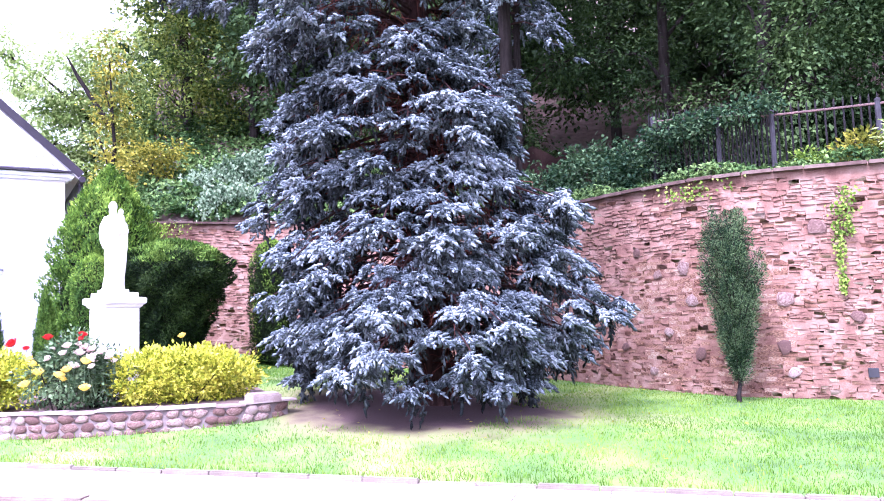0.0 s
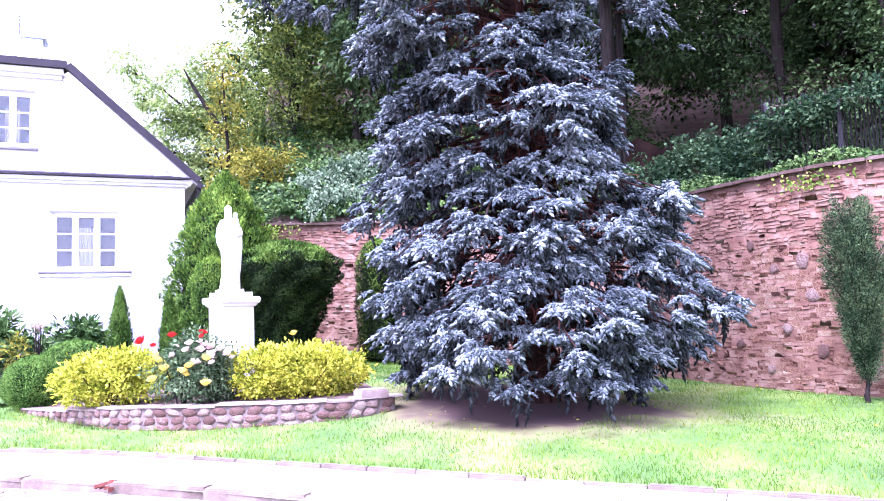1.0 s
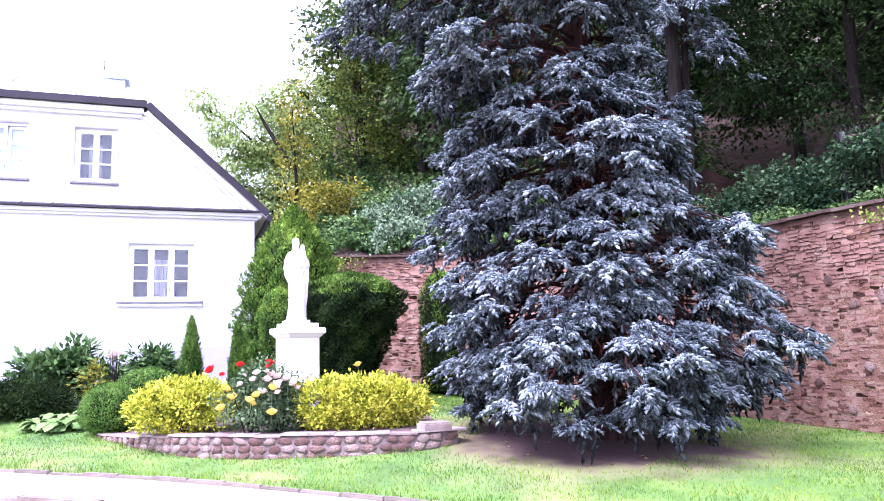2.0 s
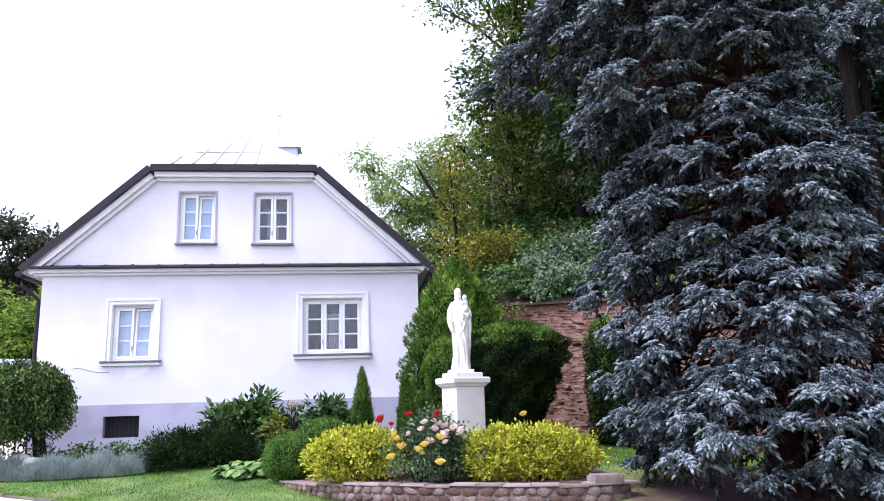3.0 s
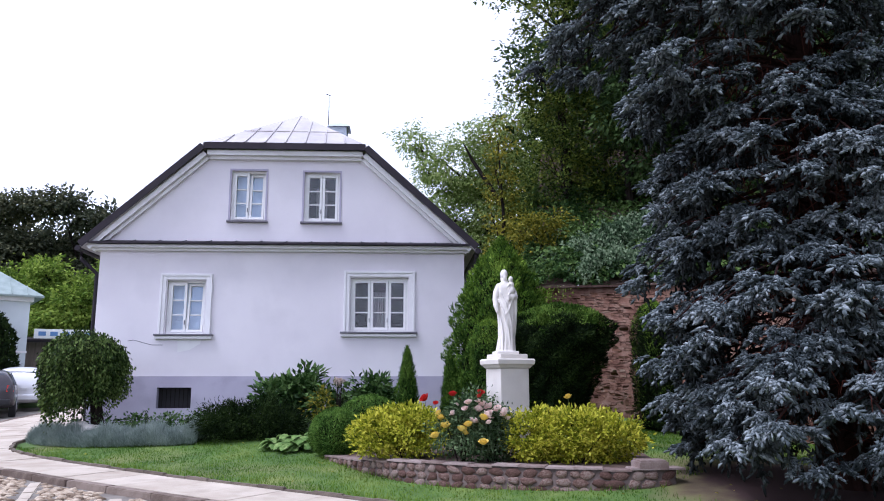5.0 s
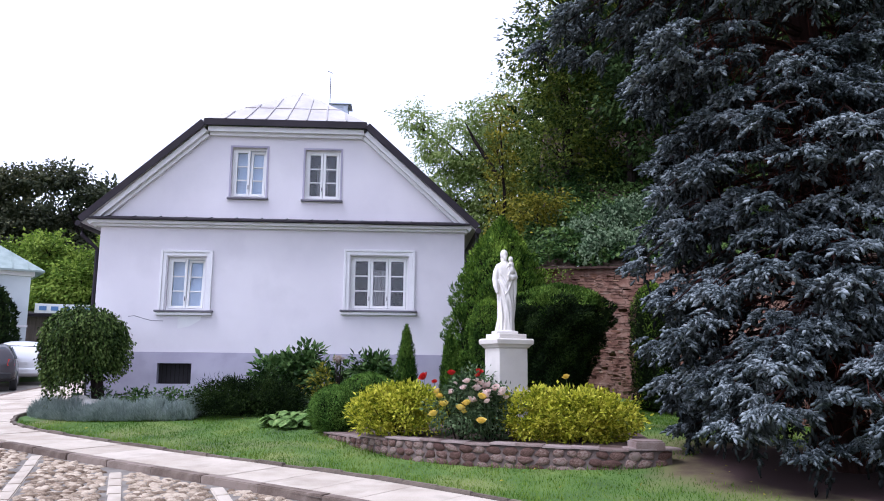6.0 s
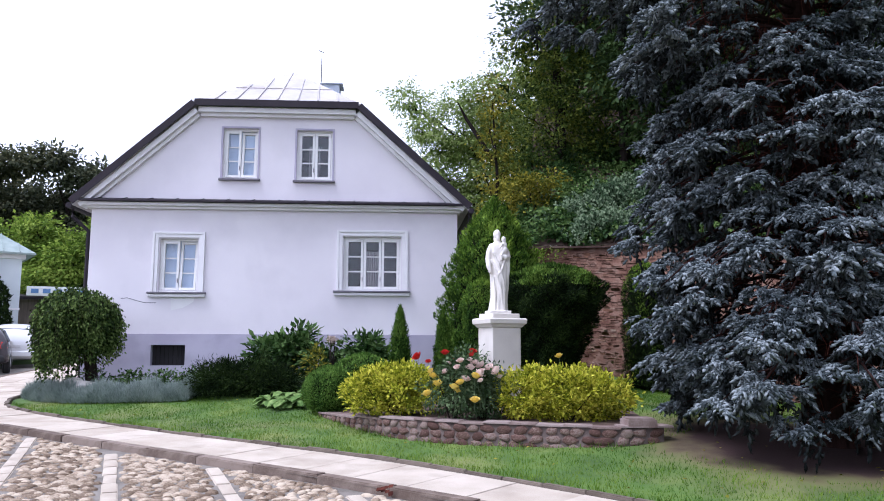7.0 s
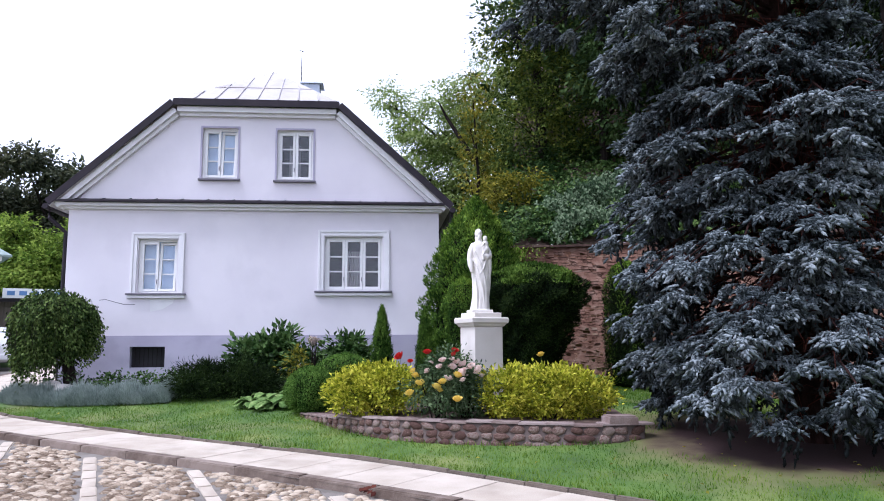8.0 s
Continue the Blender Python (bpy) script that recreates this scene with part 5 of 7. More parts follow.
juniper_column(8.62, 7.85)
shrub("creeping_juniper", "low dark spreading juniper before the house", -4.1, 14.55, lawn_at(-4.1, 14.5), [(-0.4, 0, 0.32, 0.65, 0.5, 0.32), (0.45, 0.05, 0.28, 0.6, 0.5, 0.28), (0.0, 0.25, 0.40, 0.8, 0.4, 0.3)], M["hedge"], 560, 34, 0.14, 0.09, 0.018, 51, 0.5, 0.5, -0.1)
tagged(shrub("broadleaf_shrub", "dark broad-leaved shrub by the house plinth", -3.55, 15.6, lawn_at(-3.55, 15.6), [(-0.2, 0, 0.6, 0.5, 0.45, 0.4), (0.25, 0, 0.72, 0.45, 0.45, 0.42), (-0.5, -0.1, 0.5, 0.3, 0.3, 0.3)], M["leaf_broad"], 110, 15, 0.20, 0.19, 0.09, 52, 0.3, 0.3, 0.1), group="broad-leaved shrubs")
tagged(shrub("broadleaf_shrub", "dark broad-leaved shrub by the house plinth", -2.2, 15.3, lawn_at(-2.2, 15.3), [(-0.45, 0, 0.4, 0.4, 0.35, 0.34), (0.2, 0, 0.5, 0.6, 0.4, 0.4), (0.45, 0, 0.6, 0.3, 0.3, 0.38)], M["leaf_broad"], 120, 15, 0.18, 0.16, 0.08, 53, 0.4, 0.3, 0.1), group="broad-leaved shrubs")
shrub("yellowing_shrub", "thin shrub with yellowing leaves near the house", -2.75, 14.6, lawn_at(-2.75, 14.6), [(0, 0, 0.5, 0.25, 0.2, 0.4)], M["leaf_yellow"], 30, 12, 0.14, 0.08, 0.035, 54, 0.2, 0.2)
M["dry_head"] = mat("dry_petals", [(0.36, 0.27, 0.22), (0.5, 0.40, 0.34)], 0.8, 9, 60, 0, island=0.4)
shrub("hydrangea", "dried pale hydrangea head above dark leaves", -2.45, 14.7, lawn_at(-2.45, 14.7), [(0, 0, 0.95, 0.10, 0.09, 0.07)], M["dry_head"], 20, 16, 0.05, 0.03, 0.025, 55, 0.1, 0.2)
shrub("ground_cover", "low dark-green ground cover along the plinth", -5.5, 15.55, lawn_at(-5.5, 15.5), [(x, 0.06 * x, 0.2, 0.5, 0.4, 0.2) for x in (-2.0, -1.3, -0.6, 0.1, 0.8, 1.4)], M["leaf_broad"], 260, 14, 0.12, 0.08, 0.05, 56, 1.4, 0.2)


def hosta(x, y, size, seed):
    """A rosette of broad arching leaves."""
    rng = np.random.default_rng(seed)
    ob = empty("hosta", pose(x, y, lawn_at(x, y)), "hosta with broad pale-edged leaves at the lawn's edge", "plant", "hostas")
    for k in range(34):
        a, tilt, L = rng.random() * 6.28, 0.15 + 0.75 * rng.random(), size * (0.28 + 0.16 * rng.random())
        bm = bmesh.new()
        rows = []
        for j in range(6):
            t = j / 5
            r, z = L * (0.25 + t * 0.9), L * (0.35 + 1.1 * tilt * t - 0.95 * t * t)
            w = L * 0.33 * math.sin(math.pi * min(1, 0.08 + 0.92 * t)) ** 0.8
            rows.append([bm.verts.new((r, sg * w, max(0.01, z) + (0.04 * L if sg else 0))) for sg in (-1, 0, 1)])
        for p, q in zip(rows, rows[1:]):
            bm.faces.new((p[0], p[1], q[1], q[0]))
            bm.faces.new((p[1], p[2], q[2], q[1]))
        bmesh.ops.rotate(bm, verts=bm.verts, cent=(0, 0, 0), matrix=Matrix.Rotation(a, 3, "Z"))
        part("leaf", bm, M["hosta"], ob, smooth=True)


for hx, hy, size, seed in ((-3.2, 13.2, 0.6, 61), (-2.85, 13.22, 0.62, 62), (-3.5, 13.4, 0.55, 63), (-3.0, 13.55, 0.65, 64), (-2.6, 13.4, 0.58, 65), (-2.75, 13.75, 0.65, 66), (-3.3, 13.7, 0.6, 67)):
    hosta(hx + 0.2, hy, size * 1.25, seed)


def lavender_row():
    """A grey hedge of fine upright stalks."""
    rng = np.random.default_rng(64)
    line = along_line(curve_through([(-8.75, 15.7), (-7.6, 15.0), (-6.5, 14.75), (-5.7, 14.65), (-5.05, 14.6)]), 0.02)
    n = 42000
    pick = rng.integers(0, len(line), n)
    off = (rng.random(n) - 0.5) * 0.62
    x, y = line[pick, 0] - line[pick, 3] * off, line[pick, 1] + line[pick, 2] * off
    z = lawn_z(x, y)
    dome = np.sqrt(np.maximum(0.05, 1 - (off / 0.36) ** 2))
    lump = 0.85 + 0.15 * np.sin(pick * 0.02 * 7) + 0.1 * np.sin(pick * 0.02 * 17)
    h = 0.47 * dome * lump * (0.45 + 0.6 * rng.random(n) ** 0.5)
    base = np.stack([x, y, z + h * 0.55 * rng.random(n)], 1)
    side = np.stack([-line[pick, 3] * off, line[pick, 2] * off, 0 * off], 1)
    way = np.stack([rng.normal(size=n) * 0.3, rng.normal(size=n) * 0.3, np.ones(n)], 1) + side * 2.2
    v, f = leaf_mesh(base, way, rng.normal(size=(n, 3)), h * 0.55, 0.011)
    ob = npart("lavender_hedge", v, f, M["lavender"])
    tagged(ob, "low grey-green lavender hedge along the lawn", "hedge", kind="stuff")


lavender_row()


def weeping_tree():
    """A small grafted tree whose twigs hang all round its head."""
    rng = np.random.default_rng(65)
    x, y = -7.86, 15.4
    z = lawn_at(x, y)
    ob = empty("weeping_tree", pose(x, y, z), "small round weeping tree with dense hanging foliage", "tree")
    part("trunk", tube(bmesh.new(), [(0.40, 0, -0.1), (0.38, 0, 0.4), (0.25, 0, 1.2), (0.05, 0, 1.9)], [0.15, 0.13, 0.10, 0.06], 10), M["wood_bark"], ob)
    twigs = bmesh.new()
    P, W = [], []
    for k in range(820):
        a, up = rng.random() * 6.28, rng.random()
        r = 0.80 * math.sqrt(1 - (1 - up) ** 2) * (0.78 + 0.22 * rng.random())
        r *= 1 + 0.07 * math.sin(3 * a + 1) + 0.05 * math.sin(7 * a)
        top = 1.30 + 0.92 * math.sqrt(max(0, 1 - (r / 0.92) ** 2)) + 0.05 * rng.normal()
        low = 0.62 + 0.28 * math.cos(a) + 0.25 * (1 - r / 0.8) + 0.12 * rng.normal()
        L = max(0.25, min((0.55 + 1.15 * r) * (0.55 + 0.6 * rng.random()), top - low))
        ends = 1.0 - 0.22 * smooth01((L - 0.5) / 0.8)
        pts = [np.array([r * q * math.cos(a), r * q * math.sin(a), z]) for q, z in ((0.5, top - 0.05), (1.0, top), (1.07, top - L * 0.5), (ends, top - L))]
        if k % 4 == 0:
            tube(twigs, pts, [0.006, 0.005, 0.004, 0.002], 3)
        for j in range(34):
            t = rng.random()
            p = pts[1] * (1 - t) + pts[3] * t + rng.normal(size=3) * 0.035 + np.array([0.05 * math.cos(a), 0.05 * math.sin(a), 0]) * math.sin(t * 3.1)
            P.append(p)
            W.append([0.6 * math.cos(a) + 0.4 * rng.normal(), 0.6 * math.sin(a) + 0.4 * rng.normal(), -0.9])
    tagged(part("brushwood", twigs, M["wood_bark"], ob), kind="stuff")
    P, W = np.array(P), np.array(W)
    v, f = leaf_mesh(P, W, rng.normal(size=P.shape) + [0, 0, 0.6], 0.068, 0.042)
    tagged(npart("crown", v, f, M["weep"], ob), kind="stuff")


M["weep"] = mat("hanging_leaves", [(0.018, 0.034, 0.008), (0.05, 0.085, 0.018), (0.135, 0.185, 0.05)], 0.45, 1.5, 15, 0, island=0.6, through_light=0.15)
weeping_tree()

# ---- hillside: ivy, fence, ruin, trees ----
def ivy_bank(name, label, s0, s1, o0, o1, n, lift, material, seed, size=0.09):
    rng = np.random.default_rng(seed)
    s, o = s0 + (s1 - s0) * rng.random(n), o0 + (o1 - o0) * rng.random(n)
    p = hill_point(s, o)
    lump = 0.5 + 0.5 * np.sin(p[:, 0] * 2.3 + seed) * np.sin(p[:, 1] * 1.9 + 1) + 0.4 * np.sin(p[:, 0] * 5 + p[:, 1] * 4)
    p[:, 2] += lift * np.maximum(0.05, lump) * (0.3 + 0.7 * rng.random(n)) + 0.02
    way = rng.normal(size=(n, 3)) * 0.7 + [-0.3, -0.6, -0.35]
    nrm = rng.normal(size=(n, 3)) * 0.5 + [-0.2, -0.5, 0.8]
    v, f = leaf_mesh(p, way, nrm, size * (0.6 + 0.7 * rng.random(n)), size * 0.8 * (0.6 + 0.7 * rng.random(n)))
    return tagged(npart(name, v, f, material), label, "ivy", kind="stuff")


ivy_bank("ivy_bank", "dense ivy over the bank above the old wall", 0.52, 1.0, 0.35, 7.5, 46000, 0.45, M["ivy"], 71, 0.14)
ivy_bank("wall_top_plants", "low green plants along the top of the wall", 0.0, 0.56, 0.42, 1.3, 12000, 0.38, M["ivy"], 72, 0.08)
ivy_bank("bank_undergrowth", "shaded undergrowth behind the fence", 0.0, 0.56, 1.6, 9, 26000, 0.7, M["leaf_dark"], 73, 0.13)


def hill_shrub(name, label, s, o, blobs, material, clumps, seed, long=0.1, wide=0.05, dz=0.0):
    p = hill_point(np.array([s]), np.array([o]))[0]
    return shrub(name, label, p[0], p[1], p[2] + dz, blobs, material, clumps, 16, 0.16, long, wide, seed, 0.3, 0.3)


hill_shrub("yellowing_plant", "yellow-green plant on the wall top by the fence", 0.245, 0.85, [(0, 0, 0.3, 0.35, 0.3, 0.3)], M["leaf_yellow"], 40, 74)
hill_shrub("yellowing_plant", "yellow-green plant on the wall top by the fence", 0.275, 0.8, [(0, 0, 0.2, 0.25, 0.25, 0.2)], M["leaf_bright"], 30, 75)
hill_shrub("bushy_plant", "pale green bushy plant on the wall top", 0.215, 0.9, [(0, 0, 0.45, 0.45, 0.3, 0.4), (0.3, -0.3, 0.5, 0.4, 0.3, 0.45)], M["leaf_pale"], 80, 76)
hill_shrub("ivy_mound", "ivy hanging over the iron fence", 0.40, 1.35, [(0, 0.2, 1.15, 0.4, 1.1, 0.2), (0.2, -1.0, 1.25, 0.3, 0.8, 0.13)], M["ivy_dark"], 130, 79, 0.09, 0.07)
hill_shrub("ivy_mound", "ivy mound that covers the end of the fence", 0.47, 1.7, [(0, 0, 0.6, 0.9, 1.0, 0.7), (-0.2, 1.4, 0.7, 0.8, 1.0, 0.8), (0.1, -1.0, 0.65, 0.45, 0.6, 0.45), (-0.3, 3.0, 0.6, 0.8, 1.0, 0.7)], M["ivy_dark"], 620, 77, 0.09, 0.07)


def ivy_cascade():
    """Pale ivy that hangs in strands from the brow of the bank."""
    rng = np.random.default_rng(83)
    P = []
    for k in range(420):
        t = rng.random()
        low = k % 3 == 0
        top = np.array([3.0 + 2.4 * t, 19.9 + 0.5 * t, 4.75 + 0.35 * math.sin(3.1 * t)]) if low else np.array([2.3 + 3.3 * t, 21.3 + 0.8 * t, 5.0 + 1.75 * t**0.8])
        top += rng.normal(size=3) * [0.12, 0.3, 0.10]
        fall = (0.5 if low else 0.6 + 0.9 * t) * (0.4 + 0.7 * rng.random())
        n = 44
        u = rng.random(n)
        q = top + np.stack([0.15 * rng.normal() * u, -0.9 * u * (0.6 + 0.3 * rng.random()), -fall * u**1.6], 1) + rng.normal(size=(n, 3)) * 0.05
        P.append(q)
    P = np.concatenate(P)
    v, f = leaf_mesh(P, rng.normal(size=P.shape) * 0.35 + [0, -0.35, -0.9], rng.normal(size=P.shape) * 0.4 + [-0.1, -0.8, 0.6], 0.11 * (0.6 + 0.7 * rng.random(len(P))), 0.065)
    tagged(npart("ivy_cascade", v, f, M["ivy_pale"]), "pale grey-green ivy hanging in strands over the bank", "ivy", kind="stuff")


M["ivy_pale"] = mat("pale_ivy_leaves", [(0.025, 0.048, 0.02), (0.065, 0.105, 0.048), (0.16, 0.21, 0.12)], 0.45, 1.2, 15, 0, island=0.6, through_light=0.2)
ivy_cascade()


def wall_vines():
    """Ivy and creepers that hang down the wall's face."""
    rng = np.random.default_rng(78)
    P, W = [], []
    for s, z1, z0, wide, n in ((0.268, 3.1, 1.75, 0.06, 240), (0.262, 3.3, 2.6, 0.08, 150), (0.97, 4.05, 3.7, 0.4, 300), (0.36, 3.6, 3.3, 0.4, 120), (0.21, 3.62, 3.2, 0.3, 160)):
        t = rng.random(n)
        ss = s + (rng.normal(size=n) * wide * (0.4 + 0.6 * (1 - t))) / WD[-1]
        p = hill_point(ss, np.full(n, -0.05 - 0.05 * rng.random(n)))
        p[:, 2] = z1 + (z0 - z1) * t
        P.append(p)
    P = np.concatenate(P)
    v, f = leaf_mesh(P, rng.normal(size=P.shape) * 0.5 + [-0.3, -0.3, -0.7], rng.normal(size=P.shape) * 0.4 + [-0.8, -0.6, 0.3], 0.06, 0.04)
    tagged(npart("wall_vine", v, f, M["leaf_bright"]), "yellow-green creeper hanging down the brick wall", "vine", kind="stuff")


wall_vines()


def fence():
    ob = empty("iron_fence", pose(0, 0, 0), "black iron picket fence on top of the wall", "fence")
    s = np.arange(0.06, 0.455, 0.0056)
    p = hill_point(s, np.full(len(s), 1.5))
    rail = 4.80 + 0.40 * smooth01((s - 0.3) / 0.18)
    pick = boxed(-0.011, 0.011, -0.011, 0.011, 0, 1.22)
    tip = [pick.verts.new(c) for c in ((-0.016, 0, 1.22), (0, -0.016, 1.22), (0.016, 0, 1.22), (0, 0.016, 1.22), (0, 0, 1.30))]
    for k in range(4):
        pick.faces.new((tip[k], tip[(k + 1) % 4], tip[4]))
    first = part("picket", pick, M["iron"], ob)
    for k in range(len(s)):
        o = first if k == 0 else new("picket", first.data)
        o.parent = ob
        o.location = (p[k, 0], p[k, 1], rail[k] - 1.10)
    for k in range(4, len(s), 13):
        q = part("post", tube(bmesh.new(), [(p[k, 0], p[k, 1], rail[k] - 1.5), (p[k, 0], p[k, 1], rail[k] + 0.05)], [0.045, 0.045], 8), M["post"], ob)
        part("cap", lathe(bmesh.new(), [(0.05, rail[k] + 0.05), (0.05, rail[k] + 0.075), (0.01, rail[k] + 0.10)], 10, (p[k, 0], p[k, 1])), M["post"], q)
    for dz, r, m in ((0.0, 0.022, M["rust"]), (-0.95, 0.018, M["iron"])):
        pts = [(p[k, 0], p[k, 1], rail[k] + dz) for k in range(0, len(s), 3)]
        part("rail", tube(bmesh.new(), pts, [r] * len(pts), 6), m, ob)


M["post"] = mat("grey_post", [(0.03, 0.027, 0.03), (0.055, 0.05, 0.055)], 0.8, 6, 60, 0.1, spec=0.1)
fence()

M["ruin"] = mat("brown_ruin_plaster", [(0.010, 0.005, 0.004), (0.018, 0.009, 0.007), (0.03, 0.016, 0.012)], 0.95, 2, 30, 0.5, spec=0.1)
bm = bmesh.new()
rng = np.random.default_rng(95)
tops = [5.5, 5.9, 5.8, 6.0, 5.95, 5.7, 5.8, 5.4, 5.1]
ring = [(-1.6, 3.4), (0.9, 3.4)] + [(0.9 - 2.5 * k / 8, z + 0.06 * rng.normal()) for k, z in enumerate(tops[::-1])]
face = bm.faces.new([bm.verts.new((x, -0.2, z)) for x, z in ring])
ext = bmesh.ops.extrude_face_region(bm, geom=[face])
bmesh.ops.translate(bm, vec=(0, 0.4, 0), verts=[q for q in ext["geom"] if isinstance(q, bmesh.types.BMVert)])
bmesh.ops.recalc_face_normals(bm, faces=bm.faces)
ruin = part("wall_ruin", bm, M["ruin"])
tagged(ruin, "weathered brown wall half hidden among the trees", "wall", kind="structure")
ruin.matrix_world = pose(11.8, 16.4, 0, 0, 0, -38)


def tree(name, label, x, y, z, height, blobs, material, clumps, leaves, seed, clump_r=0.5, long=0.16, wide=0.085, trunk=0.22, lean=(0, 0), droop=0.4, bark=None):
    """A broadleaved tree: a trunk that tapers, limbs to each part of the crown, and leaves in clumps."""
    rng = np.random.default_rng(seed)
    ob = empty(name, pose(x, y, z), label, "tree")
    top = np.array([lean[0], lean[1], height * 0.72])
    path = [np.array([0, 0, -0.3]), top * [0.2, 0.2, 0.33] + rng.normal(size=3) * 0.08, top * [0.6, 0.6, 0.66] + rng.normal(size=3) * 0.12, top]
    part("trunk", tube(bmesh.new(), path, [trunk * 1.2, trunk, trunk * 0.7, trunk * 0.25], 10), bark or M["wood_bark"], ob)
    for b in blobs:
        t = min(0.95, max(0.3, (b[2] - 1.2) / (height * 0.72)))
        k = min(2, int(t * 3))
        start = path[k] + (path[k + 1] - path[k]) * (t * 3 - k)
        end = np.array(b[:3], float) + rng.normal(size=3) * 0.2
        mid = (start + end) / 2 + [0, 0, 0.25]
        bm = tube(bmesh.new(), [start, mid, end], [trunk * 0.4, trunk * 0.25, 0.02], 6)
        for q in range(5):
            e = end + unit(rng.normal(size=3)) * np.array(b[3:]) * 0.7
            tube(bm, [mid * 0.4 + end * 0.6, (end + e) / 2 + [0, 0, 0.1], e], [trunk * 0.12, trunk * 0.07, 0.008], 4)
        part("limb", bm, bark or M["wood_bark"], ob)
    v, f = cloud(blobs, clumps, leaves, clump_r, long, wide, rng, 0.35, droop, 0.45)
    tagged(npart("crown", v, f, material, ob), kind="stuff")
    return ob


def wood_blobs(rng, h0, h1, r, n):
    out = []
    for k in range(n):
        z = h0 + (h1 - h0) * (k + rng.random()) / n
        w = r * (1 - 0.45 * abs((z - h0) / (h1 - h0) - 0.45) * 2)
        a = rng.random() * 6.28
        out.append((w * 0.6 * math.cos(a), w * 0.6 * math.sin(a), z, w * 0.62, w * 0.62, 1.0 + 0.4 * rng.random()))
    return out


TR = np.random.default_rng(90)
WOOD = "trees of the hillside wood"
for k, (x, y, z, h, r) in enumerate(((12.6, 10.2, 4.2, 11, 2.6), (15.2, 8.0, 4.6, 12, 3.0), (13.2, 13.6, 4.6, 12, 3.0), (16.8, 12.5, 6.2, 12, 3.2), (11.4, 17.6, 5.2, 13, 3.2), (14.8, 17.5, 7.0, 13, 3.4),
                                     (17.5, 4.2, 4.6, 11, 3.0), (20.0, 8.5, 7.0, 12, 3.4), (8.6, 21.0, 6.4, 13, 3.4), (12.0, 23.0, 8.0, 13, 3.6), (5.4, 24.2, 6.0, 13.5, 3.3), (8.0, 27.0, 8.5, 13, 3.6), (19.5, 15.5, 9.0, 12, 3.6), (10.2, 17.9, 4.8, 14, 2.2))):
    tagged(tree("hill_tree", "tall dark broadleaved tree on the bank", x, y, z - 0.2, h, wood_blobs(TR, 1.3, h, r, 11), M["leaf_dark"], 640 if k in (0, 1, 2, 4, 6, 13) else 420, 36 if k in (0, 1, 2, 4, 6, 13) else 28, 100 + k, 0.55, 0.115 if k in (0, 1, 2, 4, 6, 13) else 0.2, 0.07 if k in (0, 1, 2, 4, 6, 13) else 0.11, 0.14), group=WOOD)
tree("pale_tree", "feathery pale-green tree beyond the house", 0.7, 31.0, 1.2, 12, [(-0.6, 0, 9.6, 1.9, 1.6, 1.9), (1.4, 0, 10.6, 2.0, 1.6, 2.0), (-1.6, 0, 7.4, 2.0, 1.7, 1.8), (0.9, 0, 7.6, 2.0, 1.7, 1.8), (-0.6, 0, 5.6, 2.3, 1.7, 1.5), (1.8, 0, 5.2, 2.0, 1.6, 1.6), (-2.9, 0.3, 10.9, 0.75, 0.7, 1.0), (-2.3, 0.3, 9.6, 0.6, 0.6, 0.8)], M["leaf_pale"], 1300, 32, 120, 0.40, 0.17, 0.075, 0.18, (0.3, 0), 0.9)
part("dead_limb", tube(bmesh.new(), [(1.6, -2.2, 6.2), (0.6, -2.3, 7.6), (-0.4, -2.3, 9.2), (-0.75, -2.3, 9.9)], [0.13, 0.11, 0.07, 0.02], 7), M["wood_bark"], bpy.data.objects["pale_tree"], "bare dark leaning limb")
tree("tall_dark_tree", "tall dark tree with yellowing lower leaves", 3.6, 25.6, 4.5, 14, [(-0.6, 0, 4.0, 2.0, 1.8, 1.8), (0.6, 0, 6.0, 2.2, 2.0, 1.9), (-0.4, 0, 8.0, 2.0, 1.8, 1.8), (1.8, 0, 8.6, 2.0, 2.0, 1.9), (-0.2, 0, 10.2, 1.7, 1.6, 1.5), (1.8, 0, 11.2, 2.0, 1.8, 1.7), (0.2, 0, 12.4, 1.8, 1.8, 1.4), (-1.0, 0, 2.2, 1.6, 1.4, 1.4), (1.6, 0, 3.2, 2.0, 1.6, 1.6), (-2.4, 0, 11.6, 0.8, 0.8, 0.7), (-1.7, 0, 13.0, 1.2, 1.0, 0.8)], M["leaf_mid"], 1300, 32, 121, 0.42, 0.15, 0.085, 0.2)
tree("yellow_birch", "slender tree with yellow autumn leaves", 1.15, 24.3, 2.8, 8.6, [(0, 0, 7.0, 0.5, 0.5, 0.9), (0.1, 0, 5.6, 0.55, 0.5, 1.0), (-0.1, 0, 4.4, 0.6, 0.5, 0.9), (0.3, 0, 3.3, 0.7, 0.6, 0.8)], M["leaf_yellow"], 80, 20, 122, 0.35, 0.13, 0.08, 0.08)
tree("yellow_bush", "low tree with golden-yellow leaves above the wall", 2.1, 21.8, 3.6, 3.4, [(-0.3, 0, 2.5, 0.55, 0.5, 0.4), (0.4, 0, 2.7, 0.6, 0.5, 0.45), (0.15, 0, 1.9, 0.6, 0.5, 0.45), (-0.1, 0, 1.3, 0.35, 0.3, 0.4)], M["leaf_yellow"], 90, 20, 123, 0.3, 0.12, 0.08, 0.06)
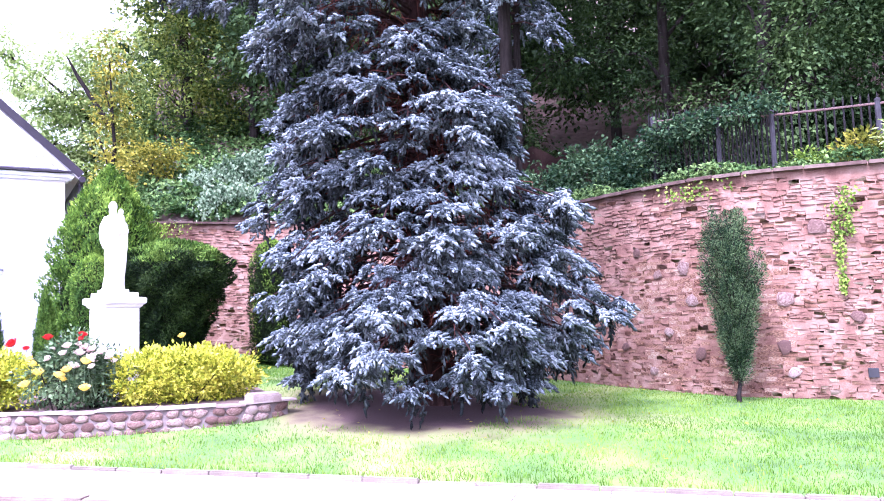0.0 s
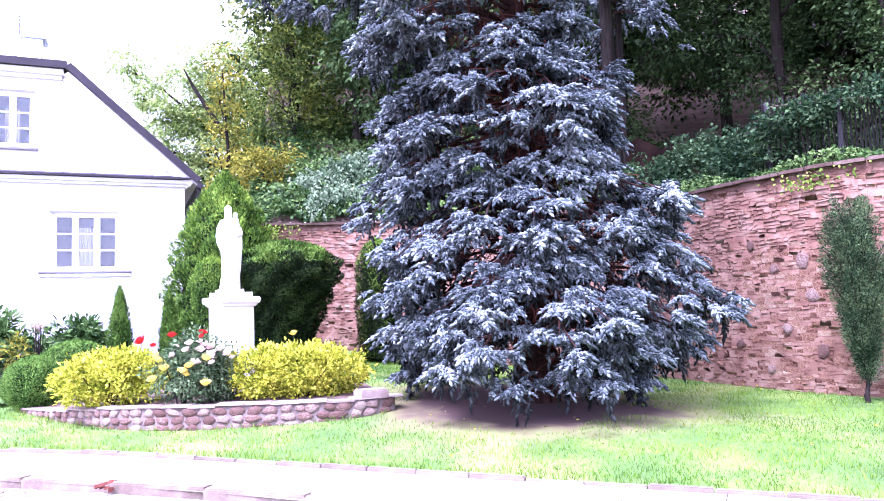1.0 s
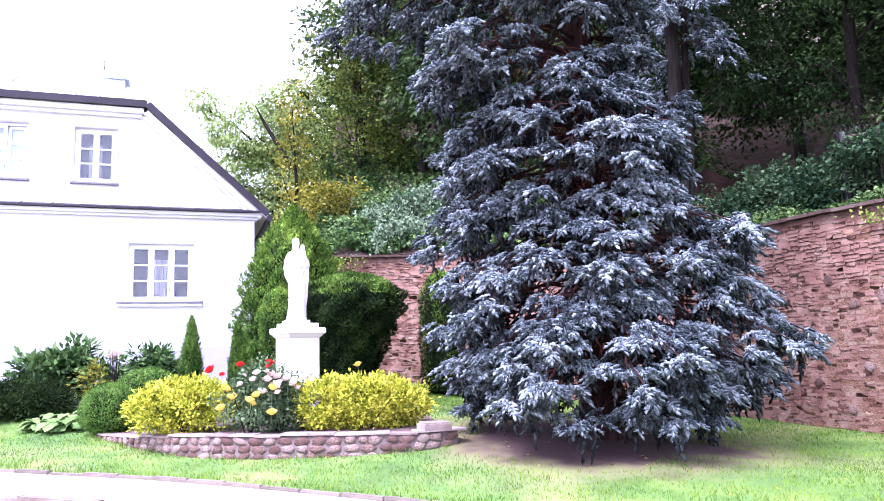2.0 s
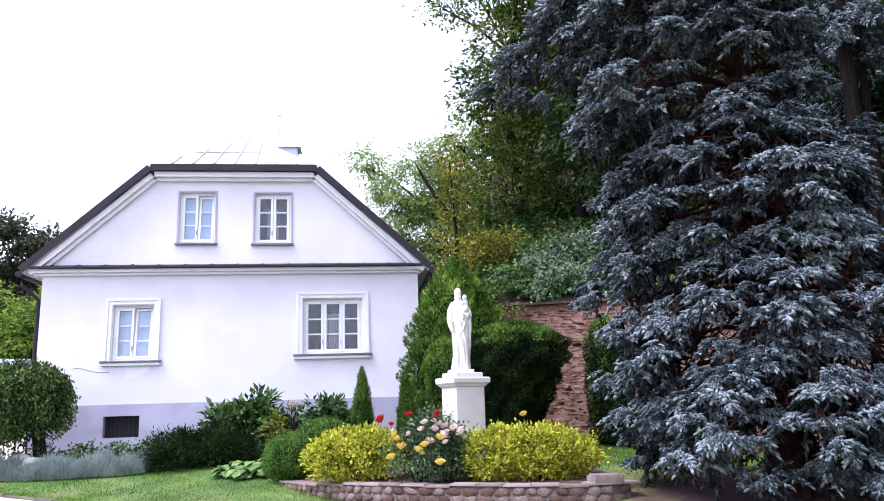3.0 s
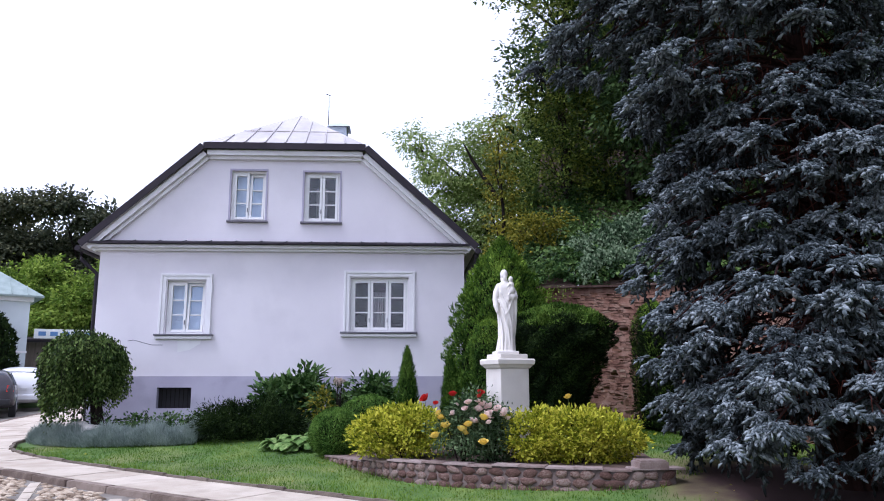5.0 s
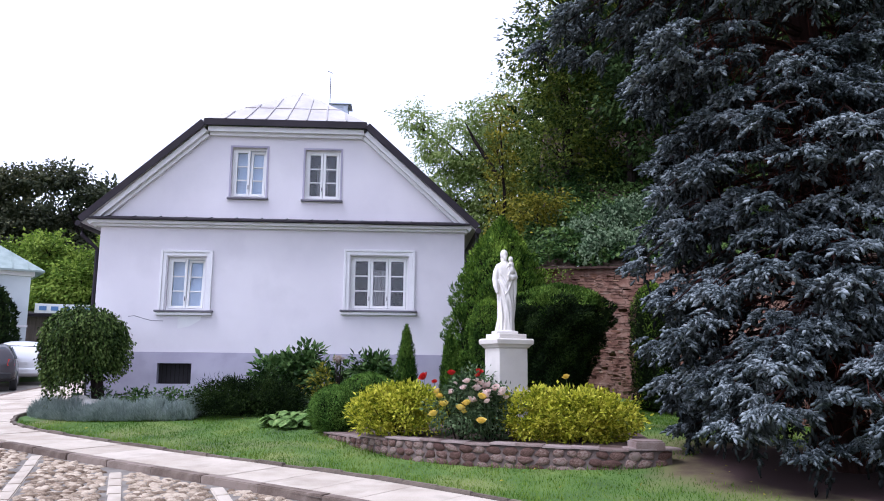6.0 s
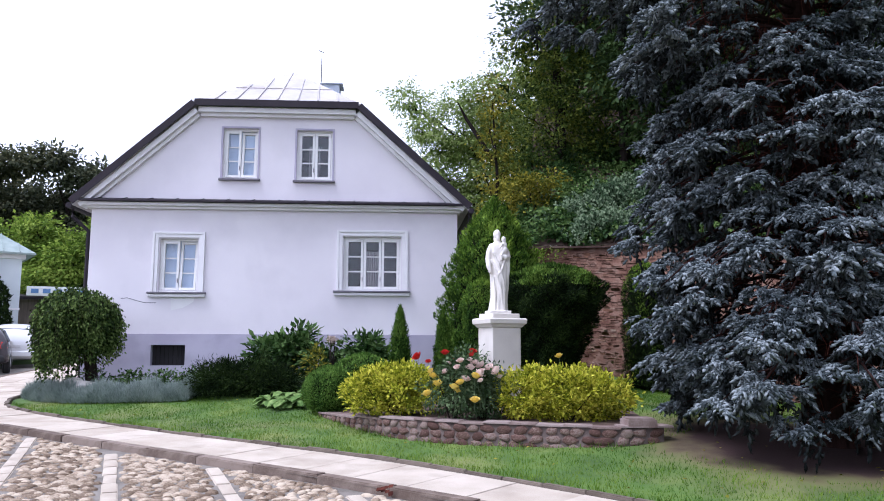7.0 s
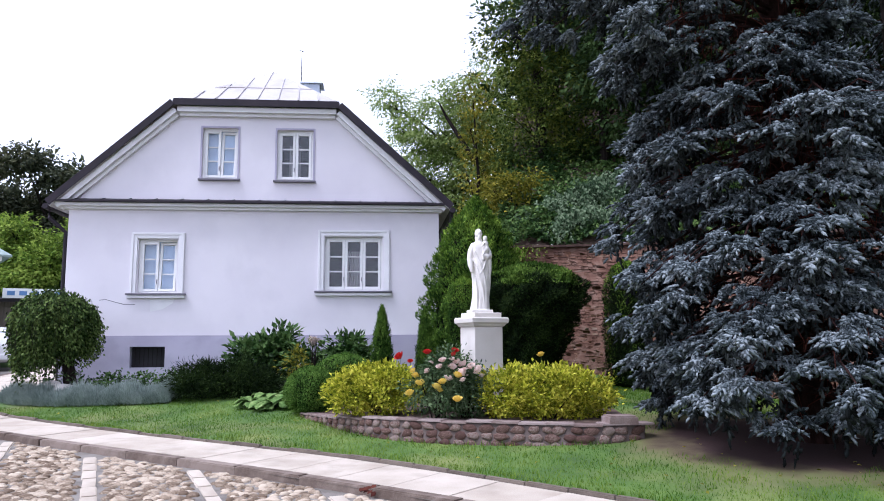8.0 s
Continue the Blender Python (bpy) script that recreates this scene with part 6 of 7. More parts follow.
# the wood goes on behind the nearer trees
rng = np.random.default_rng(140)
v, f = cloud([(x, y, z, 4.5, 4.5, 5.0) for x, y, z in ((27, 2, 9), (27, 8, 10), (25, 14, 11), (23, 20, 12), (19, 25, 12), (14.5, 29, 12.5), (10, 32, 12), (6, 33, 10), (27, 8, 16), (23, 18, 18), (16, 27, 18), (9, 31, 17))], 2200, 16, 1.3, 0.6, 0.42, rng, 0.3, 0.3)
tagged(npart("far_wood", v, f, M["leaf_dark"]), "dark wood deep behind the bank", "wood", kind="stuff")
M["far_dark"] = mat("far_dark_leaves", [(0.038, 0.046, 0.028), (0.075, 0.084, 0.048), (0.135, 0.132, 0.068)], 0.6, 0.12, 1.5, 0, island=0.35, through_light=0.15)
v, f = cloud([(x, y, z + 3.5, 7, 6, 6.5) for x, y, z in ((-62, 70, 7), (-52, 73, 8), (-43, 74, 9), (-34, 76, 9), (-26, 74, 8), (-18, 72, 7), (-10, 70, 6))], 1500, 20, 2.0, 0.75, 0.5, rng, 0.2, 0.3)
tagged(npart("far_wood", v, f, M["far_dark"]), "dark wood far beyond the parked cars", "wood", kind="stuff")
# woods and trees far beyond the road
for k, (x, y, h, r, m) in enumerate(((-40, 60, 17, 6.5, "far_dark"), (-33, 62, 16.8, 6.5, "far_dark"), (-47, 58, 17, 6.5, "far_dark"), (-27, 66, 15, 5, "far_dark"), (-55, 56, 16, 6, "far_dark"), (-24.5, 42.5, 8.4, 2.6, "leaf_bright"), (-20.8, 42, 9.4, 2.6, "leaf_bright"), (-27.5, 45, 8.0, 2.6, "leaf_bright"), (-17.5, 44, 10.5, 2.6, "leaf_mid"), (-14, 46, 9, 2.6, "leaf_mid"))):
    tagged(tree("far_tree", "broadleaved tree beyond the parked cars", x, y, 1.0, h, wood_blobs(TR, 2.0, h - 1, r, 10), M[m], 1900 if h > 12 else 520, 22 if h > 12 else 30, 130 + k, 1.0 if h > 12 else 0.6, 0.33 if h > 12 else 0.26, 0.27 if h > 12 else 0.17, 0.3), group="far trees")
# ---- parked cars, far house and shed ----
M["car_dark"] = mat("dark_car_paint", [(0.045, 0.04, 0.045), (0.06, 0.052, 0.056)], 0.25, 2, 40, 0, metal=0.4)
M["car_white"] = mat("white_car_paint", [(0.66, 0.66, 0.67), (0.72, 0.72, 0.73)], 0.25, 2, 40, 0)
M["car_glass"] = mat("dark_car_glass", [(0.015, 0.02, 0.03), (0.03, 0.035, 0.045)], 0.05, 2, 40, 0, spec=0.9)
M["rubber"] = mat("rubber", [(0.012, 0.012, 0.013), (0.022, 0.022, 0.023)], 0.85, 9, 60, 0.2)
M["alloy"] = mat("alloy_rim", [(0.35, 0.35, 0.36), (0.45, 0.45, 0.46)], 0.35, 9, 60, 0, metal=0.8)
M["tail"] = mat("red_lens", [(0.30, 0.01, 0.01), (0.42, 0.03, 0.02)], 0.2, 9, 60, 0)
M["plate"] = mat("pale_plate", [(0.55, 0.55, 0.55), (0.65, 0.65, 0.65)], 0.5, 9, 60, 0)


def car(m, paint, label):
    """An estate car, its tail towards -y, on wheels; sections from tail to nose."""
    ob = empty("car", m, label, "car", "parked cars")
    # y, half width, sill height, shoulder height, roof height, half width of roof
    secs = [(-2.15, 0.70, 0.42, 0.80, 0.82, 0.66), (-2.10, 0.82, 0.30, 0.95, 0.98, 0.74), (-1.95, 0.87, 0.26, 0.98, 1.30, 0.62), (-1.6, 0.89, 0.24, 0.98, 1.44, 0.60), (-0.6, 0.90, 0.22, 0.97, 1.49, 0.60),
            (0.3, 0.90, 0.22, 0.95, 1.44, 0.60), (1.05, 0.89, 0.22, 0.93, 1.00, 0.72), (1.7, 0.86, 0.24, 0.88, 0.90, 0.72), (2.1, 0.76, 0.30, 0.72, 0.74, 0.62), (2.2, 0.60, 0.40, 0.60, 0.61, 0.5)]
    bm = bmesh.new()
    rings = []
    for y, w, lo, sh, ro, rw in secs:
        half = [(w * 0.86, lo), (w, lo + 0.10), (w * 1.0, (lo + sh) / 2), (w * 0.96, sh), (rw * 1.05, sh + (ro - sh) * 0.85), (rw * 0.85, ro), (0, ro + 0.015)]
        rings.append([bm.verts.new((x, y, z)) for x, z in half] + [bm.verts.new((-x, y, z)) for x, z in half[-2::-1]])
    for a, b in zip(rings, rings[1:]):
        for k in range(len(a)):
            bm.faces.new((a[k], b[k], b[(k + 1) % len(a)], a[(k + 1) % len(a)]))
    bm.faces.new(rings[0]), bm.faces.new(rings[-1][::-1])
    bmesh.ops.recalc_face_normals(bm, faces=bm.faces)
    body = part("body", bm, paint, ob, smooth=True)
    sub = body.modifiers.new("round", "SUBSURF")
    sub.levels = sub.render_levels = 2

    def panel(name, corners, material, label=""):
        b = bmesh.new()
        vs = [b.verts.new(c) for c in corners]
        b.faces.new(vs)
        out = bmesh.ops.extrude_face_region(b, geom=b.faces[:])
        n = (Vector(corners[1]) - Vector(corners[0])).cross(Vector(corners[2]) - Vector(corners[0])).normalized()
        bmesh.ops.translate(b, verts=[v for v in out["geom"] if isinstance(v, bmesh.types.BMVert)], vec=-n * 0.05)
        bmesh.ops.recalc_face_normals(b, faces=b.faces)
        return part(name, b, material, ob, label)

    panel("rear_window", [(-0.56, -2.06, 1.00), (0.56, -2.06, 1.00), (0.50, -1.86, 1.34), (-0.50, -1.86, 1.34)], M["car_glass"], "dark rear window")
    panel("windscreen", [(0.58, 1.05, 0.98), (-0.58, 1.05, 0.98), (-0.50, 0.42, 1.38), (0.50, 0.42, 1.38)], M["car_glass"])
    for s in (-1, 1):
        for y0, y1, t0, t1 in ((-1.80, -0.95, -1.62, -0.95), (-0.88, -0.05, -0.88, -0.05), (0.02, 0.82, 0.02, 0.30)):
            c = [(s * 0.865, y0, 1.0), (s * 0.865, y1, 1.0), (s * 0.69, t1, 1.36), (s * 0.69, t0, 1.36)]
            panel("side_window", c if s > 0 else c[::-1], M["car_glass"])
        panel("tail_light", [(s * 0.60, -2.15, 0.78), (s * 0.80, -2.08, 0.78), (s * 0.78, -2.04, 0.98), (s * 0.62, -2.12, 0.98)][::s], M["tail"], "red tail light")
    part("bumper", boxed(-0.74, 0.74, -2.20, -2.05, 0.36, 0.56, 0.04), M["rubber"] if paint is M["car_dark"] else paint, ob)
    part("number_plate", boxed(-0.25, 0.25, -2.17, -2.13, 0.68, 0.78, 0.005), M["plate"], ob, "blank pale number plate")
    for x, y in product((-0.80, 0.80), (-1.35, 1.30)):
        w = new("wheel")
        w.parent = ob
        w.location = (x, y, 0.31)
        t = lathe(bmesh.new(), [(0.20, -0.10), (0.30, -0.10), (0.32, -0.06), (0.32, 0.06), (0.30, 0.10), (0.20, 0.10)], 24)
        bmesh.ops.rotate(t, verts=t.verts, cent=(0, 0, 0), matrix=Matrix.Rotation(math.pi / 2, 3, "Y"))
        part("tyre", t, M["rubber"], w, "black tyre")
        t = lathe(bmesh.new(), [(0.05, -0.115), (0.19, -0.108), (0.20, -0.09), (0.20, 0.09), (0.19, 0.108), (0.05, 0.115)], 16)
        bmesh.ops.rotate(t, verts=t.verts, cent=(0, 0, 0), matrix=Matrix.Rotation(math.pi / 2, 3, "Y"))
        part("rim", t, M["alloy"], w)
    return ob


def road_at(x, y):
    return float(road_z(np.array(x), np.array(y)))


for x, y, turn, paint, label in ((-15.7, 24.6, 30, "car_dark", "dark brown estate car parked on the drive"), (-16.4, 27.6, 30, "car_white", "silver-white estate car parked on the drive"), (-18.2, 30.6, 34, "car_white", "white car parked beyond the others")):
    car(pose(x, y, road_at(x, y) - 0.03, 0, 0, turn), M[paint], label)

M["far_stucco"] = mat("pale_blue_stucco", [(0.52, 0.56, 0.58), (0.60, 0.64, 0.65)], 0.9, 1, 60, 0.05)
M["far_roof"] = mat("green_grey_roof", [(0.20, 0.25, 0.23), (0.28, 0.33, 0.31)], 0.6, 1, 30, 0.05, metal=0.2, stretch=(3, 3, 1))
fh = empty("far_house", pose(-18.55, 31.4, 0, 0, 0, 38), "pale house with green-grey hipped metal roof", "house")
part("wall", wall_with_holes(-9, 0, 0.5, 5.15, [(-2.75, -1.75, 3.7, 4.75), (-6, -5, 3.7, 4.75)], 0.4), M["far_stucco"], fh)
part("wall", boxed(-0.4, 0, 0.41, 8, 0.5, 5.15), M["far_stucco"], fh)
# Near-black panel added as the darkness of the rooms.
part("inner_wall", boxed(-8.9, -0.41, 1.2, 1.3, 0.5, 5.1), M["dark"], fh)
part("cornice", boxed(-9.1, 0.12, -0.12, 8.1, 5.152, 5.36, 0.02), M["white"], fh)
part("string_course", boxed(-9.02, 0.03, -0.04, 0.0, 3.0, 3.08), M["trim"], fh)
part("roof", slab(bmesh.new(), [(-9.4, -0.45, 5.40), (0.45, -0.45, 5.40), (-3.2, 3.8, 8.1), (-6.2, 3.8, 8.1)], 0.08), M["far_roof"], fh)
part("roof", slab(bmesh.new(), [(0.45, -0.45, 5.40), (0.45, 8.2, 5.40), (-3.2, 3.8, 8.1)], 0.08), M["far_roof"], fh)
for k in range(1, 16):
    x = 0.45 - k * 0.6
    e = min(1.0, (0.45 - x) / 3.65)
    part("seam", tube(bmesh.new(), [(x, -0.45, 5.42), (x, -0.45 + 4.25 * e, 5.42 + 2.7 * e)], [0.025, 0.02], 4), M["far_roof"], fh)
for x0 in (-2.75, -6):
    w = new("window")
    w.parent = fh
    bm = bmesh.new()
    for a, b, c, d in ((0, 0.08, 3.7, 4.75), (0.92, 1.0, 3.7, 4.75), (0.46, 0.54, 3.78, 4.67), (0.08, 0.92, 3.7, 3.78), (0.08, 0.92, 4.67, 4.75), (0.08, 0.46, 4.25, 4.3), (0.54, 0.92, 4.25, 4.3)):
        box(bm, x0 + a, x0 + b, 0.1, 0.16, c, d)
    part("frame", bm, M["white"], w)
    part("pane", boxed(x0 + 0.02, x0 + 0.98, 0.17, 0.18, 3.72, 4.73), M["car_glass"], w)
clipped("round_thuja", "dark clipped evergreen beside the far house", -19.3, 29.8, road_at(-19.3, 29.8), [(0.2, 0), (1.0, 0.2), (1.15, 1.6), (1.0, 2.8), (0.5, 3.6), (0.05, 3.8)], M["hedge"], 7000, 0.2, 0.07, 81)
M["shed"] = mat("brown_boards", [(0.10, 0.075, 0.065), (0.17, 0.13, 0.115)], 0.9, 2, 30, 0.3, stretch=(6, 6, 0.5))
M["sign_blue"] = mat("blue_print", [(0.10, 0.20, 0.42), (0.14, 0.26, 0.5)], 0.6, 2, 30, 0)
shed = empty("shed", pose(-21.0, 39.6, 0, 0, 0, 24), "low brown shed with a white sign on its roof edge", "shed")
part("wall", boxed(-3.2, 3.2, 0, 4, 0.6, 4.0), M["shed"], shed)
part("roof", slab(bmesh.new(), [(-3.6, -0.6, 4.02), (3.6, -0.6, 4.02), (3.6, 4.4, 4.5), (-3.6, 4.4, 4.5)], 0.15), M["tin"], shed)
# Near-black panel on the boards; the shade within the doorway is painted.
part("doorway", boxed(-1.0, 1.2, -0.04, -0.005, 0.7, 3.0), M["dark"], shed)
sign = part("sign", boxed(-1.7, 1.3, -0.7, -0.62, 4.06, 4.55, 0.01), M["white"], shed, "white sign board with blue lettering")
for k in range(5):
    part("print", boxed(-1.5 + k * 0.55, -1.15 + k * 0.55, -0.712, -0.704, 4.2, 4.42), M["sign_blue"], sign)
stone = bmesh.new()
for x, y, z, r in ((0, 0, 0.16, 0.3), (0.32, -0.1, 0.12, 0.22), (-0.25, 0.05, 0.30, 0.2)):
    ball(stone, (x, y, z), r, 1.1, 0.9, 0.75)
for v in stone.verts:
    v.co += v.co.normalized() * 0.05 * noise.noise(v.co * 6)
rock = part("boulder", stone, M["pedestal"], smooth=True)
tagged(rock, "pale boulders under the weeping tree", "rock")
rock.matrix_world = pose(-7.5, 15.2, lawn_at(-7.5, 15.2) - 0.02)
# ---- pavement, kerb, cobbles ----
def piece_at(name, me, parent, m):
    ob = new(name, me)
    ob.parent = parent
    ob.matrix_local = m
    return ob


def block_mesh(name, lx, ly, lz, bevel, material):
    bm = boxed(-lx / 2, lx / 2, -ly / 2, ly / 2, -lz, 0)
    bmesh.ops.bevel(bm, geom=[e for e in bm.edges if all(v.co.z > -0.001 for v in e.verts)] , offset=bevel, segments=2, affect="EDGES")
    me = bpy.data.meshes.new(name)
    bm.to_mesh(me)
    bm.free()
    me.materials.append(material)
    return me


def tilt_at(x, y, dx, dy):
    """Turn of a piece that lies along the way (dx, dy) on the road's slope."""
    a = math.degrees(math.atan2(dy, dx))
    up = float(road_z(np.array(x + dx), np.array(y + dy)) - road_z(np.array(x), np.array(y)))
    return -math.degrees(math.atan(up)), a


pr = random.Random(3)
kerb_me = block_mesh("kerb_stone", 0.985, 0.15, 0.30, 0.012, M["granite"])
for x, y, dx, dy in along_line(KERB_EDGE, 1.0):
    t, a = tilt_at(x, y, dx, dy)
    piece_at("kerb_stone", kerb_me, pavement, pose(x - dy * 0.075 + dx * 0.5, y + dx * 0.075 + dy * 0.5, road_at(x + dx * 0.5, y + dy * 0.5) + 0.086 + pr.uniform(-0.006, 0.006), 0, t, a + pr.uniform(-0.4, 0.4)))
edge_me = block_mesh("edging_stone", 0.49, 0.07, 0.25, 0.01, M["edging"])
for x, y, dx, dy in along_line(LAWN_EDGE, 0.5):
    t, a = tilt_at(x, y, dx, dy)
    piece_at("edging_stone", edge_me, pavement, pose(x - dy * 0.0 + dx * 0.25, y + dy * 0.25, road_at(x + dx * 0.25, y + dy * 0.25) + 0.112 + pr.uniform(-0.012, 0.012), 0, t, a + pr.uniform(-2, 2)))
# slabs fill the strip between kerb and edging
kd = line_frame(KERB_EDGE)[0]
ks = along_line(KERB_EDGE, 0.72)
for (x, y, dx, dy), (x2, y2, dx2, dy2) in zip(ks, ks[1:]):
    def across(px, py, nx, ny):
        r = np.arange(0.3, 5, 0.02)
        d = side_of(LAWN_EDGE, px + nx * r, py + ny * r)
        k = np.argmax(d > -0.05)
        return r[k] if d[k] > -0.05 else 1.2
    w1, w2 = across(x, y, -dy, dx), across(x2, y2, -dy2, dx2)
    rows = 1 if max(w1, w2) < 1.7 else 3
    for q in range(rows):
        bm = bmesh.new()
        c = []
        for (px, py, ex, ey, w) in ((x, y, dx, dy, w1), (x2, y2, dx2, dy2, w2)):
            for f in (q / rows, (q + 1) / rows):
                o = 0.158 + (w - 0.158) * f
                c.append((px - ey * o, py + ex * o))
        mid = np.mean(c, axis=0)
        dz = pr.uniform(-0.004, 0.004)
        vs = []
        for px, py in (c[0], c[2], c[3], c[1]):
            px, py = mid + (np.array([px, py]) - mid) * 0.985
            vs.append((px, py, road_at(px, py) + 0.082 + dz))
        top = [bm.verts.new(v) for v in vs]
        low = [bm.verts.new((v[0], v[1], v[2] - 0.06)) for v in vs]
        bm.faces.new(top)
        for k in range(4):
            bm.faces.new((top[(k + 1) % 4], top[k], low[k], low[(k + 1) % 4]))
        bmesh.ops.recalc_face_normals(bm, faces=bm.faces)
        part("slab", bm, M["slab"], pavement)

# cobbles between bands of flat stone
U, V = np.array([0.415, -0.91]), np.array([0.91, 0.415])
band_me = block_mesh("band_stone", 0.48, 0.155, 0.12, 0.012, M["slab"])
for b in range(-6, 8):
    for k in range(-26, 4):
        c = V * (0.015 + 1.08 * b) + U * k * 0.5
        if -4.5 < side_of(KERB_EDGE, *c) < -0.12 and 1 < c[1] < 22:
            t, a = tilt_at(c[0], c[1], U[0], U[1])
            piece_at("band_stone", band_me, road, pose(c[0], c[1], road_at(*c) + 0.010 + pr.uniform(-0.006, 0.004), 0, t, a + pr.uniform(-1, 1)))


def cobble_shape(rng):
    n = 7
    a = np.arange(n) * 2 * np.pi / n
    r = 1 + 0.14 * rng.normal(size=n)
    sq = 1 / np.maximum(np.abs(np.cos(a)), np.abs(np.sin(a))) ** 0.55
    ring = np.stack([np.cos(a) * r * sq, np.sin(a) * r * sq], 1)
    v = np.concatenate([np.c_[ring * 0.52, np.full(n, -0.9)], np.c_[ring * 0.48, np.full(n, 0.35)], np.c_[ring * 0.30, 0.85 + 0.1 * rng.normal(size=n)], [[0, 0, 1.0]]])
    i, j = np.arange(n), (np.arange(n) + 1) % n
    f = np.concatenate([np.stack([i + o, j + o, j + o + n], 1) for o in (0, n)] + [np.stack([i + o, j + o + n, i + o + n], 1) for o in (0, n)] + [np.stack([i + 2 * n, j + 2 * n, np.full(n, 3 * n)], 1)])
    return v, f


def cobbles():
    rng = np.random.default_rng(55)
    shapes = [cobble_shape(rng) for _ in range(8)]
    meshes = [mesh_of("cobble", v, f, M["cobble"], True) for v, f in shapes]
    rest, single = [], 0
    for u in np.arange(-14, 2, 0.086):
        off = rng.random() * 0.2
        for v in np.arange(-6.6, 8.0, 0.108):
            w = v + off + 0.02 * rng.normal()
            in_band = (w - 0.015 + 0.54) % 1.08 - 0.54
            if abs(in_band) < 0.125:
                continue
            c = U * (u + 0.02 * rng.normal()) + V * w
            d = float(side_of(KERB_EDGE, c[0], c[1]))
            if not (-3.4 < d < -0.07) or c[1] < 2.5 or c[1] > 20:
                continue
            sx, sy, sz = 0.110 * (0.7 + 0.5 * rng.random()), 0.090 * (0.7 + 0.5 * rng.random()), 0.016 + 0.014 * rng.random()
            m = pose(c[0], c[1], road_at(*c) - 0.004, 0, 0, math.degrees(math.atan2(V[1], V[0])) + 12 * rng.normal()) @ Matrix.Diagonal((sx, sy, sz, 1))
            k = rng.integers(8)
            if -4.2 < c[0] < -0.8 and -2.2 < d and single < 300:
                piece_at("cobble", meshes[k], road, m)
                single += 1
            else:
                a = np.array(m)
                rest.append((shapes[k][0] @ a[:3, :3].T + a[:3, 3], shapes[k][1]))
    v, f = joined(rest)
    ob = npart("cobbles", v, f, M["cobble_rest"], road, smooth=True)
    tagged(ob, "rounded cobbles", kind="stuff")


cobbles()

# drain spout in the kerb, with dead leaves
bm = bmesh.new()
for k in range(9):
    a = k * 0.7
    vs = [bm.verts.new((0.05 * math.cos(a) * (1 + 0.2 * (k % 3)) + s * 0.04, -0.03 + 0.03 * math.sin(a) + t * 0.03, 0.01 * k + 0.03 * t)) for s, t in ((0, 0), (1, 0.3), (1.2, 1), (0.1, 0.9))]
    bm.faces.new(vs)
wad = part("dead_leaves", bm, M["twig"])
tagged(wad, "small wad of reddish dead leaves by the kerb", "leaves")
wad.matrix_world = pose(-0.72, 7.42, road_at(-0.7, 7.4) + 0.02)

# ---- stones of the bed wall ----
def bed_stones():
    rng = np.random.default_rng(66)
    d, t, nrm = line_frame(BED)
    shapes = []
    for _ in range(8):
        v, f = cobble_shape(rng)
        shapes.append(mesh_of("stone", v * [1, 1, 1], f, M["fieldstone"], True))
    for row in range(4):
        s = rng.random() * 0.1
        while s < d[-1]:
            w, h = 0.13 + 0.09 * rng.random(), 0.095 + 0.02 * rng.random()
            x, y = np.interp(s, d, BED[:, 0]), np.interp(s, d, BED[:, 1])
            tx, ty = np.interp(s, d, t[:, 0]), np.interp(s, d, t[:, 1])
            top = float(BED_TOP(s / d[-1])) - 0.03
            z = top - 0.045 - row * 0.098
            if z > lawn_at(x + 0.0, y - 0.1) - 0.05:
                m = Matrix.Translation((x, y, z)) @ Matrix.Rotation(math.atan2(ty, tx), 4, "Z") @ Matrix.Rotation(radians(90), 4, "X") @ Matrix.Rotation(radians(rng.normal() * 9), 4, "Z") @ Matrix.Diagonal((w, h, 0.025 + 0.012 * rng.random(), 1))
                piece_at("stone", shapes[rng.integers(8)], bed_wall, m)
            s += w * 1.02 + 0.008
    for s in np.arange(0.0, d[-1], 0.34):
        x, y, tx, ty = (np.interp(s + 0.17, d, q) for q in (BED[:, 0], BED[:, 1], t[:, 0], t[:, 1]))
        top = float(BED_TOP(s / d[-1]))
        me = block_mesh("coping_stone", 0.345, 0.25, 0.024, 0.008, M["coping"])
        piece_at("coping_stone", me, bed_wall, pose(x - ty * 0.10, y + tx * 0.10, top + 0.02 * rng.random() - 0.005, 0, 0, math.degrees(math.atan2(ty, tx)) + rng.normal()))
    me = block_mesh("coping_stone", 0.36, 0.3, 0.11, 0.02, M["coping"])
    piece_at("coping_stone", me, bed_wall, pose(2.2, 9.45, 0.73, 0, 0, 8))


M["coping"] = mat("pinkish_coping", [(0.13, 0.085, 0.072), (0.20, 0.145, 0.125), (0.28, 0.22, 0.20)], 0.9, 4, 60, 0.4, obj=0.35)
bed_stones()

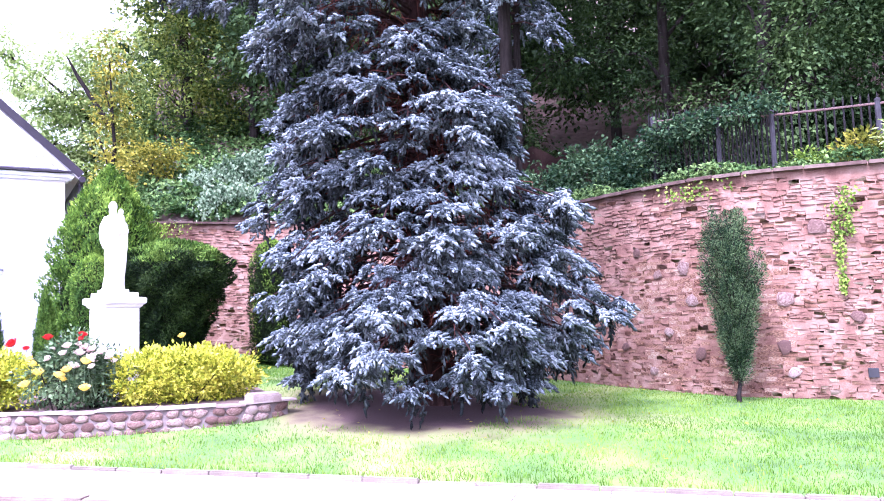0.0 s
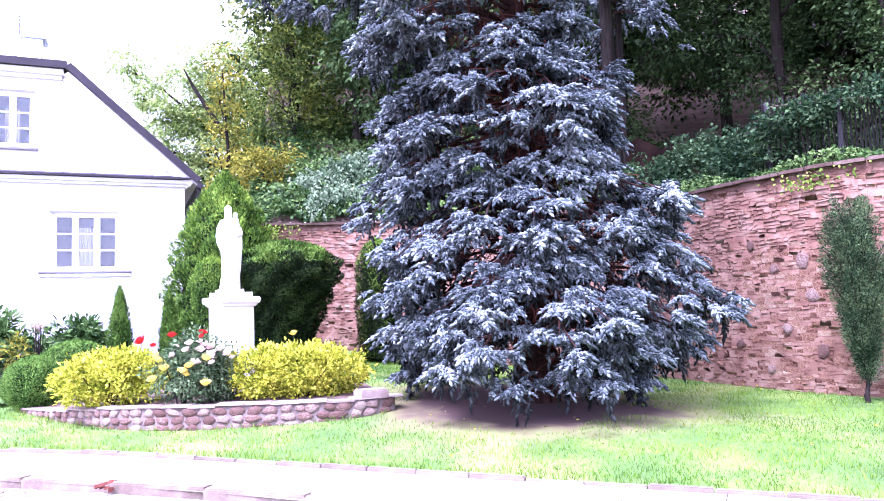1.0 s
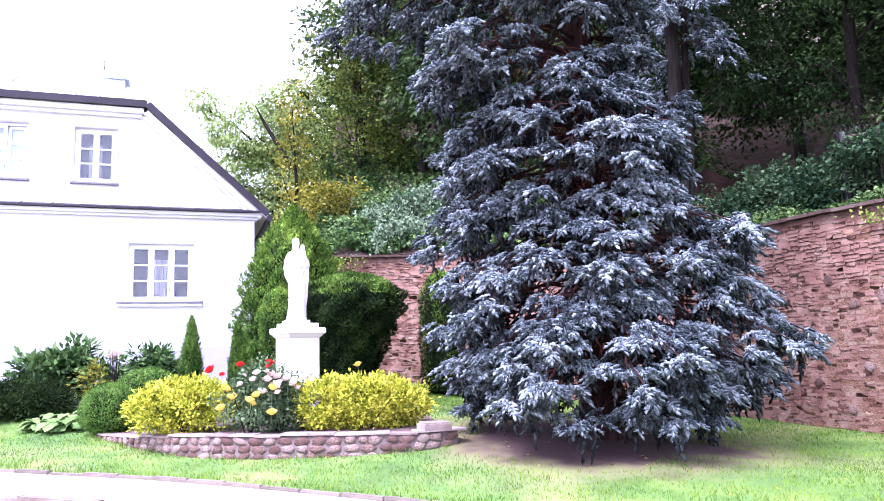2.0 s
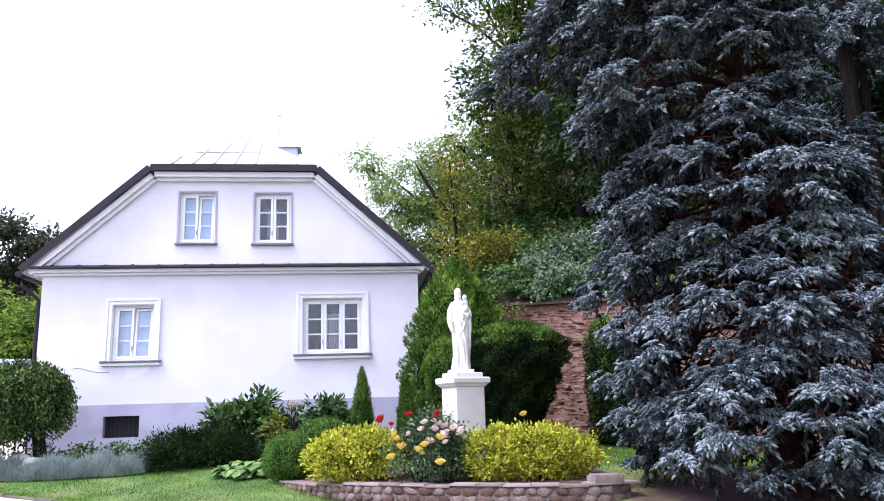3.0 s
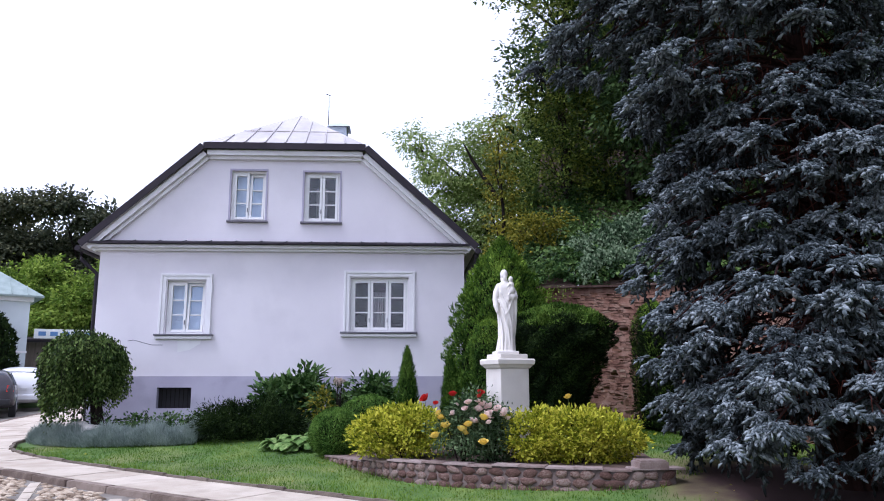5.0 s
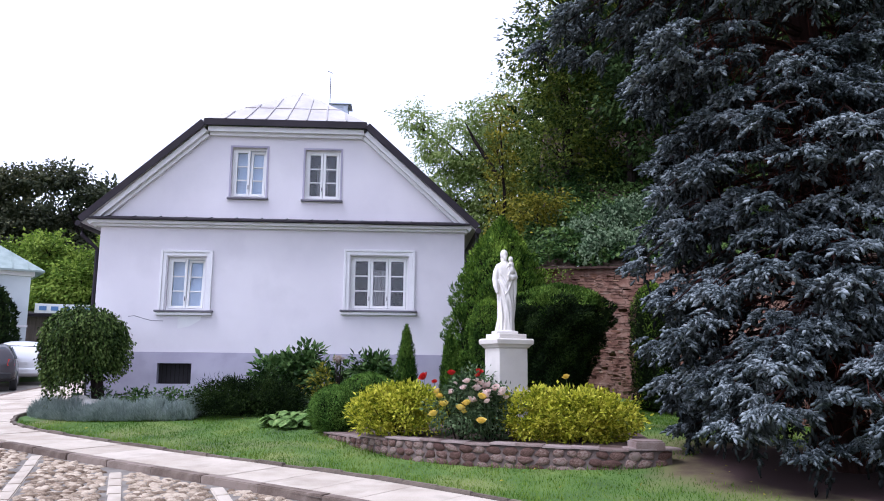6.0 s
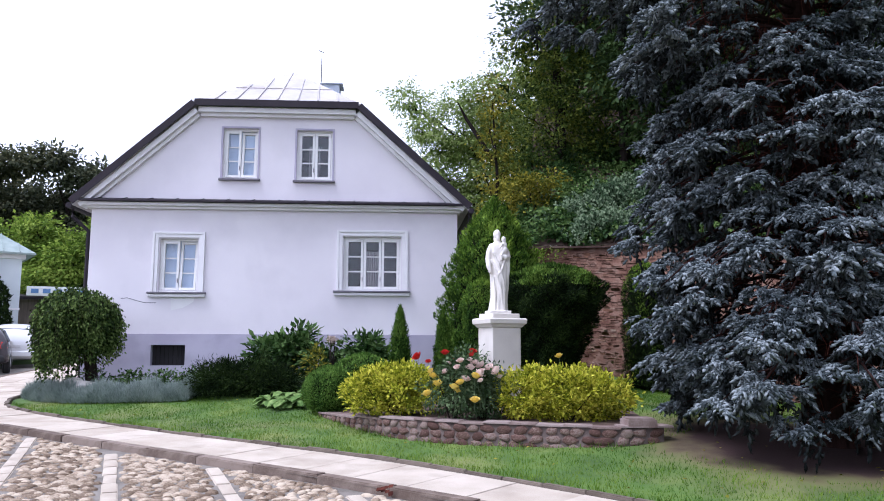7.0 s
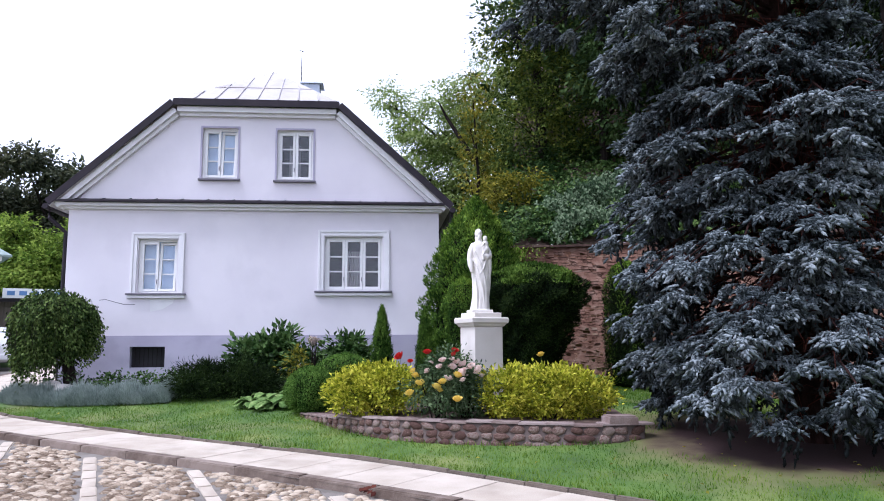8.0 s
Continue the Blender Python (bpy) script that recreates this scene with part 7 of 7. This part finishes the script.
# ---- bricks of the garden wall ----
def wall_bricks():
    rng = np.random.default_rng(77)
    total = WD[-1]
    boxes, single = [], 0
    unit_me = block_mesh("brick", 1, 1, 1, 0.04, M["brick"])

    def put(s, z, w, h, out):
        nonlocal single
        x, y = np.interp(s, WD, WALL[:, 0]), np.interp(s, WD, WALL[:, 1])
        tx, ty = np.interp(s, WD, WT[:, 0]), np.interp(s, WD, WT[:, 1])
        a = math.degrees(math.atan2(ty, tx))
        m = pose(x, y, z + h / 2, rng.normal() * 0.8, rng.normal() * 0.7, a + rng.normal() * 0.6) @ Matrix.Diagonal((w, 2 * out, h, 1))
        if 0.30 * total < s < 0.42 * total and 0.3 < z < 3.0 and single < 300 and rng.random() < 0.55:
            piece_at("brick", unit_me, garden_wall, m)
            single += 1
        else:
            boxes.append(np.array(m))

    z, row = 0.05, 0
    while z < 4.2:
        rough = z > 2.55
        h = 0.060 + 0.010 * rng.random() + (0.012 if rough else 0)
        s = rng.random() * 0.2
        while s < total:
            w = 0.10 + 0.11 * rng.random() + (0.09 * rng.random() ** 2 if rough else 0)
            top = float(wall_top(s / total))
            if z + h < top - 0.06 and rng.random() > (0.07 if rough else 0.02):
                put(s + w / 2, z + 0.012 * rng.normal() + 0.03 * math.sin(s * 0.9) + 0.015 * math.sin(s * 2.3 + row * 0.6), w - 0.010 - 0.012 * rng.random(), h * (0.70 + 0.26 * rng.random()), 0.0015 + (0.013 if rough else 0.0035) * rng.random() ** 2)
            s += w
        z += h
        row += 1
    base = np.array([(a, b, c) for a in (-0.5, 0.5) for b in (-0.5, 0.5) for c in (-1, 0)], float)
    quad = np.array([(0, 4, 5, 1), (0, 1, 3, 2), (4, 6, 7, 5), (1, 5, 7, 3), (0, 2, 6, 4)])
    m = np.array(boxes)
    v = np.einsum("nij,vj->nvi", m[:, :3, :3], base) + m[:, None, :3, 3]
    v += rng.normal(size=v.shape) * 0.006
    f = quad[None] + (np.arange(len(m)) * 8)[:, None, None]
    ob = npart("bricks", v.reshape(-1, 3), f.reshape(-1, 4), M["brick_rest"], garden_wall)
    tagged(ob, "worn red bricks", kind="stuff")
    # coping of thin stones along the top
    for s in np.arange(0, total - 0.3, 0.42):
        x, y, tx, ty = (np.interp(s + 0.2, WD, q) for q in (WALL[:, 0], WALL[:, 1], WT[:, 0], WT[:, 1]))
        me = block_mesh("coping_stone", 0.41, 0.5, 0.055, 0.012, M["wallcap"])
        piece_at("coping_stone", me, garden_wall, pose(x + ty * 0.17, y - tx * 0.17, float(wall_top((s + 0.2) / total)) + 0.015 + 0.012 * rng.random(), 0, 0, math.degrees(math.atan2(ty, tx)) + rng.normal()))
    # field stones set among the bricks
    shapes = [mesh_of("field_stone", *cobble_shape(rng), M["fieldstone"], True) for _ in range(5)]
    spots = [(0.392, 2.16, 0.17), (0.37, 2.25, 0.24), (0.365, 1.72, 0.2), (0.432, 1.62, 0.18), (0.385, 1.22, 0.17), (0.425, 0.98, 0.16), (0.36, 0.88, 0.2), (0.51, 0.92, 0.24), (0.305, 0.98, 0.23), (0.303, 1.7, 0.26), (0.28, 2.72, 0.28), (0.41, 2.55, 0.16), (0.33, 0.68, 0.2), (0.45, 2.3, 0.16), (0.30, 0.62, 0.18), (0.26, 1.4, 0.2), (0.235, 2.2, 0.22), (0.46, 1.2, 0.17), (0.40, 0.6, 0.15)]
    for s, z, w in spots:
        x, y, tx, ty = (np.interp(s * total, WD, q) for q in (WALL[:, 0], WALL[:, 1], WT[:, 0], WT[:, 1]))
        m = Matrix.Translation((x - ty * 0.012, y + tx * 0.012, z)) @ Matrix.Rotation(math.atan2(ty, tx) + math.pi, 4, "Z") @ Matrix.Rotation(radians(90), 4, "X") @ Matrix.Rotation(rng.random() * 6, 4, "Z") @ Matrix.Diagonal((w, w * 0.85, 0.022, 1))
        piece_at("field_stone", shapes[rng.integers(5)], garden_wall, m)
    s = 0.254 * total
    x, y, tx, ty = (np.interp(s, WD, q) for q in (WALL[:, 0], WALL[:, 1], WT[:, 0], WT[:, 1]))
    # Near-black block on the wall's face; the hole's shade is its colour.
    me = block_mesh("weep_hole", 0.13, 0.05, 0.13, 0.004, M["dark"])
    piece_at("weep_hole", me, garden_wall, pose(x - ty * 0.02, y + tx * 0.02, 0.68, 0, 0, math.degrees(math.atan2(ty, tx))))


M["wallcap"] = mat("dark_wall_cap", [(0.055, 0.032, 0.026), (0.095, 0.06, 0.048), (0.14, 0.10, 0.08)], 0.9, 4, 60, 0.4, obj=0.3, spec=0.15)
wall_bricks()


# ---- grass ----
def grass():
    rng = np.random.default_rng(88)
    n = 330000
    x, y = rng.uniform(-9, 11, n), rng.uniform(1.5, 17.5, n)
    keep = (side_of(LAWN_EDGE, x, y) > 0.05) & (side_of(WALL, x, y) < 30)
    bedside = side_of(BED, x, y)
    keep &= ~((bedside > -0.02) & (x > -2.3) & (x < 2.5) & (y < 13.5) & (y > 9.2))
    d = np.hypot(x - SPRUCE[0] + 0.1, y - SPRUCE[1] + 0.1) + 0.5 * np.sin(x * 3) * np.sin(y * 2.6)
    keep &= (d > 1.7) & ((d > 2.5) | (rng.random(n) < 0.4)) & (y < 15.3 + 0.05 * x)
    x, y = x[keep], y[keep]
    tuft = 0.5 + 0.5 * np.sin(x * 4.1 + np.sin(y * 3)) * np.sin(y * 4.7 + 1)
    h = (0.022 + 0.028 * rng.random(len(x))) * (0.7 + 0.6 * tuft)
    near = side_of(LAWN_EDGE, x, y) < 0.18
    h[near] *= 1.5
    h[np.abs(side_of(BED, x, y)) < 0.12] *= 1.8
    p = np.stack([x, y, lawn_z(x, y) - 0.004], 1)
    a = rng.random(len(x)) * 6.28
    w = 0.0045
    side = np.stack([np.cos(a), np.sin(a), 0 * a], 1) * w
    tip = p + np.stack([rng.normal(size=len(x)) * 0.35 * h, rng.normal(size=len(x)) * 0.35 * h, h], 1)
    v = np.stack([p - side, p + side, tip], 1).reshape(-1, 3)
    ob = npart("grass", v, np.arange(len(v)).reshape(-1, 3), M["blade"])
    tagged(ob, "short mown grass of the lawn", "grass", kind="stuff")
    n = 420
    x, y = rng.uniform(-7, 9, n), rng.uniform(4, 14, n)
    k = (side_of(LAWN_EDGE, x, y) > 0.1) & (side_of(BED, x, y) < -0.1)
    x, y = x[k], y[k]
    p = np.stack([x, y, lawn_z(x, y) + 0.035], 1)
    v, f = leaf_mesh(p, rng.normal(size=p.shape) * [1, 1, 0.2], rng.normal(size=p.shape) * 0.3 + [0, 0, 1], 0.05, 0.035)
    tagged(npart("fallen_leaves", v, f, M["leaf_yellow"]), "scattered small yellow leaves on the lawn", "leaves", kind="stuff")


grass()
